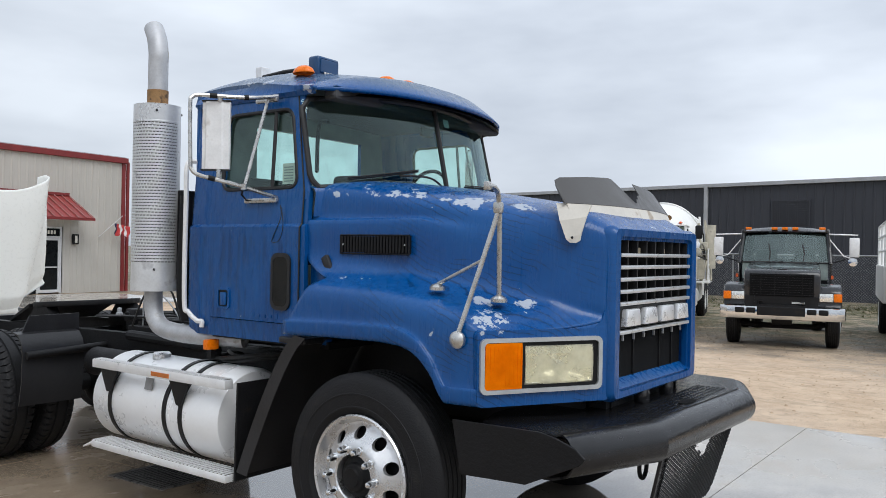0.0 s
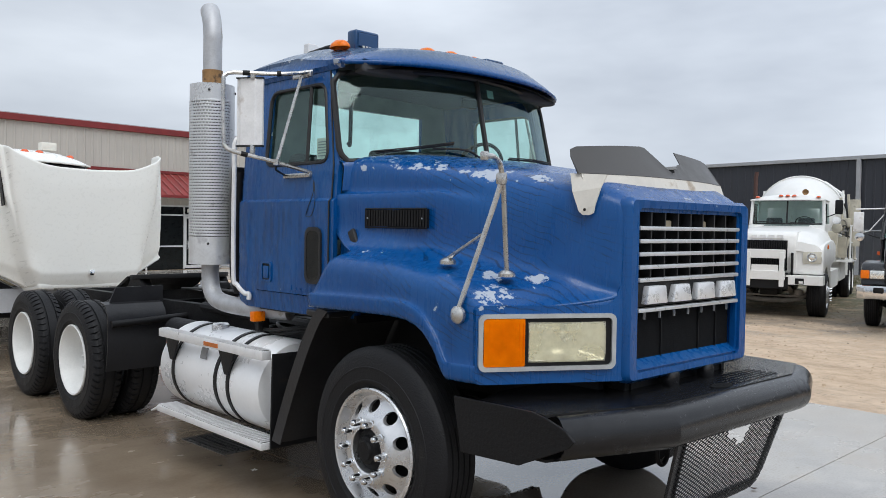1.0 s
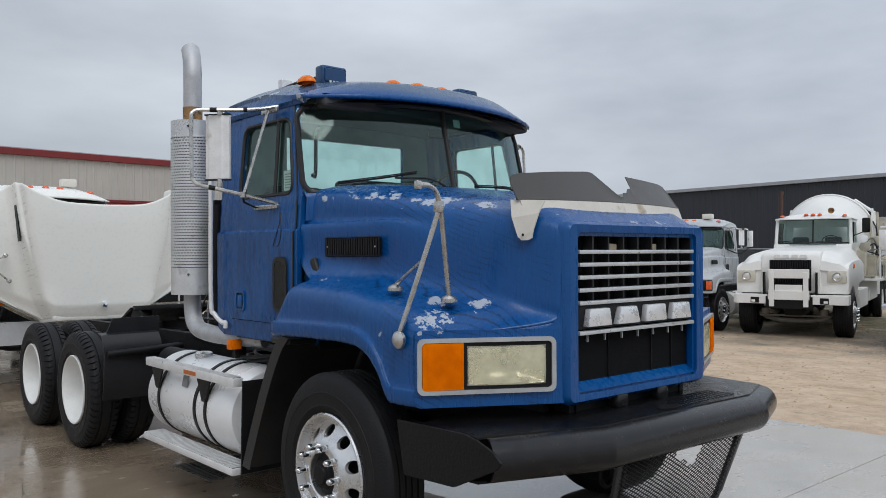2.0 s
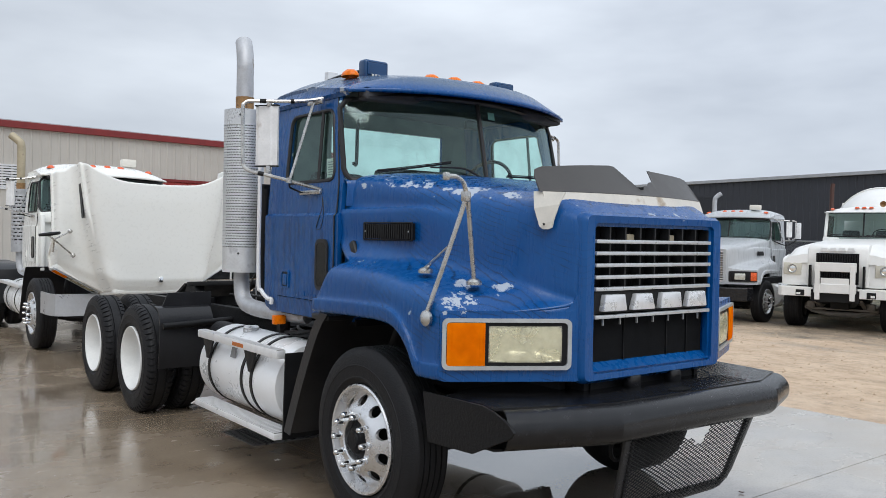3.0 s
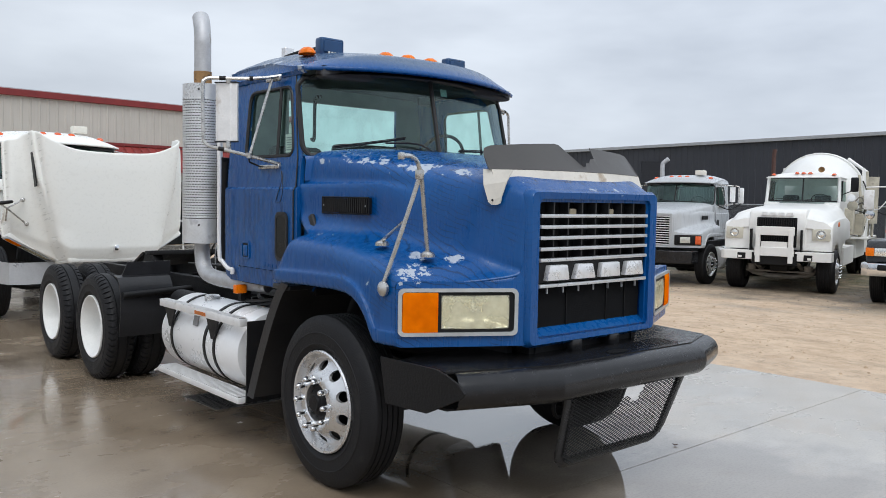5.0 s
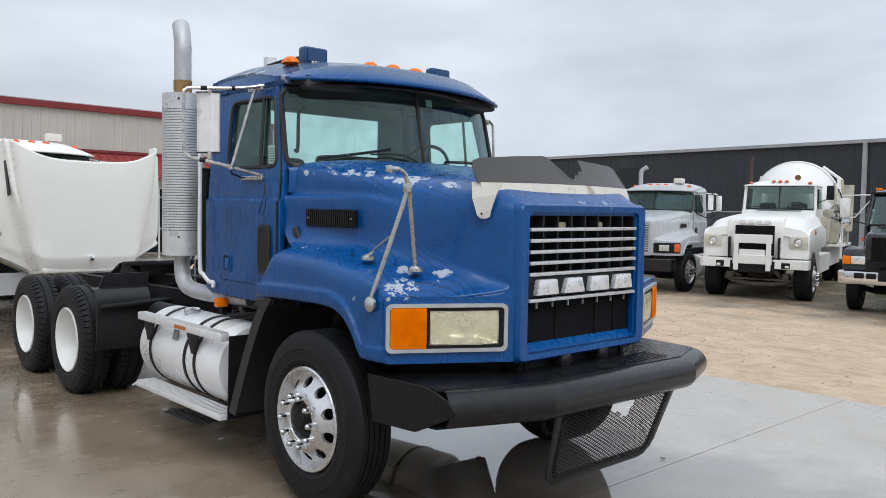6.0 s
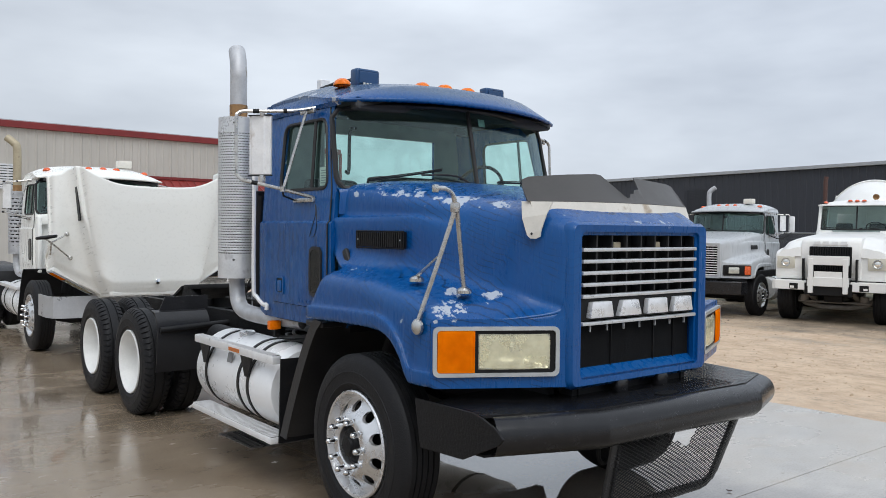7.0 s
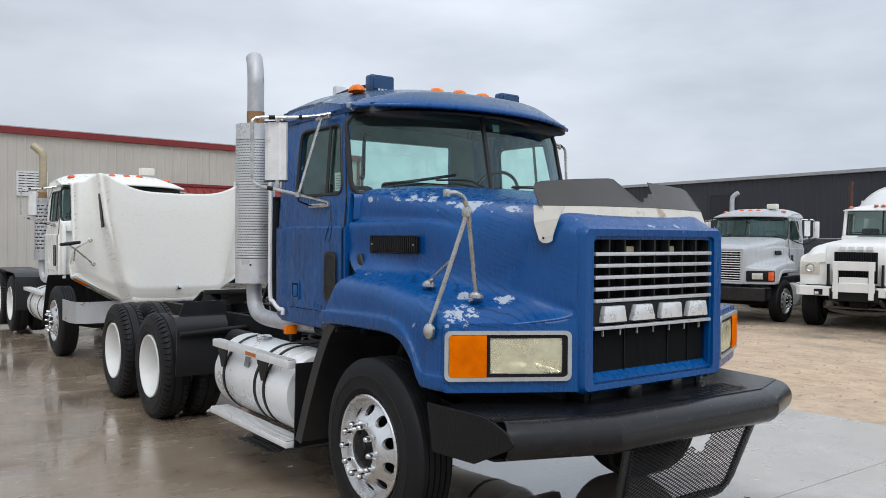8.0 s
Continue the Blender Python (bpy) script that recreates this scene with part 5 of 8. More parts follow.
    h = math_node(nodes, links, "ADD", math_node(nodes, links, "MULTIPLY", clods, 1.8), fine)
    bump_node(nodes, links, bsdf, math_node(nodes, links, "ADD", h, math_node(nodes, links, "ADD", ruts, pebble)), 0.6, 0.03)
    return m


def concrete_mat():
    """Smooth brown concrete under a film of rain: satin where it is damp, a mirror where the water stands."""
    m, nodes, links, bsdf = base_mat("wet_stained_concrete")
    co = nodes.new("ShaderNodeTexCoord").outputs["Object"]
    big = noise_node(nodes, links, co, 0.40, 3.0)
    mid = noise_node(nodes, links, co, 1.5, 5.0, None, 0.5)
    fine = noise_node(nodes, links, co, 60.0, 4.0)
    grit = noise_node(nodes, links, co, 170.0, 2.0)
    sep = nodes.new("ShaderNodeSeparateXYZ")
    links.new(co, sep.inputs[0])
    mud = mix_node(nodes, links, ramp_node(nodes, links, mid, 0.30, 0.72), (0.232, 0.176, 0.122, 1), (0.342, 0.270, 0.196, 1))
    clean = mix_node(nodes, links, ramp_node(nodes, links, mid, 0.30, 0.72), (0.44, 0.405, 0.355, 1), (0.54, 0.50, 0.445, 1))
    where = math_node(nodes, links, "ADD", sep.outputs["X"], ramp_node(nodes, links, big, 0.3, 0.7, -0.9, 0.9))
    col = mix_node(nodes, links, ramp_node(nodes, links, where, -0.6, 1.8), mud, clean)
    # silt left in soft drifts, and a little dark grit and oil
    silt = noise_node(nodes, links, co, 3.2, 7.0, (0.7, 1.2, 1.0), 0.62)
    col = mix_node(nodes, links, ramp_node(nodes, links, silt, 0.52, 0.70, 0.0, 0.30), col, (0.40, 0.325, 0.24, 1))
    col = mix_node(nodes, links, ramp_node(nodes, links, fine, 0.45, 0.70, 0.0, 0.22), col, (0.14, 0.11, 0.085, 1))
    col = mix_node(nodes, links, ramp_node(nodes, links, grit, 0.64, 0.74, 0.0, 0.35), col, (0.46, 0.40, 0.33, 1))
    drops = noise_node(nodes, links, co, 4.5, 3.0)
    col = mix_node(nodes, links, ramp_node(nodes, links, drops, 0.70, 0.76, 0.0, 0.55), col, (0.06, 0.05, 0.04, 1))
    # standing water where the slab is low, damp elsewhere
    pool = math_node(nodes, links, "MULTIPLY_ADD", mid, 0.35)
    links.new(big, pool.node.inputs[2])
    low = None
    for centre, size in (((0.3, 0.2, 0.0), (1.25, 1.9, 1.0)), ((0.35, 2.2, 0.0), (0.5, 1.3, 1.0)), ((0.5, -1.4, 0.0), (1.5, 0.9, 1.0)), ((-0.3, -1.4, 0.0), (0.9, 0.8, 1.0))):
        mp, ln = nodes.new("ShaderNodeMapping"), nodes.new("ShaderNodeVectorMath")
        mp.inputs["Location"].default_value = tuple(-c / k for c, k in zip(centre, size))
        mp.inputs["Scale"].default_value = tuple(1 / k for k in size)
        ln.operation = "LENGTH"
        links.new(co, mp.inputs["Vector"])
        links.new(mp.outputs[0], ln.inputs[0])
        d = ramp_node(nodes, links, ln.outputs["Value"], 0.55, 1.25, 0.42, 0.0)
        low = d if low is None else math_node(nodes, links, "MAXIMUM", low, d)
    depth = math_node(nodes, links, "ADD", math_node(nodes, links, "SUBTRACT", pool, low), ramp_node(nodes, links, silt, 0.40, 0.62, -0.05, 0.05))
    water = ramp_node(nodes, links, depth, 0.40, 0.62, 1.0, 0.0)
    links.new(mix_node(nodes, links, math_node(nodes, links, "MULTIPLY", water, 0.42), col, (0.070, 0.055, 0.041, 1)), bsdf.inputs["Base Color"])
    links.new(ramp_node(nodes, links, depth, 0.36, 0.84, 0.03, 0.34), bsdf.inputs["Roughness"])
    bsdf.inputs["Specular IOR Level"].default_value = 0.5
    links.new(ramp_node(nodes, links, depth, 0.44, 0.84, 0.7, 0.30), bsdf.inputs["Coat Weight"])
    links.new(ramp_node(nodes, links, depth, 0.40, 0.90, 0.01, 0.17), bsdf.inputs["Coat Roughness"])
    wet = ramp_node(nodes, links, depth, 0.44, 0.80, 0.03, 1.0)
    ripple = noise_node(nodes, links, co, 5.0, 3.0, (0.5, 2.4, 1.0))
    h = math_node(nodes, links, "ADD", math_node(nodes, links, "MULTIPLY", math_node(nodes, links, "ADD", fine, silt), wet), math_node(nodes, links, "MULTIPLY", ripple, 0.5))
    bump_node(nodes, links, bsdf, h, 0.13, 0.006)
    return m


CONCRETE = concrete_mat()


def ground_sheet():
    near_x, near_y = np.arange(-30, 46.1, 1.0), np.arange(-30, 46.1, 1.0)
    far = np.array([80, 160, 400, 1200, 3000])
    xs = np.concatenate([-far[::-1], near_x, far])
    ys = np.concatenate([-far[::-1], near_y, far])
    bm = gridded([[(x, y, ground_z(x, y) - (0.16 if x < 3.2 else 0.025)) for x in xs] for y in ys])
    bmesh.ops.recalc_face_normals(bm, faces=bm.faces)
    for f in bm.faces:
        f.smooth = True
        if f.normal.z < 0:
            f.normal_flip()
    ob = part("ground", bm, ground_mat(), None)
    return tagged(ob, "sandy yard with wheel ruts, gravel towards the trucks", "ground", kind="structure")


ground_sheet()
pavement = thing("pavement", Matrix(), "wet brown concrete yard slab with saw-cut joints", "pavement", kind="structure")

# ---- buildings ----
def siding_mat(name, color, rough, stain):
    m, nodes, links, bsdf = base_mat(name)
    co = nodes.new("ShaderNodeTexCoord").outputs["Object"]
    big = noise_node(nodes, links, co, 0.5, 5.0)
    runs = noise_node(nodes, links, co, 4.0, 5.0, (2.5, 2.5, 0.12))
    col = mix_node(nodes, links, ramp_node(nodes, links, big, 0.35, 0.7), clamp3(color, 0.93), clamp3(color, 1.07))
    col = mix_node(nodes, links, ramp_node(nodes, links, runs, 0.5, 0.75, 0.0, 0.5), col, (*stain, 1))
    links.new(col, bsdf.inputs["Base Color"])
    links.new(ramp_node(nodes, links, runs, 0.3, 0.7, rough - 0.1, rough + 0.1), bsdf.inputs["Roughness"])
    return m


TAN_SIDING = siding_mat("beige_steel_siding", (0.50, 0.475, 0.435), 0.5, (0.42, 0.385, 0.35))
DARK_SIDING = siding_mat("charcoal_steel_siding", (0.040, 0.043, 0.054), 0.5, (0.055, 0.058, 0.07))
RED_TRIM = mat("dark_red_trim", (0.20, 0.022, 0.022), 0.4, vary=0.15, scale=3.0)
RED_ROOF = mat("red_steel_awning", (0.26, 0.035, 0.030), 0.35, vary=0.2, scale=2.0, coat=0.2)
LIGHT_TRIM = mat("grey_gutter", (0.42, 0.43, 0.45), 0.45, vary=0.12, scale=3.0)
FRAME_ALU = mat("white_alu_frame", (0.70, 0.71, 0.72), 0.4, 0.2, vary=0.06)


# beige workshop behind, its long side facing the yard
LB = pose(15.25, 27.95, 0, 0, 0, 184.7)
LBZ0, LBZ1 = -0.28, 5.16
lb_len = 46.0
shop = thing("workshop_building", LB, "beige steel workshop with red eaves trim and entrance", "building", kind="structure")
lbm = bmesh.new()
prof = []
pitch = 0.30
x = 0.0
door_a, door_b, door_z = 2.75, 7.0, 2.28
while x < lb_len:
    prof.append(x)
    x += pitch
for a in prof:
    inside = door_a - 0.05 < a + pitch / 2 < door_b + 0.05
    z0 = door_z if inside else LBZ0
    pts = [(a, 0.0), (a + pitch * 0.70, 0.0), (a + pitch * 0.78, 0.022), (a + pitch * 0.92, 0.022), (a + pitch, 0.0)]
    grid(lbm, [[(px, py, z) for px, py in pts] for z in (z0, LBZ1)])
bmesh.ops.remove_doubles(lbm, verts=lbm.verts, dist=0.001)
part("wall", thicken(lbm, 0.012), TAN_SIDING, shop, "beige ribbed steel siding with faint runs")
part("side_wall", boxed(0.0, 0.1, -16.0, -0.02, LBZ0, LBZ1), TAN_SIDING, shop)
part("back_wall", boxed(0.0, lb_len, -16.1, -16.0, LBZ0, LBZ1), TAN_SIDING, shop)
part("roof", boxed(-0.1, lb_len, -16.1, 0.02, LBZ1 + 0.02, LBZ1 + 0.10), LIGHT_TRIM, shop)
part("eaves_trim", boxed(-0.14, lb_len, 0.0, 0.14, LBZ1 - 0.17, LBZ1 + 0.06, 0.02), RED_TRIM, shop, "dark red eaves gutter")
part("corner_trim", boxed(-0.07, 0.09, -0.10, 0.05, LBZ0, LBZ1 - 0.1), RED_TRIM, shop, "dark red corner post")
part("downpipe", boxed(-0.24, -0.13, -0.02, 0.08, LBZ0, LBZ1 - 0.1, 0.01), RED_TRIM, shop, "dark red downpipe")
# entrance
part("entrance_back", boxed(door_a, door_b, -0.5, -0.45, LBZ0, door_z), INTERIOR, shop)
ent = part("door_frame", boxed(door_b - 0.05, door_b, -0.05, 0.035, LBZ0, door_z), FRAME_ALU, shop, "white aluminium entrance frame")
for a in (2.75, 3.68, 5.3, 6.9):
    part("door_post", boxed(a, a + 0.06, -0.05, 0.03, LBZ0, door_z), FRAME_ALU, shop)
for z in (1.86, 2.22):
    part("door_rail", boxed(2.75, 7.0, -0.05, 0.028, z, z + 0.06), FRAME_ALU, shop)
part("door_rail", boxed(3.74, 6.9, -0.05, 0.028, 0.62, 0.68), FRAME_ALU, shop)
edoor = part("entrance_door", frame_ring(shifted(rounded_rect(0.87, 2.08, 0.005, 1), 3.245, 0.81), shifted(rounded_rect(0.72, 1.88, 0.005, 1), 3.245, 0.82), 0.05, pose(0, -0.03, 0)), FRAME_ALU, shop, "white framed glass entrance door")
part("door_glass", boxed(2.88, 3.61, -0.02, -0.01, -0.12, 1.77), DARK_GLASS, edoor, "dark glass door pane")
part("push_bar", boxed(2.9, 3.6, 0.02, 0.05, 0.72, 0.76), FRAME_ALU, edoor)
part("pull_handle", tubed([(3.56, 0.02, 0.55), (3.56, 0.07, 0.58), (3.56, 0.07, 0.82), (3.56, 0.02, 0.85)], 0.015, 6), FRAME_ALU, edoor)
part("transom", boxed(2.81, 3.68, -0.03, -0.012, 1.93, 2.21), DARK_GLASS, shop, "dark transom pane over the door")
for i in range(5):
    part("number_bar", boxed(2.98 + i * 0.125, 3.06 + i * 0.125, -0.012, -0.006, 2.0, 2.14), PAPER, shop)
part("side_light", boxed(3.74, 6.9, -0.03, -0.012, 0.68, 2.21), DARK_GLASS, shop, "dark shop window pane")
part("side_light", boxed(3.74, 6.9, -0.03, -0.012, LBZ0, 0.62), DARK_GLASS, shop)
lamp_b = part("wall_lamp", boxed(2.08, 2.32, 0.02, 0.13, 1.62, 2.02, 0.015), FRAME, shop, "black box wall lamp")
part("lamp_pane", boxed(2.15, 2.25, 0.13, 0.136, 1.68, 1.96), PAPER, lamp_b)
# awning of standing-seam steel
aw0, aw1 = 2.0, 10.6
awm = bmesh.new()
slope = [(0.02, 3.52), (0.95, 2.62)]
grid(awm, [[(aw0 - (0.0 if k else -0.55) , slope[k][0], slope[k][1]), (aw1, slope[k][0], slope[k][1])] for k in (0, 1)])
awn = part("awning", thicken(awm, 0.03), RED_ROOF, shop, "red standing-seam steel awning")
for i in range(27):
    f = (i + 0.0) / 26
    top_x, low_x = aw0 + 0.55 + f * (aw1 - aw0 - 0.55), aw0 + f * (aw1 - aw0)
    part("awning_seam", tubed([(top_x, 0.03, 3.555), (low_x, 0.96, 2.65)], 0.018, 5), RED_ROOF, awn)
part("awning_ridge", boxed(aw0 + 0.5, aw1, 0.0, 0.10, 3.50, 3.60), RED_TRIM, awn)
part("awning_fascia", boxed(aw0 - 0.02, aw1, 0.93, 0.98, 2.54, 2.64), RED_TRIM, awn)
part("awning_soffit", boxed(aw0, aw1, 0.02, 0.95, 2.55, 2.57), LIGHT_TRIM, awn)
part("awning_gable", gridded([[(aw0 + 0.5, 0.02, 3.5), (aw0 + 0.5, 0.021, 3.5)], [(aw0 + 0.02, 0.95, 2.6), (aw0 + 0.5, 0.02, 2.6)]]), RED_ROOF, awn)
# louvred wall vent
vent = part("wall_vent", frame_ring(shifted(rounded_rect(0.98, 0.84, 0.01, 1), 13.56, 3.34), shifted(rounded_rect(0.86, 0.72, 0.01, 1), 13.56, 3.34), 0.06, pose(0, 0.0, 0)), FRAME_ALU, shop, "white louvred wall vent")
for i in range(8):
    part("louvre", boxed(13.13, 13.99, 0.01, 0.05, 2.99 + i * 0.09, 3.05 + i * 0.09), FRAME_ALU, vent)
part("vent_back", boxed(13.13, 13.99, -0.005, 0.008, 2.98, 3.70), FRAME, vent)
# flag on a wall bracket
flag = thing("flag", LB @ pose(0.95, 0.05, 1.98), "small furled red and white flag on a slanted pole", "flag")
part("flag_pole", tubed([(0.22, 0.0, -0.05), (-0.42, 0.65, 0.83)], 0.014, 8), FRAME_ALU, flag)
CLOTH = mat("red_white_cloth", (0.50, 0.05, 0.05), 0.8, vary=0.2)
CLOTH_W = mat("white_cloth", (0.70, 0.68, 0.68), 0.8, vary=0.1)
CLOTH_B = mat("navy_cloth", (0.02, 0.025, 0.07), 0.8, vary=0.1)
for k in range(9):
    f0, f1 = k / 9, (k + 1) / 9
    rows = [[(-0.22 - 0.60 * f + 0.03 * math.sin(q * 9), 0.42 + 0.05 * math.sin(f * 14 + q * 3) + 0.15 * f, 0.52 - 0.12 * f - q * (0.42 + 0.08 * math.sin(f * 9))) for q in np.linspace(0, 1, 7)] for f in (f0, f1)]
    part("flag_stripe", thicken(gridded(rows), 0.004), CLOTH_B if k < 1 else (CLOTH_W if k % 3 == 0 else CLOTH), flag, smooth=True)

# charcoal warehouse across the yard
RB = pose(31.5, -22.0, 0, 0, 0, 83.2)
RBZ1 = 4.98
wh_len = 60.0
ware = thing("warehouse_building", RB, "long charcoal ribbed steel warehouse with pale eaves", "building", kind="structure")
bm = bmesh.new()
x = 0.0
while x < wh_len:
    pts = [(x, 0.0), (x + 0.30, 0.0), (x + 0.325, 0.03), (x + 0.375, 0.03), (x + 0.40, 0.0)]
    grid(bm, [[(px, py, z) for px, py in pts] for z in (-0.5, RBZ1)])
    x += 0.40
bmesh.ops.remove_doubles(bm, verts=bm.verts, dist=0.001)
part("wall", thicken(bm, 0.012), DARK_SIDING, ware, "charcoal ribbed steel siding")
part("end_wall", boxed(wh_len - 0.1, wh_len, -20, -0.02, -0.5, RBZ1), DARK_SIDING, ware)
part("end_wall", boxed(0, 0.1, -20, -0.02, -0.5, RBZ1), DARK_SIDING, ware)
part("roof", boxed(-0.1, wh_len + 0.1, -20, 0.05, RBZ1, RBZ1 + 0.08), LIGHT_TRIM, ware)
part("eaves_trim", boxed(-0.1, wh_len + 0.1, 0.0, 0.16, RBZ1 - 0.08, RBZ1 + 0.10, 0.02), LIGHT_TRIM, ware, "pale grey eaves gutter")
for a in (5.0, 32.6):
    part("downpipe", boxed(a - 0.09, a + 0.09, 0.03, 0.17, -0.5, RBZ1 - 0.05, 0.01), LIGHT_TRIM, ware, "pale grey downpipe")
for a in (28.6, 46.4):
    v = part("wall_vent", frame_ring(shifted(rounded_rect(1.75, 1.34, 0.01, 1), a, 3.54), shifted(rounded_rect(1.62, 1.22, 0.01, 1), a, 3.54), 0.06, pose(0, 0.03, 0)), DARK_SIDING, ware, "dark louvred warehouse vent")
    for i in range(13):
        part("louvre", boxed(a - 0.81, a + 0.81, 0.035, 0.075, 2.95 + i * 0.094, 3.01 + i * 0.094), DARK_SIDING, v)
# chain-link fence along the warehouse
FENCE = mat("galvanised_fence", (0.34, 0.35, 0.36), 0.45, 0.6, vary=0.2)
fence = thing("chain_link_fence", RB @ pose(0, 5.2, 0), "galvanised chain-link fence with round posts", "fence", kind="structure")
post = part("post", tubed([(2.0, 0, -0.45), (2.0, 0, 1.72)], 0.035, 8), FENCE, fence)
for i in range(1, 19):
    again(post, pose(i * 3.0, 0, 0), fence)
part("top_rail", tubed([(2.0, 0, 1.70), (56.0, 0, 1.70)], 0.028, 8), FENCE, fence)
wires = bmesh.new()
for i in range(0, 300):
    xw = 14.0 + i * 0.10
    for sg in (1, -1):
        pts = [Vector((xw, 0, -0.30)), Vector((xw + sg * 1.98, 0, 1.68))]
        d = Vector((0.0035, 0, 0))
        q = [wires.verts.new(p) for p in (pts[0] - d, pts[0] + d, pts[1] + d, pts[1] - d)]
        wires.faces.new(q)
wm = part("chain_link", wires, FENCE, fence, "diamond wire mesh")
wm["kind"] = "stuff"


# ---- the blue tractor ----
def tractor(name, m, label, paint, tilt=0.0, group="", rim=None):
    truck = thing(name, m, label, "truck", group)
    pivot = pose(0, -1.05, 0.88)
    hood = hood_part(truck, paint, pivot)
    hood.matrix_basis = pivot @ Matrix.Rotation(radians(tilt), 4, "X") @ pivot.inverted()
    for s in (-1, 1):
        lamp_face(hood, pivot, s, paint, None, rim, rim is not None, 0.068 if s > 0 and paint == BLUE else 0.0)
    cab(truck, paint)
    return truck, hood, pivot


blue, bhood, bpiv = tractor("tractor_truck", Matrix(), "faded blue conventional tractor with flaking paint on wet concrete", BLUE)
put = grille(blue, bhood, bpiv, BLUE, BAR)
inv = Matrix()


def on_hood(nm, bm, material, label="", **k):
    bm.transform(inv)
    return part(nm, bm, material, bhood, label, **k)


# smoked stone deflector, its middle broken out, on a chipped cream strip
def hood_top(x, y):
    w, top = float(np.interp(y, HY, HW)), float(np.interp(y, HY, HT))
    a = abs(x) / w
    return top - float(np.interp(a, (0, 0.50, 0.75, 0.93, 1.0), (0, 0.005, 0.022, 0.07, 0.16)))


def strip_y(x):
    return -0.955 + 0.075 * (abs(x) / 0.66) ** 2.2


LEG = [(-0.80, 1.868), (-0.955, 1.86), (-0.945, 1.80), (-0.93, 1.72), (-0.925, 1.685), (-0.91, 1.675), (-0.885, 1.675), (-0.87, 1.69), (-0.835, 1.78)]
rows = [[], [], []]
for x in np.linspace(-0.66, 0.66, 60):
    y0 = strip_y(x)
    z0 = max(hood_top(x, y0), 1.80) - 0.004
    z1 = 1.870 + 0.006 * (1 - (x / 0.66) ** 2)
    for k, f in enumerate((0.0, 0.45, 1.0)):
        rows[k].append((x, y0 + 0.030 * f, z0 + (z1 - z0) * f))
on_hood("deflector_strip", thicken(gridded(rows), 0.005), STRIP, "chipped cream strip that carries the deflector", smooth=True)
for s in (-1,):
    legs = []
    for d in (0.0, 0.006):
        legs.append([(s * (float(np.interp(y, HY, HW)) + 0.007 + d - (0.045 if s < 0 else 0.15) * max(0.0, (z - 1.75) / 0.12) ** 1.5), y, z) for y, z in LEG])
    bm = bmesh.new()
    a, b = [[bm.verts.new(p) for p in row] for row in legs]
    bm.faces.new(a)
    bm.faces.new(b[::-1])
    for i in range(len(a)):
        bm.faces.new((a[i], a[(i + 1) % len(a)], b[(i + 1) % len(a)], b[i]))
    bmesh.ops.recalc_face_normals(bm, faces=bm.faces)
    bmesh.ops.triangulate(bm, faces=[f for f in bm.faces if len(f.verts) > 4])
    on_hood("deflector_leg", bm, STRIP, "cream strip end bent down the bonnet side")
    on_hood("strip_screw", lathed([(0.007, 0.0), (0.006, 0.004), (0.001, 0.005)], pose(s * 0.695, -0.90, 1.70) @ (Matrix() if s > 0 else X_OUT), 8), FRAME)
up_edge = [(-0.675, 0.0), (-0.665, 0.08), (-0.645, 0.115), (-0.60, 0.130), (-0.35, 0.148), (-0.12, 0.160), (-0.085, 0.155), (0.02, 0.045), (0.04, 0.030), (0.07, 0.034), (0.09, 0.056), (0.12, 0.056), (0.15, 0.080), (0.19, 0.085), (0.205, 0.152), (0.23, 0.150), (0.56, 0.136), (0.615, 0.125), (0.66, 0.0)]
ex, ez = [p[0] for p in up_edge], [p[1] for p in up_edge]
rows = [[], [], []]
for x in sorted(set(list(np.linspace(-0.675, 0.66, 70)) + ex)):
    h = np.interp(x, ex, ez)
    y0 = strip_y(x) + 0.026
    for k, f in enumerate((0.0, 0.5, 1.0)):
        rows[k].append((x, y0 + h * f * 0.72 + 0.02 * (f - f * f), 1.868 + 0.006 * (1 - (x / 0.66) ** 2) + h * f))
on_hood("stone_deflector", thicken(gridded(rows), 0.004), DEFLECTOR, "smoked stone deflector with a broken gap", smooth=True)
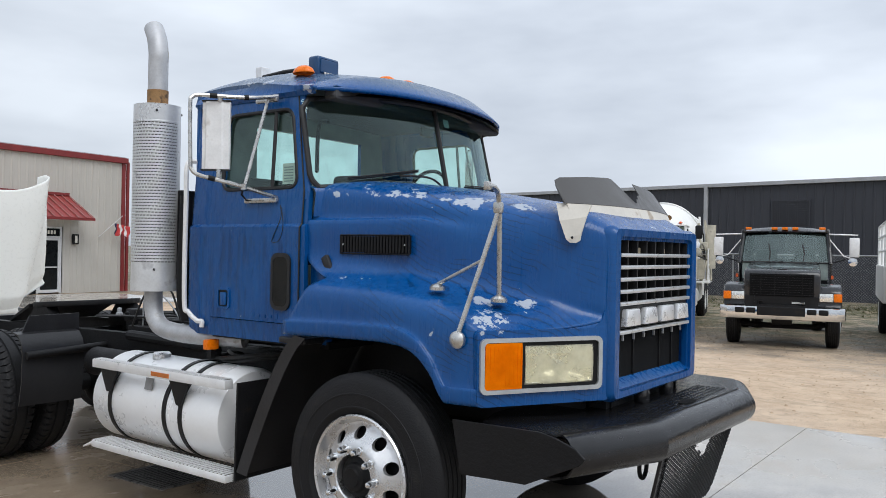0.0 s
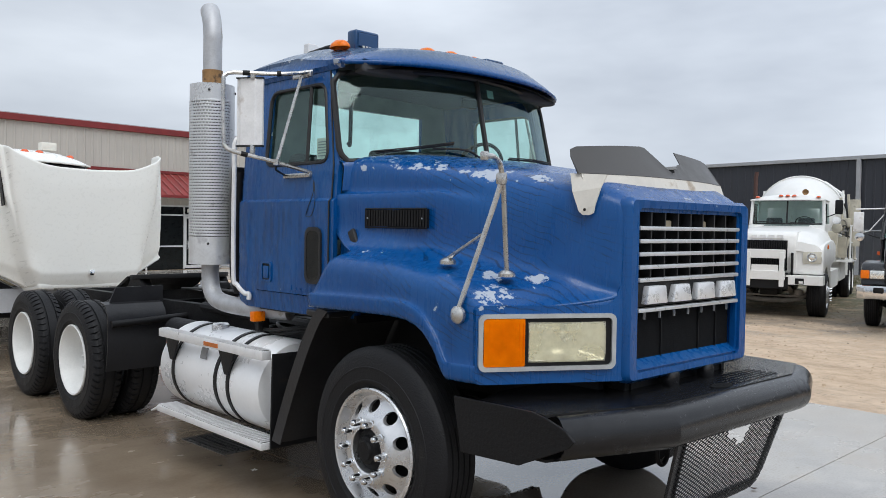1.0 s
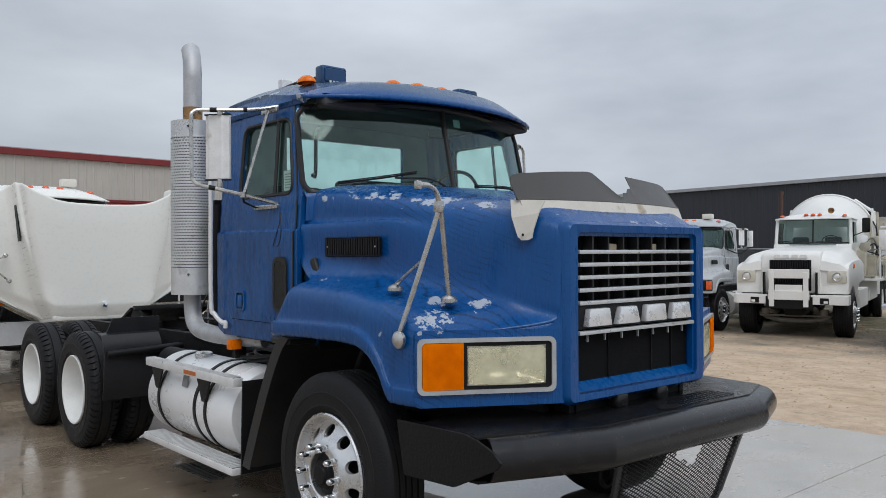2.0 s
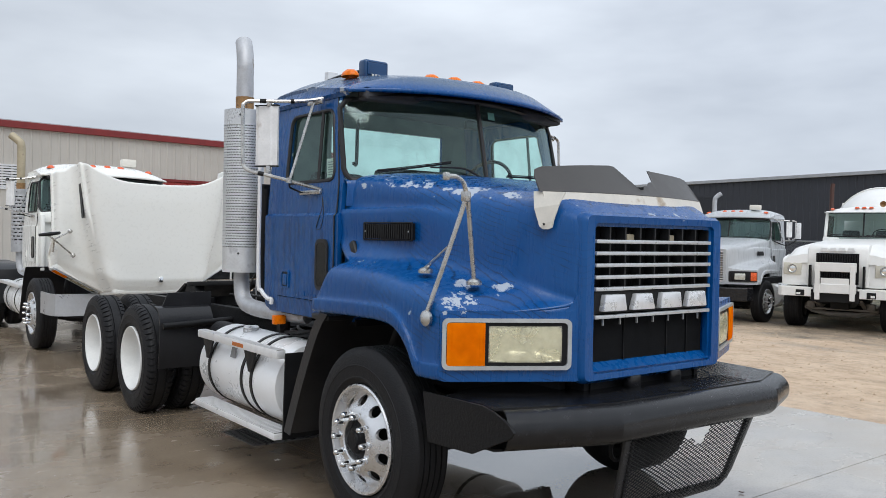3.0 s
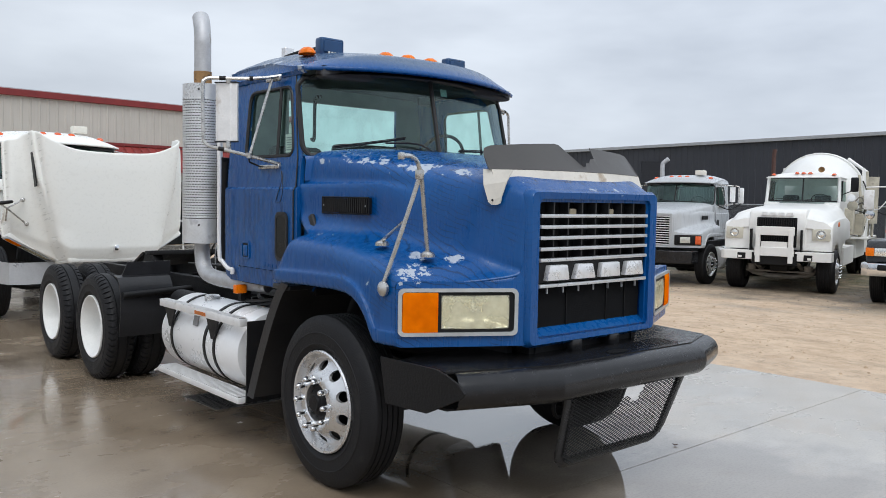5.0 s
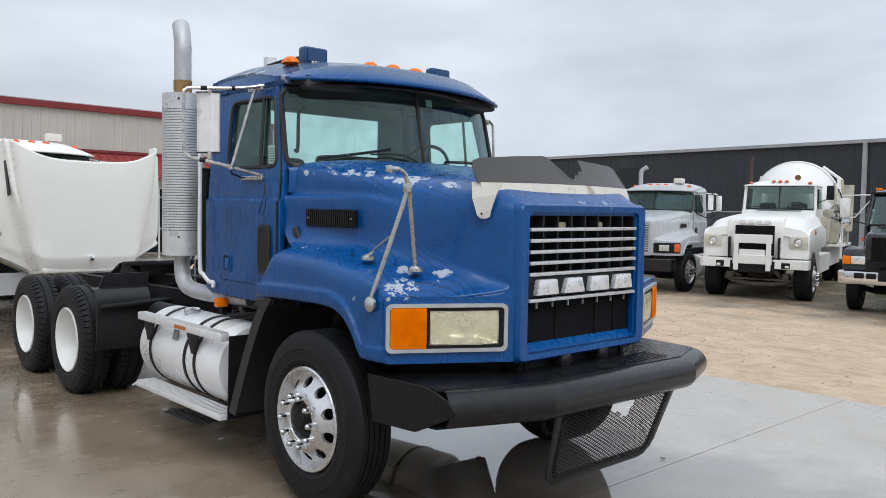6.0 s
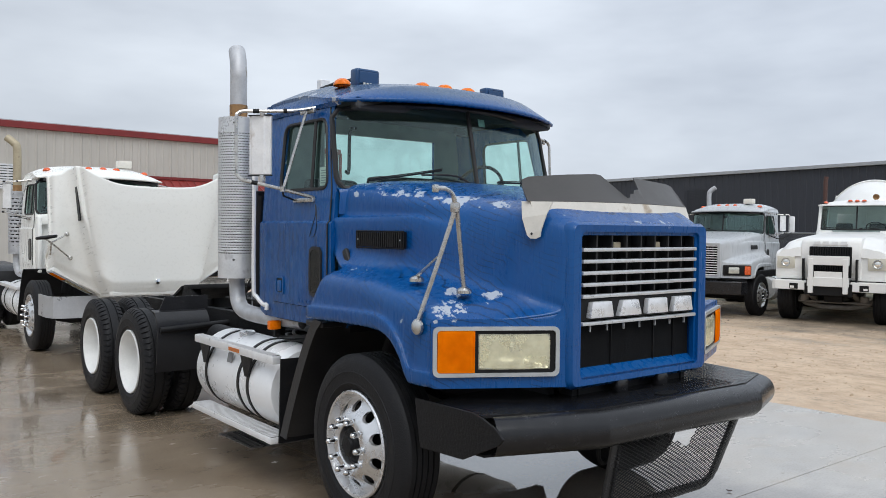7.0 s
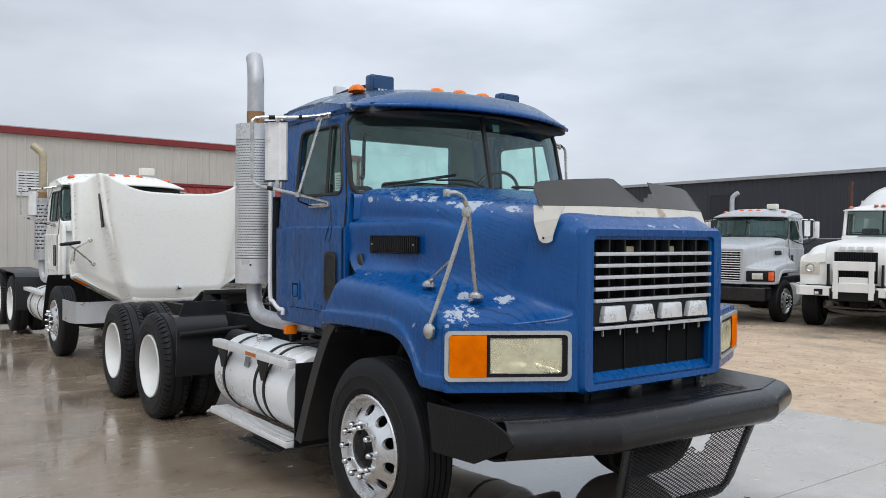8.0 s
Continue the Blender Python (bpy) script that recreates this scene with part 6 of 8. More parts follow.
for s in (-1, 1):
    # louvred side vent
    vt = on_hood("hood_vent", thicken(gridded([[(s * (0.924 - 0.03 * f), 0.365 - 0.44 * f, z) for f in (0, 1)] for z in (1.605, 1.70)]), 0.012), PLASTIC, "black plastic louvred side vent")
    for i in range(22):
        f = (i + 0.5) / 22
        xx, yy = 0.924 - 0.03 * f, 0.365 - 0.44 * f
        on_hood("vent_slat", boxed(*sorted((s * (xx + 0.009), s * (xx + 0.021))), yy - 0.0066, yy + 0.0066, 1.610, 1.696), PLASTIC)
    for f in (0.04, 0.96):
        on_hood("vent_screw", lathed([(0.005, 0.0), (0.004, 0.004), (0.001, 0.005)], pose(s * (0.924 - 0.03 * f + 0.0205), 0.365 - 0.44 * f, 1.652) @ (Matrix() if s > 0 else X_OUT), 8), BEZEL)
    fr = bmesh.new()
    for z in (1.603, 1.702):
        tube(fr, [(s * 0.939, 0.37, z), (s * 0.908, -0.08, z)], 0.005, 6)
    for f in (0, 1):
        tube(fr, [(s * (0.939 - 0.031 * f), 0.37 - 0.45 * f, 1.603), (s * (0.939 - 0.031 * f), 0.37 - 0.45 * f, 1.702)], 0.005, 6)
    fr.transform(inv)
    part("vent_frame", fr, PLASTIC, bhood)
    on_hood("hood_latch", boxed(*sorted((s * 0.945, s * 0.975)), 0.395, 0.445, 1.455, 1.60, 0.012, m=Matrix.Translation((0, 0.42, 1.5)) @ Matrix.Rotation(radians(-30), 4, "X") @ Matrix.Translation((0, -0.42, -1.5))), SEAL, "black rubber hood latch", smooth=True)
    if s < 0:
        hood_mirror_stand(blue, bhood, bpiv, s, DULL_CHROME)
    mirror(blue, s, DULL_CHROME)
heavy_bumper(blue)
wipers(blue)
chassis(blue, 5.95, (4.075, 5.37), drop=0.084)
wheel(blue, -1.175, 0.012, -1, "steer", ALU)
wheel(blue, 1.165, 0.0, 1, "steer", ALU)
for y in (4.075, 5.37):
    wheel(blue, -1.165, y, -1, "dual", WHEEL_WHITE, drop=-ground_z(-1.1, y))
    wheel(blue, 1.165, y, 1, "dual", WHEEL_WHITE, drop=-ground_z(1.1, y))
exhaust(blue, -0.995, 1.97, 1.335, 2.535, 3.085, r=0.148, tip_out=(0.03, 0.10))
part("exhaust_elbow", tubed([(-1.0, 1.97, 1.36), (-1.0, 1.97, 1.25), (-1.0, 1.94, 1.15), (-0.99, 1.85, 1.09), (-0.94, 1.62, 1.065), (-0.80, 1.30, 1.055)], 0.058, 18, 30), STACK, blue, "grey exhaust elbow", True)
part("stack_mount", boxed(-0.92, -0.60, 1.80, 1.90, 1.40, 1.99, 0.008), FRAME, blue)
part("air_intake", tubed([(-0.90, 1.74, 1.15), (-0.93, 1.75, 1.35), (-0.92, 1.74, 1.95)], 0.045, 14, 14), PLASTIC, blue, "black intake hose behind the cab", True)
part("grab_handle", tubed([(-0.985, 1.57, 2.16), (-1.04, 1.585, 2.13), (-1.045, 1.585, 1.9), (-1.045, 1.585, 1.30), (-1.035, 1.555, 1.22), (-1.015, 1.50, 1.17), (-1.0, 1.47, 1.165), (-1.0, 1.47, 1.13)], 0.015, 10, 50), MIRROR_BACK, blue, "white painted grab handle", True)
part("wire_loop", tubed([(-0.985, 0.80, 1.87), (-0.99, 0.79, 1.80), (-0.995, 0.84, 1.70), (-0.99, 0.86, 1.66), (-0.992, 0.80, 1.67), (-0.992, 0.77, 1.75), (-0.985, 0.79, 1.86)], 0.0022, 6, 40), CABLE, blue, smooth=True)
part("inspection_paper", boxed(-0.922, -0.917, 0.755, 0.855, 1.995, 2.115), PAPER, blue)
for i in range(6):
    part("paper_print", boxed(-0.9245, -0.9225, 0.765, 0.84, 2.01 + i * 0.016, 2.016 + i * 0.016), PRINT, blue)
# roof lamps and box lamps
LAMP_CASE = mat("dark_blue_lamp_case", (0.004, 0.05, 0.15), 0.3, vary=0.2, coat=0.2)
for x, y, z in ((-0.745, 0.881, 2.688), (-0.24, 0.667, 2.692), (-0.055, 0.65, 2.696), (0.185, 0.69, 2.705), (0.745, 0.90, 2.672)):
    roof_lamp(blue, x, y, z, AMBER, 1.12)
for x in (-0.538, 0.628):
    z = 2.683
    bx = part("box_lamp", boxed(x - 0.095, x + 0.095, 0.875, 0.965, z - 0.005, z + 0.128, 0.018, 3), LAMP_CASE, blue, "dark blue roof box lamp", smooth=True)
    part("lamp_pane", boxed(x - 0.078, x + 0.078, 0.868, 0.877, z + 0.022, z + 0.110, 0.008), LAMP_CASE, bx)
    for k in range(4):
        part("lamp_lettering", boxed(x - 0.045 + k * 0.026, x - 0.03 + k * 0.026, 0.8655, 0.8685, z + 0.018, z + 0.030), PAPER, bx)
part("cb_box", boxed(-0.60, -0.52, 1.42, 1.48, 2.66, 2.81, 0.006), STEP_ALU, blue, "small silver box on the roof")
part("roof_hose", tubed([(-0.62, 1.38, 2.73), (-0.61, 1.2, 2.745), (-0.58, 0.95, 2.75)], 0.013, 8), CABLE, blue)
# tank, steps, battery side
fuel_tank(blue, -1, 1.14, 2.48, 0.595, 0.295)
fuel_tank(blue, 1, 1.00, 2.32, 0.595, 0.295, False)
step_bar(blue, -1, 1.165, 1.04, 2.40, 0.865, 0.065, True)
step_bar(blue, -1, 1.215, 0.96, 2.31, 0.345, 0.142, True)
part("step_decal", boxed(-1.168, -1.164, 1.56, 1.74, 0.822, 0.848), DECAL, blue, "orange warning decal")
for y in (1.484, 2.23):
    part("step_hanger", prism([(y - 0.10, 0.82), (y + 0.10, 0.82), (y + 0.022, 0.665), (y - 0.022, 0.665)], "x", -1.150, -1.138), PLASTIC, blue, "black step hanger")
part("step_tail", prism([(2.31, 0.325), (2.43, 0.28), (2.43, 0.29), (2.31, 0.342)], "x", -1.20, -1.16), STEP_ALU, blue)
part("step_post", prism([(-1.155, 0.86), (-0.60, 0.86), (-0.60, 0.31), (-1.165, 0.31)], "y", 0.935, 0.947), FRAME, blue, "black step bracket plate")
for s in (-1, 1):
    part("cowl_side", boxed(*sorted((s * 0.88, s * 0.932)), 0.47, 0.605, 1.09, 1.72, 0.008), BLUE, blue, "blue cowl side behind the wing", smooth=True)
part("marker_lamp", boxed(-1.005, -0.915, 1.405, 1.45, 0.992, 1.055, 0.008), AMBER, blue, "orange side marker lamp", smooth=True)
part("lamp_bracket", boxed(-0.94, -0.86, 1.45, 1.49, 0.93, 1.03), FRAME, blue)
for dy, dx, dz in ((0.0, 0.0, 0.0), (0.05, -0.04, 0.02), (-0.06, 0.03, 0.03)):
    hose = bmesh.new()
    tube(hose, [(-0.45 + dx, 0.95 + dy, 0.93 + dz), (-0.70 + dx, 1.10 + dy, 0.945 + dz), (-0.85 + dx, 1.35 + dy, 0.915 + dz), (-0.80 + dx, 1.55 + dy, 0.93 + dz), (-0.6, 1.62 + dy, 0.92)], 0.012, 6, 24)
    part("fuel_hose", hose, CABLE, blue, "black fuel hose over the tank", True)
# guard behind the steer wheel, under the wing
rows = []
for f in np.linspace(0, 1, 14):
    y = 0.40 + 0.44 * f ** 0.75
    z = 1.155 - 0.80 * f
    rows.append([(-1.165, y, z), (-1.165, y + 0.085, z + 0.01), (-1.10, y + 0.055, z), (-0.58, y + 0.05, z)])
part("wheel_guard", thicken(gridded(rows), 0.008), MUDFLAP, blue, "black plastic guard behind the steer wheel", smooth=True)
part("wheel_guard", thicken(gridded([[(-x, y, z) for x, y, z in r] for r in rows]), 0.008), MUDFLAP, blue, smooth=True)
part("guard_strap", boxed(-1.15, -1.0, 0.42, 0.62, 1.115, 1.15, 0.01), MUDFLAP, blue)
# quarter fenders before the drive wheels
for s in (-1, 1):
    rows = [[(s * 1.10, y, z), (s * 0.85, y, z), (s * 0.61, y, z)] for y, z in ((3.49, 0.395), (3.46, 0.56), (3.45, 0.78), (3.47, 0.87), (3.53, 0.935), (3.61, 0.95))]
    part("quarter_fender", thicken(gridded(rows), 0.012), MUDFLAP, blue, "black poly quarter fender", smooth=True)
    part("fender_flap", prism([(s * 0.58, 0.94), (s * 1.04, 0.94), (s * 0.985, 1.068), (s * 0.58, 1.072)], "y", 3.585, 3.597), MUDFLAP, blue)
    part("fender_arm", tubed([(s * 0.42, 3.425, 0.815), (s * 1.085, 3.425, 0.782)], 0.030, 12), FRAME, blue, smooth=True)
# fifth wheel and deck clutter
fw = bmesh.new()
o = [(0.46 * math.cos(a), 4.45 + 0.46 * math.sin(a)) for a in np.linspace(radians(125), radians(415), 30)]
fw = prism(o + [(0.14, 4.55), (0.0, 4.42), (-0.14, 4.55)], "z", 1.13, 1.175, 0.006)
part("fifth_wheel", fw, FRAME, blue, "black greased fifth wheel plate", smooth=True).matrix_basis = pose(0, 4.45, 1.09) @ Matrix.Rotation(radians(-4), 4, "X") @ pose(0, -4.45, -1.155)
part("fifth_wheel_ramp", prism([(4.7, 1.05), (5.05, 0.90), (5.05, 0.92), (4.7, 1.08)], "x", -0.42, 0.42), FRAME, blue)
for s in (-1, 1):
    part("fifth_wheel_foot", prism([(4.2, 0.89), (4.7, 0.885), (4.55, 1.07), (4.35, 1.07)], "x", s * 0.40 - 0.05, s * 0.40 + 0.05), FRAME, blue)
    part("air_tank", lathed([(0.02, 0), (0.11, 0.03), (0.11, 0.75), (0.02, 0.78)], Matrix.Translation((s * 0.62, 2.5, 0.72)) @ Matrix.Rotation(radians(90), 4, "Z"), 20), FRAME, blue, smooth=True)
part("deck_plate", boxed(-0.5, 0.5, 1.9, 2.7, 0.93, 1.02), FRAME, blue)
part("rear_crossbar", boxed(-0.55, 0.55, 5.9, 5.96, 0.60, 0.88), FRAME, blue)
for i, (x, y) in enumerate(((-0.25, 3.1), (0.15, 2.9), (-0.1, 3.5), (0.3, 3.35))):
    part("air_valve", boxed(x - 0.08, x + 0.08, y - 0.07, y + 0.07, 0.91, 1.05 + 0.02 * i, 0.02), FRAME, blue, smooth=True)
rnd = random.Random(5)
for k in range(7):
    x = -0.35 + 0.11 * k
    line = bmesh.new()
    tube(line, [(x, 1.75, 1.15 + 0.1 * rnd.random()), (x + 0.06 * rnd.random(), 2.3, 1.06), (x - 0.1 * rnd.random(), 3.0, 1.03 + 0.04 * rnd.random()), (x + 0.05, 3.8, 1.02)], 0.011, 6, 20)
    part("air_line", line, CABLE, blue, "black air or power line", True)
line = bmesh.new()
tube(line, [(-0.55, 2.9, 1.0), (-0.52, 2.75, 1.28), (-0.42, 2.62, 1.30), (-0.36, 2.55, 1.05)], 0.008, 6, 20)
part("air_line", line, CABLE, blue, "black air or power line", True)
part("air_line", tubed([(-0.42, 2.95, 1.0), (-0.44, 2.9, 1.22), (-0.40, 2.82, 1.27), (-0.34, 2.72, 1.18), (-0.30, 2.6, 1.02)], 0.006, 6, 24), STACK, blue, "thin grey air line loop", True)
part("deck_hatch", boxed(-0.42, 0.42, 2.75, 3.15, 0.925, 0.99, 0.004), FRAME, blue, "black tread deck plate")
for k, (x, y) in enumerate(((-0.33, 3.3), (-0.2, 3.62), (0.05, 3.2), (0.22, 3.7), (-0.38, 2.3), (-0.1, 2.5), (0.3, 2.35))):
    part("fitting", lathed([(0.012, 0.0), (0.03, 0.004), (0.03, 0.03), (0.018, 0.034), (0.018, 0.07), (0.006, 0.075)], pose(x, y, 1.01 + 0.01 * (k % 3)) @ Matrix.Rotation(radians(-90), 4, "Y"), 10), STACK if k % 2 else FRAME, blue, "small metal pipe fitting", True)
for k in range(4):
    part("hose", tubed([(-0.40 + 0.08 * k, 1.72, 1.30 - 0.03 * k), (-0.44 + 0.10 * k, 1.95, 1.10), (-0.30 + 0.05 * k, 2.35, 1.06 + 0.02 * k), (-0.36 + 0.16 * k, 2.75, 1.05), (-0.30 + 0.12 * k, 3.35, 1.03)], 0.014, 8, 26), CABLE if k % 2 else PLASTIC, blue, "black coiled hose on the deck", True)
part("walking_bar", tubed([(-0.5, 3.0, 0.93), (-0.5, 2.0, 0.92), (-0.5, 0.9, 0.92)], 0.04, 10), FRAME, blue, smooth=True)

# ---- white sister truck behind, hood tipped forward ----
wt, whood, wpiv = tractor("white_truck", pose(0.115, 9.0, ground_z(0.115, 9.0), 0, 0, 0), "white conventional truck with its hood tipped forward", WHITE, tilt=84.0)
whood.matrix_basis = pose(0, 0.03, -0.065) @ whood.matrix_basis
grille(wt, whood, wpiv, WHITE, CHROME, near=False)
# its wing mirror, seen edge-on on three thin rods
on_wing = (wt.matrix_basis @ whood.matrix_basis).inverted()
rods = bmesh.new()
hub_at = (-1.10, 7.42, 1.49)
for foot in ((-0.905, 7.47, 1.60), (-1.055, 7.68, 1.33), (-0.86, 7.49, 1.29), (-1.19, 7.36, 1.545)):
    tube(rods, [hub_at, foot], 0.011, 8)
rods.transform(on_wing)
st = part("mirror_stand", rods, DULL_CHROME, whood, "thin dark mirror stand", True)
disc = lathed([(0.005, -0.02), (0.12, -0.014), (0.13, 0.0), (0.12, 0.02), (0.005, 0.03)], Matrix.Translation((-1.17, 7.36, 1.565)) @ Matrix.Rotation(radians(82), 4, "Y"), 24)
disc.transform(on_wing)
part("wing_mirror", disc, FRAME, st, "round dark wing mirror", True)
for px, py, pz in ((-0.905, 7.47, 1.60), (-0.86, 7.49, 1.29)):
    foot = lathed([(0.03, 0.0), (0.03, 0.012), (0.01, 0.02)], Matrix.Translation((px, py, pz)) @ Matrix.Rotation(radians(-90), 4, "Z"), 14)
    foot.transform(on_wing)
    part("stand_foot", foot, DULL_CHROME, st, smooth=True)
for s in (-1, 1):
    part("hood_vent", thicken(gridded([[(s * (0.925 - 0.03 * f), 0.365 - 0.44 * f, z) for f in (0, 1)] for z in (1.605, 1.70)]), 0.012), PLASTIC, whood, "black side vent")
for s in (-1, 1):
    part("cowl_side", boxed(*sorted((s * 0.90, s * 0.962)), 0.42, 0.615, 1.09, 1.93, 0.02), WHITE, wt, "white cowl side", smooth=True)
part("firewall", boxed(-0.90, 0.90, 0.57, 0.60, 1.09, 1.93), WHITE, wt, "white firewall")
chassis(wt, 6.0, (3.5, 4.8))
for s in (-1, 1):
    mirror(wt, s, DULL_CHROME)
    wheel(wt, s * 1.165, 0.0, s, "steer", ALU)
    for y in (3.5, 4.8):
        wheel(wt, s * 1.21, y, s, "dual", WHEEL_WHITE)
exhaust(wt, -0.95, 1.95, 1.335, 2.35, 3.25, r=0.135, metal=STACK, tip_out=(-0.13, 0.10), pipe=TAN_PIPE)
part("exhaust_elbow", tubed([(-0.95, 1.95, 1.36), (-0.95, 1.95, 1.20), (-0.94, 1.92, 1.08), (-0.90, 1.82, 1.01), (-0.70, 1.40, 0.985)], 0.066, 16, 24), STACK, wt, smooth=True)
fuel_tank(wt, -1, 1.0, 2.3, 0.595, 0.295, False)
step_bar(wt, -1, 1.165, 0.90, 2.40, 0.865, 0.12, False)
part("front_bumper", thicken(gridded([[(x, y, z) for x, y in ((-1.17, -0.62), (-1.17, -1.05), (-1.12, -1.22), (-1.0, -1.30), (1.0, -1.30), (1.12, -1.22), (1.17, -1.05), (1.17, -0.62))] for z in (0.57, 0.60, 0.83, 0.86)]), 0.02), mat("silver_painted_bumper", (0.50, 0.51, 0.53), 0.35, 0.4, vary=0.12, scale=4.0), wt, "silver grey wraparound bumper", smooth=True)
for x in (-0.74, -0.20, 0.02, 0.22, 0.74):
    y = 0.60 if abs(x) < 0.5 else 0.86
    roof_lamp(wt, x, y, roof_height(x, y) - 0.008, RED_LENS, 1.25)
part("roof_box", boxed(0.30, 0.52, 0.75, 0.92, 2.74, 2.86, 0.02), PAPER, wt, "small white box on the roof", smooth=True)
part("hood_ornament", boxed(-0.03, 0.03, -0.93, -0.86, 1.83, 1.90, 0.012), CHROME, whood, "small chrome hood ornament", smooth=True)
rows = []
for f in np.linspace(0, 1, 10):
    rows.append([(-1.165, 0.40 + 0.44 * f ** 0.75, 1.155 - 0.8 * f), (-0.58, 0.45 + 0.44 * f ** 0.75, 1.155 - 0.8 * f)])
part("wheel_guard", thicken(gridded(rows), 0.01), MUDFLAP, wt, smooth=True)
for s in (-1, 1):
    part("quarter_fender", thicken(gridded([[(s * 1.2, y, z), (s * 0.62, y, z)] for y, z in ((2.95, 0.42), (2.93, 0.86), (2.97, 1.0), (3.1, 1.07), (5.0, 1.1), (5.3, 0.9))]), 0.012), MUDFLAP, wt, smooth=True)

# ---- silver sister truck across the yard ----
GX, GY = 14.373, 7.965
gt, ghood, gpiv = tractor("silver_truck", pose(GX, GY, -0.297, 0, 0, -80.0), "silver grey conventional truck parked on gravel", GRAY, rim=SEAL)
grille(gt, ghood, gpiv, GRAY, STEP_ALU, near=False, plain=True)
chassis(gt, 6.0, (3.6, 4.9))
for s in (-1, 1):
    mirror(gt, s, DULL_CHROME)
    wheel(gt, s * 1.165, 0.0, s, "steer", ALU)
    wheel(gt, s * 1.21, 3.6, s, "dual", WHEEL_WHITE)
    wheel(gt, s * 1.21, 4.9, s, "dual", WHEEL_WHITE)
    vt = boxed(*sorted((s * 0.905, s * 0.925)), -0.06, 0.34, 1.60, 1.70)
    part("hood_vent", vt, PLASTIC, ghood)
    part("mirror_head", boxed(*sorted((s * 1.36, s * 1.50)), 1.13, 1.19, 2.02, 2.42, 0.02), MIRROR_BACK, gt, "second tall pale mirror", smooth=True)
    part("mirror_arm", tubed([(s * 0.97, 0.80, 1.96), (s * 1.22, 0.98, 1.86), (s * 1.44, 1.16, 2.02)], 0.014, 6, 12), FRAME, gt, smooth=True)
    fuel_tank(gt, s, 1.0, 2.3, 0.595, 0.295, False)
exhaust(gt, -1.08, 1.98, 1.335, 2.45, 3.26, metal=CHROME, tip_out=(0.16, 0.04))
part("front_bumper", prism([(-1.15, -0.85), (-1.1, -1.12), (-0.6, -1.32), (0.6, -1.32), (1.1, -1.12), (1.15, -0.85)], "z", 0.55, 0.86, 0.02), BUMPER, gt, "black steel bumper")
for x in (-0.74, -0.20, 0.02, 0.22, 0.74):
    y = 0.60 if abs(x) < 0.5 else 0.86
    roof_lamp(gt, x, y, roof_height(x, y) - 0.008, RED_LENS, 1.25)
part("roof_box", boxed(0.36, 0.60, 0.75, 0.95, 2.73, 2.86, 0.02), PAPER, gt, smooth=True)
wipers(gt)

# ---- drain grate beside the tank ----
grate = thing("drain_grate", pose(0.085, 2.44, ground_z(-0.5, 2.44)) @ Matrix.Rotation(-math.atan(0.0205), 4, "X") @ pose(0, -2.27, 0), "dark slotted steel drain grate set in the concrete", "grate", kind="structure")
part("grate_frame", frame_ring([(-0.31, -0.33), (0.31, -0.33), (0.31, 0.33), (-0.31, 0.33)], [(-0.285, -0.305), (0.285, -0.305), (0.285, 0.305), (-0.285, 0.305)], 0.02, Matrix.Translation((-0.585, 2.27, 0.0035)) @ Matrix.Rotation(radians(-90), 4, "X")), GRATE, grate)
bar = part("grate_bar", boxed(-0.87, -0.30, 1.97, 1.995, -0.006, 0.0045), GRATE, grate)
for i in range(1, 15):
    again(bar, pose(0, i * 0.0415, 0), grate)
# thin black sheet gives the pit's darkness; no pit is dug
part("grate_pit", boxed(-0.872, -0.298, 1.963, 2.577, 0.0012, 0.0026), RADIATOR, grate)


# ---- white concrete mixer across the yard ----
CREAM = mat("cream_lamp_panel", (0.62, 0.59, 0.50), 0.5, vary=0.12, scale=8.0)
DUSTY_STEEL = mat("dusty_grey_steel", (0.26, 0.24, 0.215), 0.65, 0.1, vary=0.3, scale=6.0, bump=0.2)


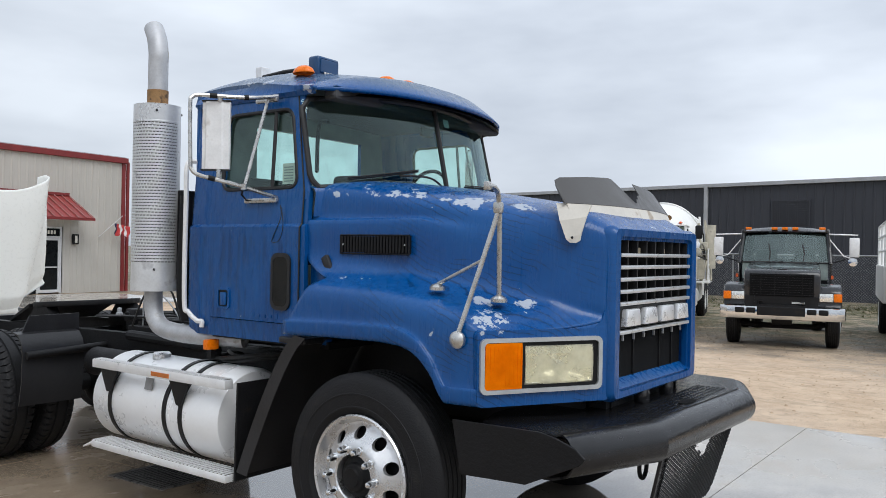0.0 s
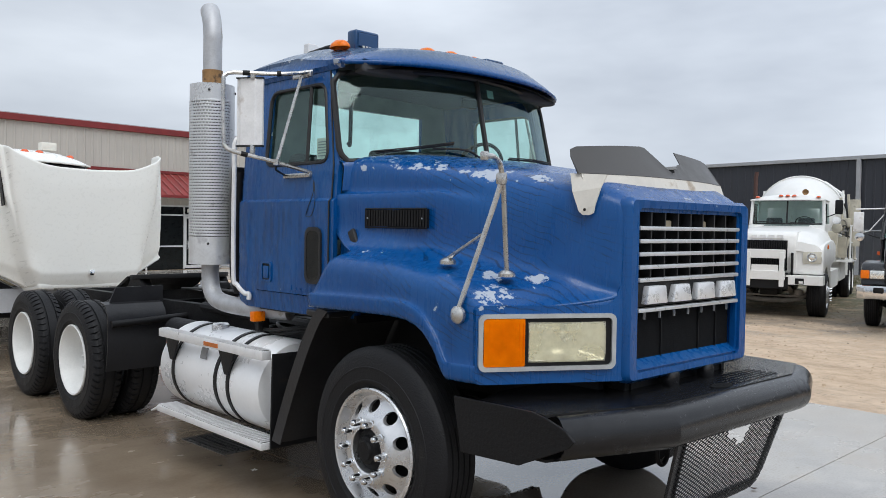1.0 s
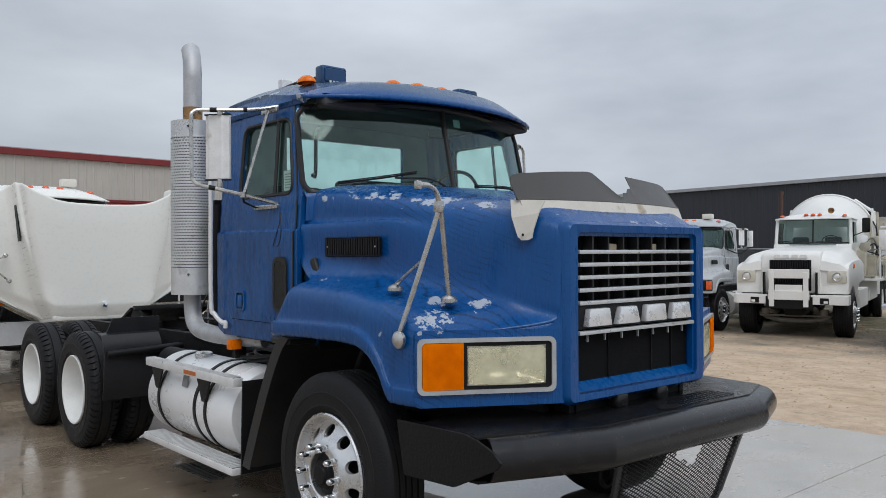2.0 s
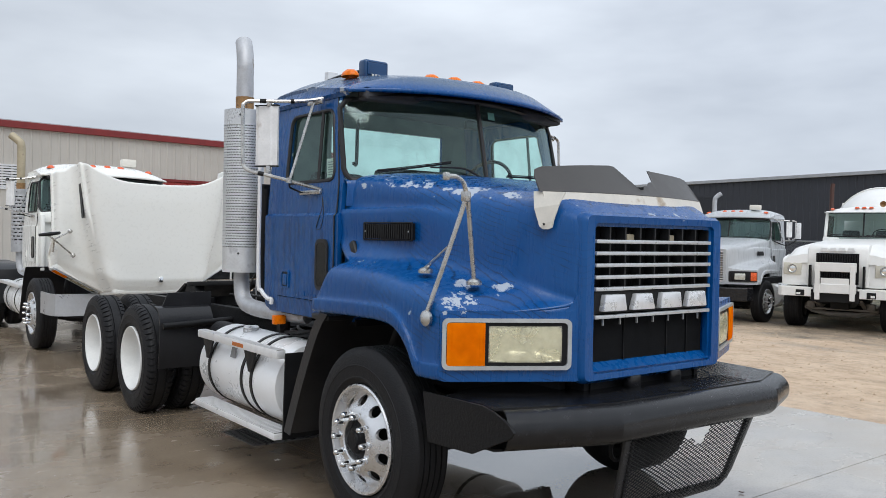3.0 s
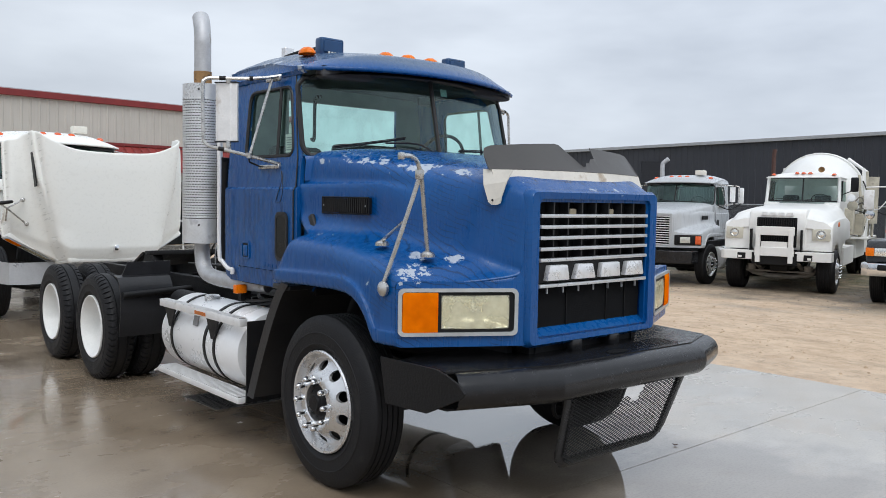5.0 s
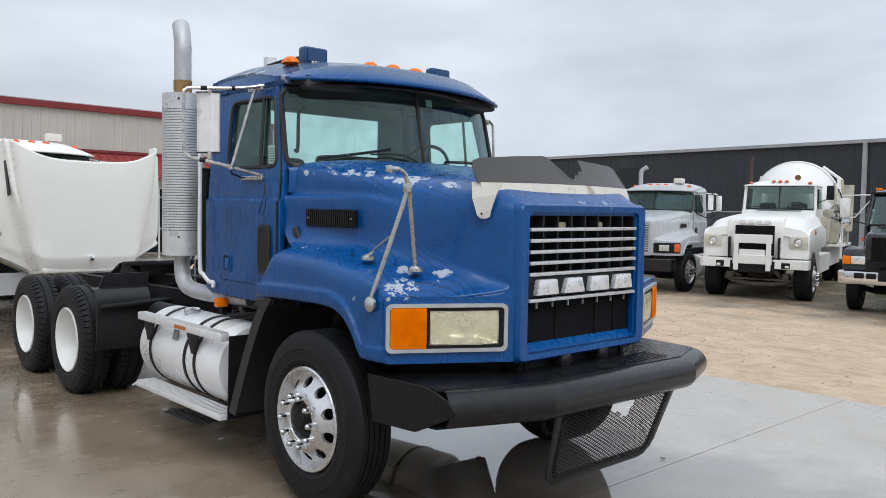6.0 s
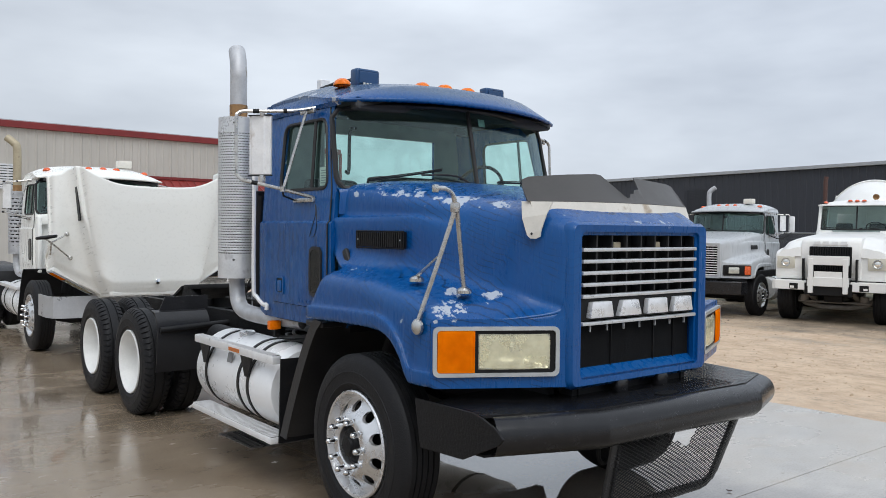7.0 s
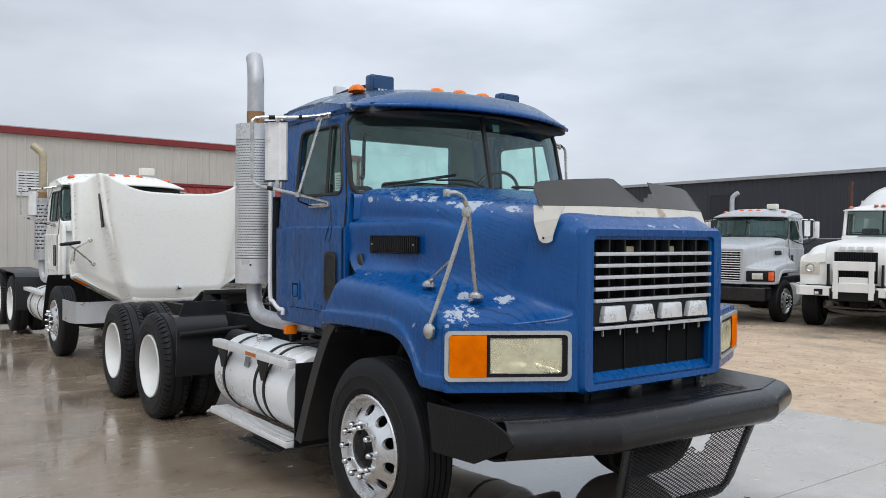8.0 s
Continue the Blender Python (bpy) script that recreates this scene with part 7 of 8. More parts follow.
def mixer(m):
    t = thing("mixer_truck", m, "white concrete mixer truck with round drum, parked on gravel", "truck")
    chassis(t, 9.4, (6.6, 7.95))
    for s in (-1, 1):
        w = wheel(t, s * 1.19, 0.0, s, "steer", ALU)
        w.matrix_basis = w.matrix_basis @ Matrix.Diagonal((1.5, 1.0, 1.0, 1.0))
        for c in w.children:
            if c.name.startswith("lug_nut"):
                c.matrix_basis = c.matrix_basis @ Matrix.Diagonal((0.5, 1.0, 1.0, 1.0))
        for y in (6.6, 7.95):
            wheel(t, s * 1.21, y, s, "dual", WHEEL_WHITE)
        arch = [(0.60 * math.cos(a), 0.52 + 0.60 * math.sin(a)) for a in np.linspace(radians(16), radians(130), 12)]
        o = [(-0.72, 0.98), (-0.74, 1.10), (-0.74, 1.52), (-0.66, 1.60), (-0.3, 1.66), (0.9, 1.72), (1.6, 1.72), (2.15, 1.62), (2.25, 1.2), (1.3, 1.15), (0.98, 1.05), (0.62, 0.86)] + [(y, z) for y, z in arch if z > 0.86] + [(-0.50, 0.98)]
        part("wing", prism(o, "x", s * 0.50, s * 1.16, 0.03), MIXER_WHITE, t, "boxy white front wing", smooth=True)
        lp = part("lamp_pocket", boxed(*sorted((s * 0.74, s * 1.12)), -0.775, -0.735, 1.22, 1.49, 0.02), CREAM, t, "cream square lamp panel", smooth=True)
        part("headlamp", lathed([(0.005, 0.0), (0.05, 0.006), (0.078, 0.022), (0.082, 0.035)], pose(s * 0.93, -0.80, 1.355) @ Matrix.Rotation(radians(90), 4, "Z"), 24), REFLECTOR, lp, "round clear headlamp", True)
        part("headlamp_rim", lathed([(0.082, 0.0), (0.098, 0.0), (0.098, 0.03), (0.082, 0.03)], pose(s * 0.93, -0.80, 1.355) @ Matrix.Rotation(radians(90), 4, "Z"), 24, True), CHROME, lp, smooth=True)
        part("side_marker", lathed([(0.005, -0.03), (0.05, -0.02), (0.06, 0.0)], pose(s * 1.16, 0.10, 1.58) @ (X_OUT if s > 0 else Matrix()), 16), AMBER, t, smooth=True)
        part("tow_slot", boxed(*sorted((s * 0.62, s * 0.80)), -0.99, -0.975, 0.77, 0.90, 0.01), FRAME, t)
        part("tow_hook", boxed(*sorted((s * 0.70, s * 0.78)), -1.0, -0.985, 0.79, 0.84), MIXER_WHITE, t)
        part("step_box", boxed(*sorted((s * 0.75, s * 1.15)), 1.35, 3.2, 0.55, 1.0, 0.02), MIXER_WHITE, t, "white step box under the cab")
        part("side_tank", boxed(*sorted((s * 0.62, s * 1.16)), 3.6, 5.6, 0.62, 1.22, 0.03), MIXER_WHITE, t, "white side tank")
        part("mud_fender", thicken(gridded([[(s * 1.2, y, z), (s * 0.6, y, z)] for y, z in ((5.8, 0.7), (5.83, 1.05), (6.0, 1.12), (8.4, 1.12), (8.7, 0.9))]), 0.012), MIXER_WHITE, t)
    part("axle_beam", tubed([(-0.80, -0.10, 0.52), (-0.62, -0.10, 0.40), (-0.3, -0.10, 0.34), (0.3, -0.10, 0.34), (0.62, -0.10, 0.40), (0.80, -0.10, 0.52)], 0.055, 8), DUSTY_STEEL, t, "dusty drop-centre front axle", smooth=True)
    part("tie_rod", tubed([(-0.75, -0.28, 0.46), (0.75, -0.28, 0.46)], 0.025, 8), DUSTY_STEEL, t)
    for s in (-1, 1):
        part("leaf_spring", prism([(-0.72, 0.66), (0.0, 0.46), (0.72, 0.66), (0.72, 0.70), (0.0, 0.54), (-0.72, 0.70)], "x", s * 0.46 - 0.045, s * 0.46 + 0.045), DUSTY_STEEL, t)
        part("air_canister", lathed([(0.02, 0.0), (0.09, 0.01), (0.09, 0.13), (0.02, 0.14)], pose(s * 0.62, -0.30, 0.62) @ Matrix.Rotation(radians(90), 4, "Y"), 16), DUSTY_STEEL, t, smooth=True)
    hood = prism([(-0.78, 0.98), (-0.80, 1.60), (-0.74, 1.86), (-0.60, 1.92), (0.8, 1.98), (2.28, 2.06), (2.28, 0.98)], "x", -0.62, 0.62, 0.06)
    hd = part("hood", hood, MIXER_WHITE, t, "tall white hood", smooth=True)
    for s in (-1, 1):
        rows = []
        for y, zt, zw in ((-0.775, 1.50, 1.40), (-0.74, 1.70, 1.54), (-0.4, 1.90, 1.64), (0.4, 1.955, 1.69), (1.2, 1.99, 1.72), (2.0, 2.03, 1.70), (2.28, 2.04, 1.66)):
            rows.append([(s * x, y, z) for x, z in ((0.52, zt), (0.72, zt - 0.01), (0.86, zt - 0.05), (0.96, 0.62 * zt + 0.38 * zw), (1.05, zw + 0.05), (1.12, zw - 0.02), (1.14, zw - 0.10))])
        part("hood_shoulder", thicken(gridded(rows), 0.01), MIXER_WHITE, hd, "rounded hood shoulder", smooth=True)
    part("grille_opening", boxed(-0.43, 0.43, -0.815, -0.79, 1.05, 1.72, 0.01), RADIATOR, hd)
    for i in range(17):
        x = -0.40 + i * 0.05
        part("grille_bar", boxed(x - 0.011, x + 0.011, -0.835, -0.812, 1.07, 1.70, 0.004), FRAME, hd)
    for cx in (-0.27, -0.09, 0.09, 0.27):
        part("badge_block", prism([(cx - 0.075, 1.765), (cx + 0.075, 1.765), (cx + 0.06, 1.835), (cx - 0.06, 1.835)], "y", -0.80, -0.765), STEP_ALU, hd)
    bp = part("bumper", prism([(-1.18, -0.55), (-1.18, -0.93), (-1.10, -0.98), (1.10, -0.98), (1.18, -0.93), (1.18, -0.55)], "z", 0.755, 0.96, 0.01), MIXER_WHITE, t, "flat white steel bumper")
    for s in (-1, 1):
        part("push_bar", boxed(*sorted((s * 0.30, s * 0.40)), -1.06, -0.98, 0.70, 1.46, 0.01), MIXER_WHITE, bp)
    for z in (1.32, 0.85):
        part("push_bar", boxed(-0.42, 0.42, -1.05, -0.985, z, z + 0.20, 0.01), MIXER_WHITE, bp)
    part("plate_holder", boxed(-0.28, 0.28, -1.03, -1.0, 1.02, 1.18), MIXER_WHITE, bp)
    # cab
    before = set(t.children)
    for s in (-1, 1):
        bm = gridded([[(s * (1.0 - 0.06 * max(0.0, z - 2.0)), y, z) for y in (1.05, 1.15, 1.45, 2.15, 2.25)] for z in (1.0, 1.95, 2.02, 2.62, 2.72)], lambda i, j: i == 2 and j in (1, 2))
        part("cab_side", thicken(bm, 0.03), MIXER_WHITE, t)
        g = part("side_window", gridded([[(s * (0.985 - 0.06 * max(0.0, z - 2.0)), y, z) for y in (1.13, 2.17)] for z in (2.0, 2.64)]), FAR_GLASS, t)
        g.visible_shadow = False
        part("window_bar", boxed(*sorted((s * 0.96, s * 0.99)), 1.42, 1.46, 2.02, 2.62), SEAL, t)
        part("windscreen_pillar", tubed([(s * 0.965, 1.05, 1.98), (s * 0.93, 1.14, 2.74)], 0.045, 8), MIXER_WHITE, t, smooth=True)
        part("cab_shoulder", boxed(*sorted((s * 0.60, s * 1.0)), 0.9, 1.1, 1.0, 1.98, 0.03), MIXER_WHITE, t, smooth=True)
    part("cab_back", boxed(-0.95, 0.95, 2.22, 2.27, 1.0, 2.02), MIXER_WHITE, t)
    part("cab_back", boxed(-0.95, 0.95, 2.22, 2.27, 2.5, 2.72), MIXER_WHITE, t)
    for a, b in ((-0.95, -0.72), (-0.05, 0.05), (0.72, 0.95)):
        part("cab_back", boxed(a, b, 2.22, 2.27, 2.02, 2.5), MIXER_WHITE, t)
    part("cab_floor", boxed(-0.98, 0.98, 1.05, 2.25, 0.98, 1.02), FRAME, t)
    part("dashboard", boxed(-0.92, 0.92, 1.08, 1.35, 1.5, 2.0, 0.04), INTERIOR, t, smooth=True)
    ring = [(0.42 + 0.24 * math.cos(a), 1.42 - 0.10 * math.sin(a), 2.06 + 0.17 * math.sin(a)) for a in np.linspace(0, 2 * math.pi, 27)]
    part("steering_wheel", tubed(ring, 0.014, 6, cap=False), PLASTIC, t, smooth=True)
    for sx in (-0.45, 0.42):
        part("seat", boxed(sx - 0.22, sx + 0.22, 1.75, 1.95, 1.3, 2.2, 0.06), SEAT, t, smooth=True)
    rows = [[(x, y, 2.72 + 0.15 * (1 - abs(x / 0.98) ** 3) * min(1.0, max(0.0, (y - 0.98) * 5), max(0.0, (2.34 - y) * 5))) for x in np.linspace(-0.98, 0.98, 21)] for y in np.linspace(0.98, 2.34, 15)]
    rf = gridded(rows)
    part("cab_roof", thicken(rf, 0.03), MIXER_WHITE, t, smooth=True)
    ws = lambda x, z: (x, 1.06 + 0.12 * (z - 1.98) + 0.06 * abs(x), z)
    g = part("windscreen", gridded([[ws(x, z) for x in np.linspace(-0.92, 0.92, 9)] for z in (2.02, 2.70)]), FAR_GLASS, t, "split flat windscreen")
    g.visible_shadow = False
    sl = bmesh.new()
    for a, b in (((-0.92, 2.02), (0.92, 2.02)), ((-0.92, 2.70), (0.92, 2.70)), ((-0.92, 2.02), (-0.92, 2.70)), ((0.92, 2.02), (0.92, 2.70)), ((0, 2.02), (0, 2.70))):
        n = 8
        tube(sl, [ws(a[0] + (b[0] - a[0]) * i / n, a[1] + (b[1] - a[1]) * i / n) for i in range(n + 1)], 0.022, 6)
    part("windscreen_seal", sl, SEAL, t, smooth=True)
    for x in (-0.35, 0.0, 0.35, -0.8, 0.8):
        roof_lamp(t, x * 0.5 if abs(x) < 0.5 else x, 1.12, 2.84 if abs(x) < 0.5 else 2.80, RED_LENS, 1.3)
    part("air_horn", lathed([(0.02, 0.25), (0.03, 0.05), (0.085, 0.0), (0.075, 0.012), (0.02, 0.06)], pose(0.45, 1.2, 2.95) @ Matrix.Rotation(radians(90), 4, "Z"), 20), RUST, t, "rusty roof horn", True)
    part("wiper", tubed([(-0.1, 1.07, 2.0), (-0.55, 1.09, 2.08), (-0.85, 1.12, 2.06)], 0.012, 6), SEAL, t)
    part("wiper", tubed([(0.7, 1.09, 2.0), (0.35, 1.07, 2.07), (0.08, 1.05, 2.05)], 0.012, 6), SEAL, t)
    for s in (1,):
        part("mirror_head", boxed(*sorted((s * 1.22, s * 1.42)), 1.12, 1.22, 2.30, 2.72, 0.04), PLASTIC, t, "black mirror", smooth=True)
        part("mirror_arm", tubed([(s * 0.98, 1.12, 2.2), (s * 1.25, 1.15, 2.32)], 0.014, 6), FRAME, t)
        part("round_mirror", lathed([(0.005, -0.03), (0.09, -0.02), (0.11, 0.0), (0.11, 0.02), (0.01, 0.025)], pose(s * 1.26, 1.12, 2.12) @ Matrix.Rotation(radians(90), 4, "Z"), 20), MIRROR_BACK, t, smooth=True)
    part("exhaust_stack", tubed([(-1.08, 2.3, 0.9), (-1.08, 2.3, 3.50), (-1.06, 2.32, 3.64)], 0.062, 14), DARK_RUST, t, "rust-brown exhaust stack", True)
    for ob in set(t.children) - before:
        ob.matrix_basis = pose(0, 1.235, 0.362) @ Matrix.Diagonal((0.905, 1.0, 0.871, 1.0))
    part("cab_skirt", boxed(-0.92, 0.92, 2.32, 3.45, 0.95, 1.32, 0.02), MIXER_WHITE, t, "white cab sill")
    # drum on its cradle
    prof = [(0.10, 0.0), (0.52, 0.05), (0.86, 0.28), (1.06, 0.75), (1.14, 1.3), (1.15, 1.8), (1.02, 2.6), (0.86, 3.5), (0.66, 4.4), (0.55, 4.7), (0.5, 4.7)]
    dm = pose(0, 3.55, 2.10) @ Matrix.Rotation(radians(9), 4, "X") @ Matrix.Rotation(radians(90), 4, "Z")
    dr = lathed([(r, a) for r, a in prof], dm, 56)
    bmesh.ops.recalc_face_normals(dr, faces=dr.faces)
    part("drum", dr, MIXER_WHITE, t, "round white mixing drum", True)
    part("drum_band", lathed([(1.145, 1.40), (1.18, 1.40), (1.18, 1.55), (1.145, 1.55)], dm, 48, True), MIXER_WHITE, t, smooth=True)
    part("drum_cradle", boxed(-0.6, 0.6, 3.6, 3.85, 1.0, 1.75), MIXER_WHITE, t)
    for s in (-1, 1):
        part("rear_frame", tubed([(s * 0.9, 7.9, 1.0), (s * 0.85, 8.2, 3.1), (s * 0.3, 8.5, 3.5)], 0.06, 8), MIXER_WHITE, t)
        part("ladder_rail", tubed([(s * 1.12, 5.3, 1.1), (s * 1.05, 5.5, 3.1)], 0.035, 6), MIXER_WHITE, t)
    for i in range(5):
        part("ladder_rung", tubed([(1.12, 5.3, 1.3 + 0.33 * i), (1.10, 5.75, 1.3 + 0.33 * i)], 0.022, 6), MIXER_WHITE, t)
    part("water_tank", lathed([(0.02, 0), (0.24, 0.03), (0.24, 1.2), (0.02, 1.23)], pose(1.0, 4.3, 1.62) @ Matrix.Rotation(radians(90), 4, "Z"), 24), MIXER_WHITE, t, smooth=True)
    # folded chute, control stand and hydraulics beside the drum
    BEIGE = mat("cement_dusted_steel", (0.50, 0.46, 0.37), 0.7, vary=0.25, scale=5.0, bump=0.2, stain=(0.34, 0.31, 0.26))
    part("control_stand", boxed(1.05, 1.30, 3.55, 3.85, 1.25, 1.80, 0.02), BEIGE, t, "dusty beige control stand")
    part("hydraulic_tank", boxed(0.80, 1.12, 3.10, 3.45, 1.25, 1.95, 0.04), BEIGE, t, "dusty beige hydraulic tank", smooth=True)
    for x0, x1, y0, y1, z1 in ((1.18, 1.10, 4.0, 4.1, 2.85), (1.34, 1.26, 4.3, 4.4, 2.95), (1.46, 1.30, 4.2, 4.9, 2.45), (1.22, 1.40, 3.7, 4.3, 2.35)):
        part("chute_strut", tubed([(x0, y0, 1.2), ((x0 + x1) / 2 + 0.05, (y0 + y1) / 2, 1.9), (x1, y1, z1)], 0.035, 8), BEIGE, t, smooth=True)
    part("folded_chute", thicken(gridded([[(1.42 + 0.16 * math.cos(a), 4.15 + 0.14 * math.sin(a) + 0.1 * f, 1.55 + 1.25 * f) for a in np.linspace(-2.2, 1.0, 9)] for f in (0, 0.5, 1)]), 0.01), BEIGE, t, "folded half-round chute", smooth=True)
    part("lever_box", boxed(1.18, 1.36, 3.9, 4.1, 2.05, 2.30, 0.03), BEIGE, t, smooth=True)
    part("round_mirror", lathed([(0.005, -0.03), (0.11, -0.02), (0.125, 0.0), (0.125, 0.02), (0.01, 0.025)], pose(1.14, 2.62, 2.02) @ Matrix.Rotation(radians(90), 4, "Z"), 20), BEIGE, t, "dull round spot mirror", True)
    part("platform", boxed(0.70, 1.45, 3.4, 5.4, 1.14, 1.20, 0.01), MIXER_WHITE, t, "white side platform")
    for (x0, y0, z0), (x1, y1, z1) in (((1.40, 3.5, 1.2), (1.40, 3.5, 2.1)), ((1.40, 4.6, 1.2), (1.40, 4.6, 2.1)), ((1.40, 3.5, 2.1), (1.40, 4.6, 2.1)), ((1.40, 3.5, 1.65), (1.40, 4.6, 1.65))):
        part("hand_rail", tubed([(x0, y0, z0), (x1, y1, z1)], 0.022, 8), MIXER_WHITE, t, smooth=True)
    for k in range(4):
        part("hydraulic_hose", tubed([(0.95 + 0.06 * k, 3.4, 1.9), (1.2 + 0.05 * k, 3.6 + 0.1 * k, 2.25 - 0.15 * k), (1.28, 4.0, 1.95 - 0.1 * k), (1.1, 4.3 + 0.1 * k, 1.4)], 0.018, 6, 18), CABLE if k % 2 else DUSTY_STEEL, t, smooth=True)
    part("chute", prism([(8.2, 1.6), (9.1, 1.1), (9.15, 1.2), (8.25, 1.7)], "x", 0.45, 0.95), MIXER_WHITE, t)
    part("cable", tubed([(1.14, 4.7, 2.7), (1.2, 5.1, 2.4), (1.16, 5.4, 1.5), (1.1, 5.2, 1.1)], 0.02, 6, 16), CABLE, t)
    return t


mixer(pose(14.959, 5.204, -0.302, 0, 0, -74.2))


# ---- black medium-duty truck ----
def black_truck(m):
    t = thing("black_truck", m, "black medium-duty truck with chrome bumper on gravel", "truck")
    chassis(t, 6.5, (4.4,))
    for s in (-1, 1):
        wheel(t, s * 1.12, 0.0, s, "steer", GRAY, False)
        wheel(t, s * 1.19, 4.4, s, "dual", WHEEL_WHITE, False)
        arch = [(0.60 * math.cos(a), 0.50 + 0.60 * math.sin(a)) for a in np.linspace(radians(14), radians(140), 12)]
        o = [(-0.80, 0.86), (-0.86, 1.0), (-0.86, 1.20), (-0.72, 1.32), (-0.2, 1.36), (0.5, 1.30), (0.85, 1.05), (0.85, 0.80), (0.65, 0.70)] + [(y, z) for y, z in arch if z > 0.86]
        part("wing", prism(o, "x", s * 0.62, s * 1.14, 0.05), BLACK_PAINT, t, "rounded black front wing", smooth=True)
        part("headlamp", boxed(*sorted((s * 0.72, s * 0.98)), -0.885, -0.85, 1.01, 1.175, 0.015), REFLECTOR, t, "rectangular headlamp", smooth=True)
        part("turn_signal", boxed(*sorted((s * 0.985, s * 1.14)), -0.88, -0.80, 1.01, 1.175, 0.015), AMBER, t, "orange corner signal", smooth=True)
        # cab side with window
        bm = gridded([[(s * (0.98 - 0.09 * max(0.0, z - 1.75)), y, z) for y in (0.95, 1.1, 1.95, 2.1)] for z in (0.85, 1.72, 1.80, 2.42, 2.52)], lambda i, j: i == 2 and j == 1)
        part("cab_side", thicken(bm, 0.03), BLACK_PAINT, t)
        g = part("side_window", gridded([[(s * (0.965 - 0.09 * max(0.0, z - 1.75)), y, z) for y in (1.08, 1.97)] for z in (1.78, 2.44)]), FAR_GLASS, t)
        g.visible_shadow = False
        part("windscreen_pillar", tubed([(s * 0.955, 0.86, 1.76), (s * 0.885, 1.12, 2.54)], 0.045, 8), BLACK_PAINT, t, smooth=True)
        part("mirror_head", boxed(*sorted((s * 1.33, s * 1.53)), 0.98, 1.05, 1.93, 2.36, 0.015), MIRROR_BACK, t, "tall steel mirror", smooth=True)
        part("round_mirror", lathed([(0.005, -0.03), (0.09, -0.02), (0.10, 0.0), (0.10, 0.02), (0.01, 0.025)], pose(s * 1.40, 1.0, 1.82) @ Matrix.Rotation(radians(90), 4, "Z"), 20), CHROME, t, smooth=True)
        part("mirror_arm", tubed([(s * 0.90, 1.05, 2.44), (s * 1.50, 1.02, 2.42)], 0.018, 6), MIRROR_BACK, t)
        part("mirror_arm", tubed([(s * 0.90, 1.04, 2.36), (s * 1.22, 1.02, 1.95), (s * 1.40, 1.02, 1.90)], 0.015, 6), MIRROR_BACK, t)
        part("mirror_arm", tubed([(s * 0.96, 1.0, 1.78), (s * 1.25, 1.02, 1.88)], 0.015, 6), FRAME, t)
        part("door_handle", boxed(*sorted((s * 0.98, s * 1.0)), 1.8, 1.95, 1.5, 1.55), PLASTIC, t)
        part("side_marker", boxed(*sorted((s * 0.955, s * 1.01)), 0.55, 0.62, 1.44, 1.52, 0.01), RED_LENS, t)
    o = [(-0.86, 0.90), (-0.88, 1.55), (-0.80, 1.64), (0.0, 1.72), (0.92, 1.79), (0.92, 0.90)]
    hd = part("hood", prism(o, "x", -0.74, 0.74, 0.06), BLACK_PAINT, t, "sloping black hood", smooth=True)
    part("grille_opening", boxed(-0.62, 0.62, -0.90, -0.87, 1.10, 1.56, 0.01), RADIATOR, hd)
    for i in range(9):
        z = 1.13 + i * 0.05
        part("grille_bar", boxed(-0.60, 0.60, -0.915, -0.895, z - 0.006, z + 0.006), PLASTIC, hd)
    for x in (-0.40, -0.13, 0.13, 0.40):
        part("grille_post", boxed(x - 0.008, x + 0.008, -0.918, -0.898, 1.11, 1.55), PLASTIC, hd)
    part("nose_panel", boxed(-0.70, 0.70, -0.89, -0.80, 0.84, 1.10, 0.01), FRAME, hd)
    part("badge_block", boxed(0.20, 0.45, -0.90, -0.885, 0.95, 0.99), BEZEL, hd)
    part("hood_scoop", boxed(-0.10, 0.10, -0.70, -0.66, 1.645, 1.665), PLASTIC, hd)
    o = [(-1.22, -0.70), (-1.20, -0.95), (-1.05, -1.04), (1.05, -1.04), (1.20, -0.95), (1.22, -0.70)]
    bp = part("bumper", prism(o, "z", 0.62, 0.88, 0.02), CHROME, t, "chrome bumper with slots", smooth=True)
    part("bumper_centre", boxed(-0.46, 0.46, -1.055, -1.03, 0.70, 0.88, 0.01), FRAME, bp)
    for x in (-0.80, -0.58, 0.58, 0.80):
        part("bumper_slot", boxed(x - 0.09, x + 0.09, -1.052, -1.03, 0.74, 0.85, 0.02), FRAME, bp, smooth=True)
    rows = [[(x, y, 2.50 + 0.10 * (1 - abs(x / 0.95) ** 3) * min(1.0, max(0.0, (y - 1.02) * 6), max(0.0, (2.14 - y) * 6))) for x in np.linspace(-0.92, 0.92, 17)] for y in np.linspace(1.02, 2.14, 12)]
    part("cab_roof", thicken(gridded(rows), 0.03), BLACK_PAINT, t, smooth=True)
    part("cab_back", thicken(gridded([[(x, 2.1, z) for x in (-0.92, -0.72, 0.72, 0.92)] for z in (0.85, 1.85, 2.38, 2.52)], lambda i, j: i == 1 and j == 1), 0.04), BLACK_PAINT, t)
    part("cab_floor", boxed(-0.95, 0.95, 0.9, 2.1, 0.84, 0.88), FRAME, t)
    part("dashboard", boxed(-0.9, 0.9, 0.92, 1.15, 1.4, 1.80, 0.03), INTERIOR, t, smooth=True)
    for sx in (-0.42, 0.42):
        part("seat", boxed(sx - 0.24, sx + 0.24, 1.7, 1.9, 1.2, 2.1, 0.06), SEAT, t, smooth=True)
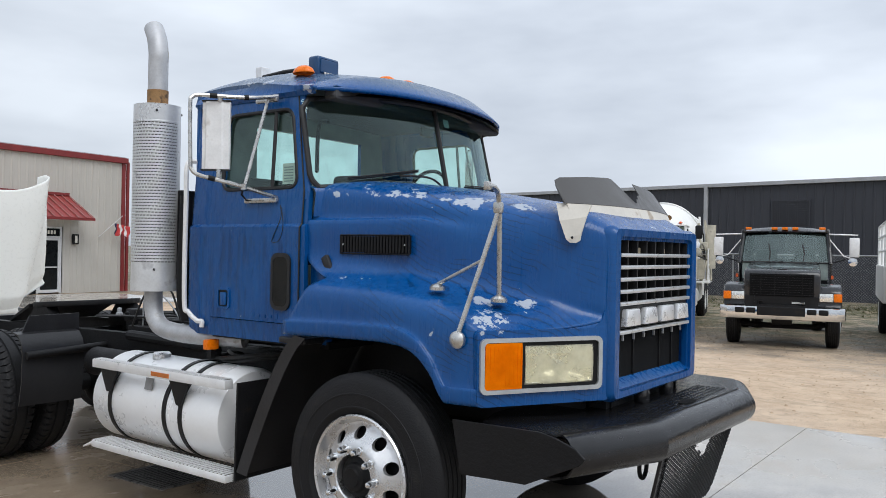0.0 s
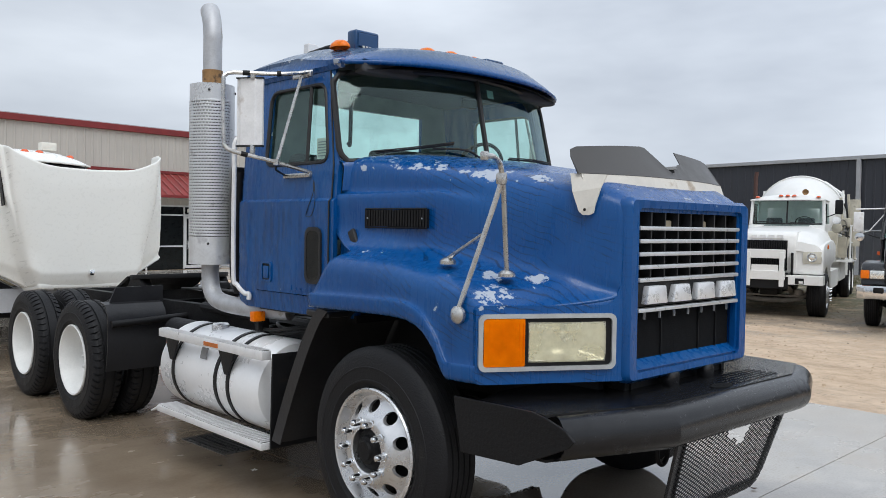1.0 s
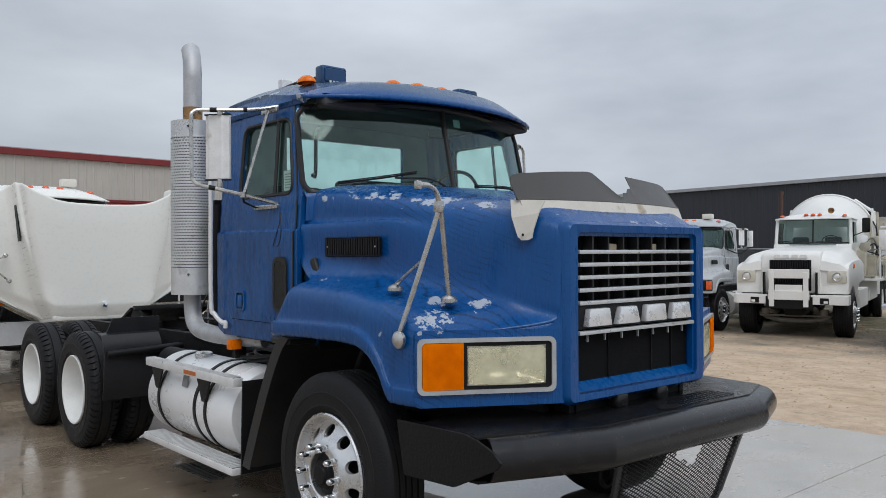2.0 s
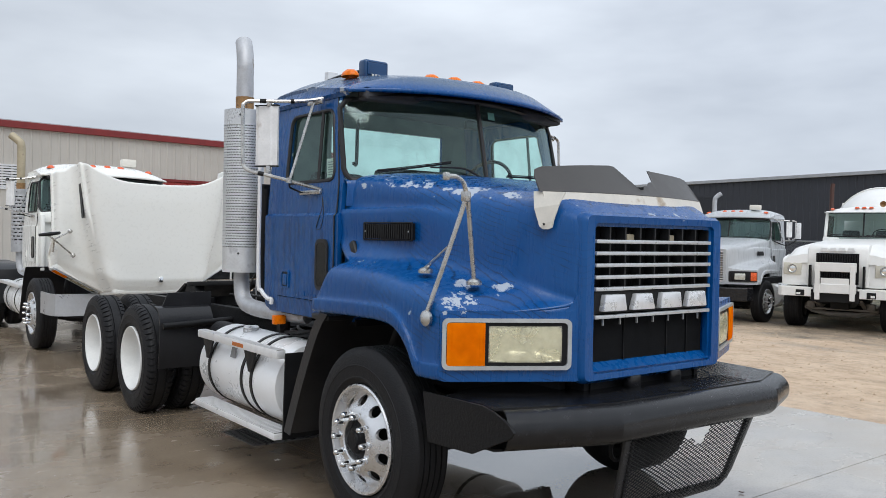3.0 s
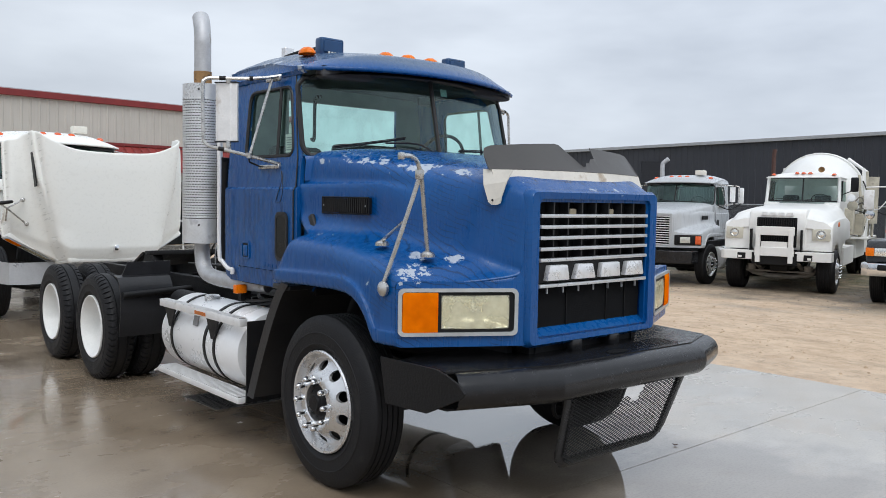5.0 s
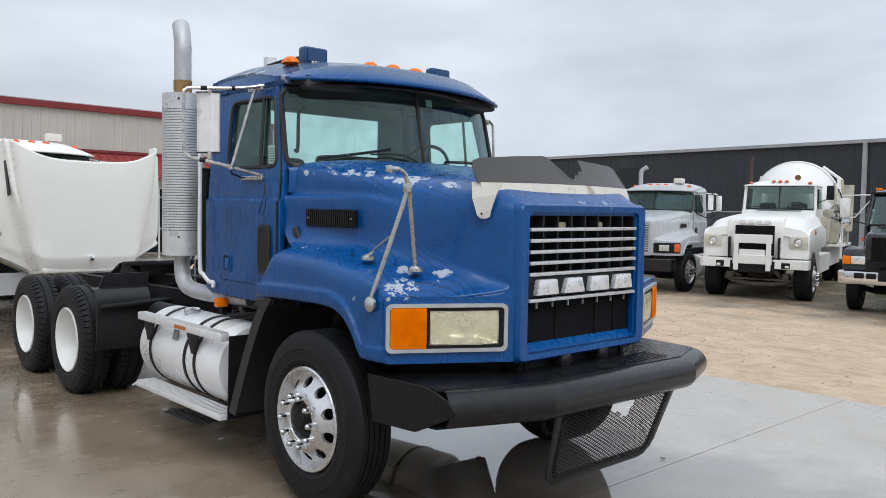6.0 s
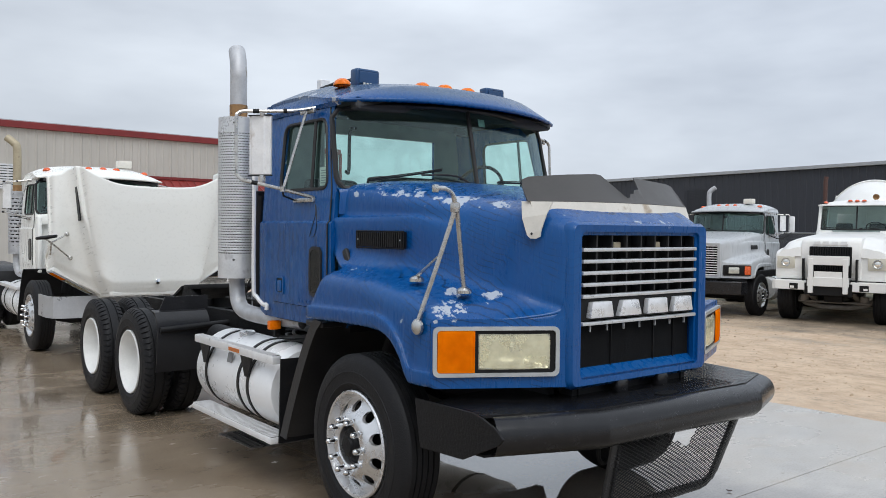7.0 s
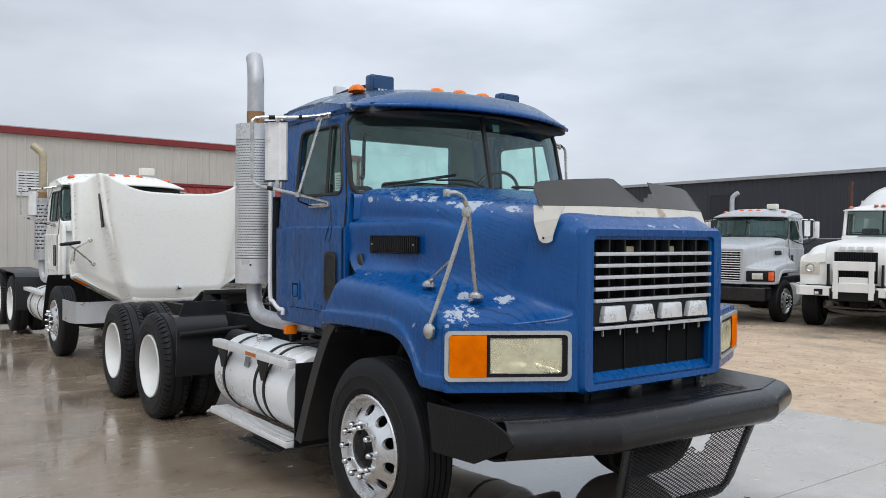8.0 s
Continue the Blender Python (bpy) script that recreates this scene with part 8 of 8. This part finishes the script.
    ring = [(0.42 + 0.22 * math.cos(a), 1.28 - 0.09 * math.sin(a), 1.83 + 0.16 * math.sin(a)) for a in np.linspace(0, 2 * math.pi, 27)]
    part("steering_wheel", tubed(ring, 0.014, 6, cap=False), PLASTIC, t, smooth=True)
    ws = lambda u, v: (u * (0.94 - 0.07 * v), 0.86 + 0.24 * v + 0.06 * abs(u), 1.79 + 0.71 * v)
    g = part("windscreen", gridded([[ws(u, v) for u in np.linspace(-1, 1, 9)] for v in (0, 0.5, 1)]), SKY_GLASS, t, "one-piece windscreen")
    g.visible_shadow = False
    part("windscreen_seal", tubed([ws(-1, 0), ws(0, 0), ws(1, 0), ws(1, 1), ws(0, 1), ws(-1, 1), ws(-1, 0)], 0.022, 6), SEAL, t)
    for x in (-0.78, -0.22, 0.0, 0.22, 0.78):
        part("marker_lamp", boxed(x - 0.065, x + 0.065, 1.04, 1.10, 2.535, 2.595, 0.012), AMBER, t, "orange roof marker lamp", smooth=True)
    for x in (-0.3, 0.42):
        part("wiper", tubed([(x - 0.02, 0.86, 1.80), (x, 0.93, 2.02), (x - 0.04, 0.98, 2.22)], 0.012, 6), SEAL, t)
    part("exhaust_pipe", tubed([(-1.02, 2.0, 1.0), (-1.02, 2.0, 2.0), (-0.95, 2.0, 2.1)], 0.04, 8, 12), CHROME, t, smooth=True)
    return t


black_truck(pose(14.50, 1.80, ground_z(15.2, 1.8) - 0.025, 0, 0, -78))


# ---- service truck at the end of the row ----
def service_truck(m):
    t = thing("service_truck", m, "white utility service truck with ladder rack on gravel", "truck")
    part("body", boxed(-1.15, 1.15, 0.2, 4.5, 0.9, 1.75, 0.03), MIXER_WHITE, t, "white utility body")
    part("cab", prism([(-2.2, 0.8), (-2.25, 1.3), (-1.3, 1.45), (-0.8, 2.2), (0.1, 2.25), (0.15, 0.8)], "x", -1.0, 1.0, 0.06), MIXER_WHITE, t, smooth=True)
    part("windscreen", prism([(-1.30, 1.48), (-0.85, 2.14), (-0.87, 2.16), (-1.33, 1.50)], "x", -0.88, 0.88), DARK_GLASS, t)
    part("frame", boxed(-0.45, 0.45, -1.8, 4.4, 0.6, 0.8), FRAME, t)
    for s in (-1, 1):
        for y in (0.3, 2.2, 4.2):
            part("rack_post", tubed([(s * 1.08, y, 1.7), (s * 1.08, y, 2.75)], 0.04, 8), MIXER_WHITE, t)
        for z in (2.75, 2.45, 2.1):
            part("rack_rail", tubed([(s * 1.08, -0.6, z), (s * 1.08, 4.4, z)], 0.035, 8), MIXER_WHITE, t)
        wheel(t, s * 1.05, -1.25, s, "steer", GRAY, False)
        wheel(t, s * 1.12, 3.1, s, "dual", WHEEL_WHITE, False)
    return t


service_truck(pose(16.5, -1.02, ground_z(16.1, -1.1) - 0.025, 0, 0, -80))


# ---- loose stones and weeds on the yard ----
def scatter_stones(name, count, seed, xs, ys, size, material, label, keep=lambda x, y: True):
    """Low lumps with uneven corners, half sunk into the ground, as one heap of stuff."""
    r = random.Random(seed)
    verts, faces = [], []
    done = 0
    while done < count:
        x, y = r.uniform(*xs), r.uniform(*ys)
        done += 1
        if not keep(x, y):
            continue
        k = size * (0.45 + 1.3 * r.random() ** 3)
        z = ground_z(x, y) - 0.025
        n = len(verts)
        turn = r.random() * 6.3
        for i in range(5):
            a = turn + i * 1.257
            q = k * r.uniform(0.7, 1.2)
            verts.append((x + q * math.cos(a), y + q * math.sin(a), z - 0.3 * k))
        for i in range(5):
            a = turn + 0.3 + i * 1.257
            q = k * r.uniform(0.35, 0.65)
            verts.append((x + q * math.cos(a), y + q * math.sin(a), z + k * r.uniform(0.35, 0.75)))
        faces += [(n + i, n + (i + 1) % 5, n + 5 + (i + 1) % 5, n + 5 + i) for i in range(5)] + [tuple(n + 5 + i for i in range(5))]
    me = bpy.data.meshes.new(name)
    me.from_pydata(verts, [], faces)
    me.materials.append(material)
    return tagged(new(name, me), label, "gravel", kind="stuff")


def stone_mat(name, a, b):
    m, nodes, links, bsdf = base_mat(name)
    geo = nodes.new("ShaderNodeNewGeometry")
    co = nodes.new("ShaderNodeTexCoord").outputs["Object"]
    col = mix_node(nodes, links, geo.outputs["Random Per Island"], (*a, 1), (*b, 1))
    col = mix_node(nodes, links, ramp_node(nodes, links, noise_node(nodes, links, co, 60.0), 0.4, 0.7, 0.0, 0.4), col, clamp3(a, 0.6))
    links.new(col, bsdf.inputs["Base Color"])
    bsdf.inputs["Roughness"].default_value = 0.75
    return m


GRAVEL = stone_mat("yard_gravel", (0.20, 0.15, 0.105), (0.45, 0.36, 0.27))
CLODS = stone_mat("sand_clods", (0.50, 0.37, 0.25), (0.66, 0.50, 0.355))
scatter_stones("gravel", 14000, 11, (10.0, 20.0), (-3.5, 13.0), 0.015, GRAVEL, "loose grey-brown gravel by the parked trucks", keep=lambda x, y: random.Random(x * 91 + y).random() < min(1.0, max(0.03, (x - 11.0) / 3.5)))
scatter_stones("sand_clods", 2600, 12, (4.9, 12.5), (-3.5, 13.0), 0.016, CLODS, "small clods on the sandy drive")


def weed_tufts(count, seed):
    """Low blades in loose tufts along the fence."""
    r = random.Random(seed)
    verts, faces = [], []
    for _ in range(count):
        u, v = r.uniform(18.0, 46.0), r.gauss(5.6, 1.5)
        if v < 0.4:
            continue
        p = RB @ Vector((u, v, 0))
        z = ground_z(p.x, p.y) - 0.03
        tall = r.uniform(0.05, 0.16)
        for _ in range(9):
            a = r.random() * 6.3
            d = Vector((math.cos(a), math.sin(a), 0))
            o = Vector((p.x, p.y, z)) + d * r.uniform(0.0, 0.07)
            side = Vector((-d.y, d.x, 0)) * 0.008
            tip = o + d * tall * r.uniform(0.2, 0.9) + Vector((0, 0, tall * r.uniform(0.6, 1.2)))
            n = len(verts)
            verts += [tuple(o - side), tuple(o + side), tuple(tip)]
            faces.append((n, n + 1, n + 2))
    me = bpy.data.meshes.new("weeds")
    me.from_pydata(verts, [], faces)
    me.materials.append(stone_mat("dull_grass", (0.045, 0.055, 0.020), (0.15, 0.14, 0.06)))
    return tagged(new("weeds", me), "low dull green weeds along the fence", "grass", kind="stuff")


weed_tufts(1800, 17)
leaf = part("dead_leaf", thicken(gridded([[(0.014 * u * (1 - 0.8 * abs(v)), 0.018 * v, 0.004 + 0.006 * v * v + 0.004 * abs(u)) for u in (-1, -0.4, 0.4, 1)] for v in np.linspace(-1, 1, 6)]), 0.002), DARK_RUST, None)
leaf.matrix_basis = pose(1.213, -0.837, ground_z(1.213, -0.837), 0, 0, 30)
tagged(leaf, "small dark dead leaf on the wet concrete", "leaf")
scrap = part("paper_scrap", thicken(gridded([[(0.020 * u, 0.015 * v, 0.004 + 0.006 * abs(u * v)) for u in (-1, 0, 1)] for v in (-1, 0, 1)]), 0.002), PAPER, None)
scrap.matrix_basis = pose(-0.856, 1.622, ground_z(-0.856, 1.622), 0, 0, 20)
tagged(scrap, "small crumpled white paper scrap on the wet concrete", "litter")


# ---- concrete slabs, last ----
def slab_bm(x0, x1, y0, y1):
    nx, ny = 8, 8
    xs, ys = np.linspace(x0 + 0.003, x1 - 0.003, nx), np.linspace(y0 + 0.003, y1 - 0.003, ny)
    bm = gridded([[(x, y, ground_z(x, y)) for x in xs] for y in ys])
    for f in bm.faces:
        f.normal_update()
    if bm.faces[:][0].normal.z < 0:
        bmesh.ops.reverse_faces(bm, faces=bm.faces)
    edge = [e for e in bm.edges if len(e.link_faces) == 1]
    new_geo = bmesh.ops.extrude_edge_only(bm, edges=edge)["geom"]
    for v in new_geo:
        if isinstance(v, bmesh.types.BMVert):
            v.co.z -= 0.12
    return bm


slab_x = [-22.0, -14.6, -9.9, -5.2, -0.55, 4.15]
slab_y = [-20.0, -14.9, -10.2, -5.55, -0.93, 3.7, 8.35, 13.0, 17.6, 22.2, 27.0]
for i in range(len(slab_x) - 1):
    for j in range(len(slab_y) - 1):
        part("slab", slab_bm(slab_x[i], slab_x[i + 1], slab_y[j], slab_y[j + 1]), CONCRETE, pavement, smooth=True, seam=50)
for x0, x1 in ((4.15, 9.0), (9.0, 14.0)):
    part("slab", slab_bm(x0, x1, 21.0, 27.0), CONCRETE, pavement, smooth=True, seam=50)
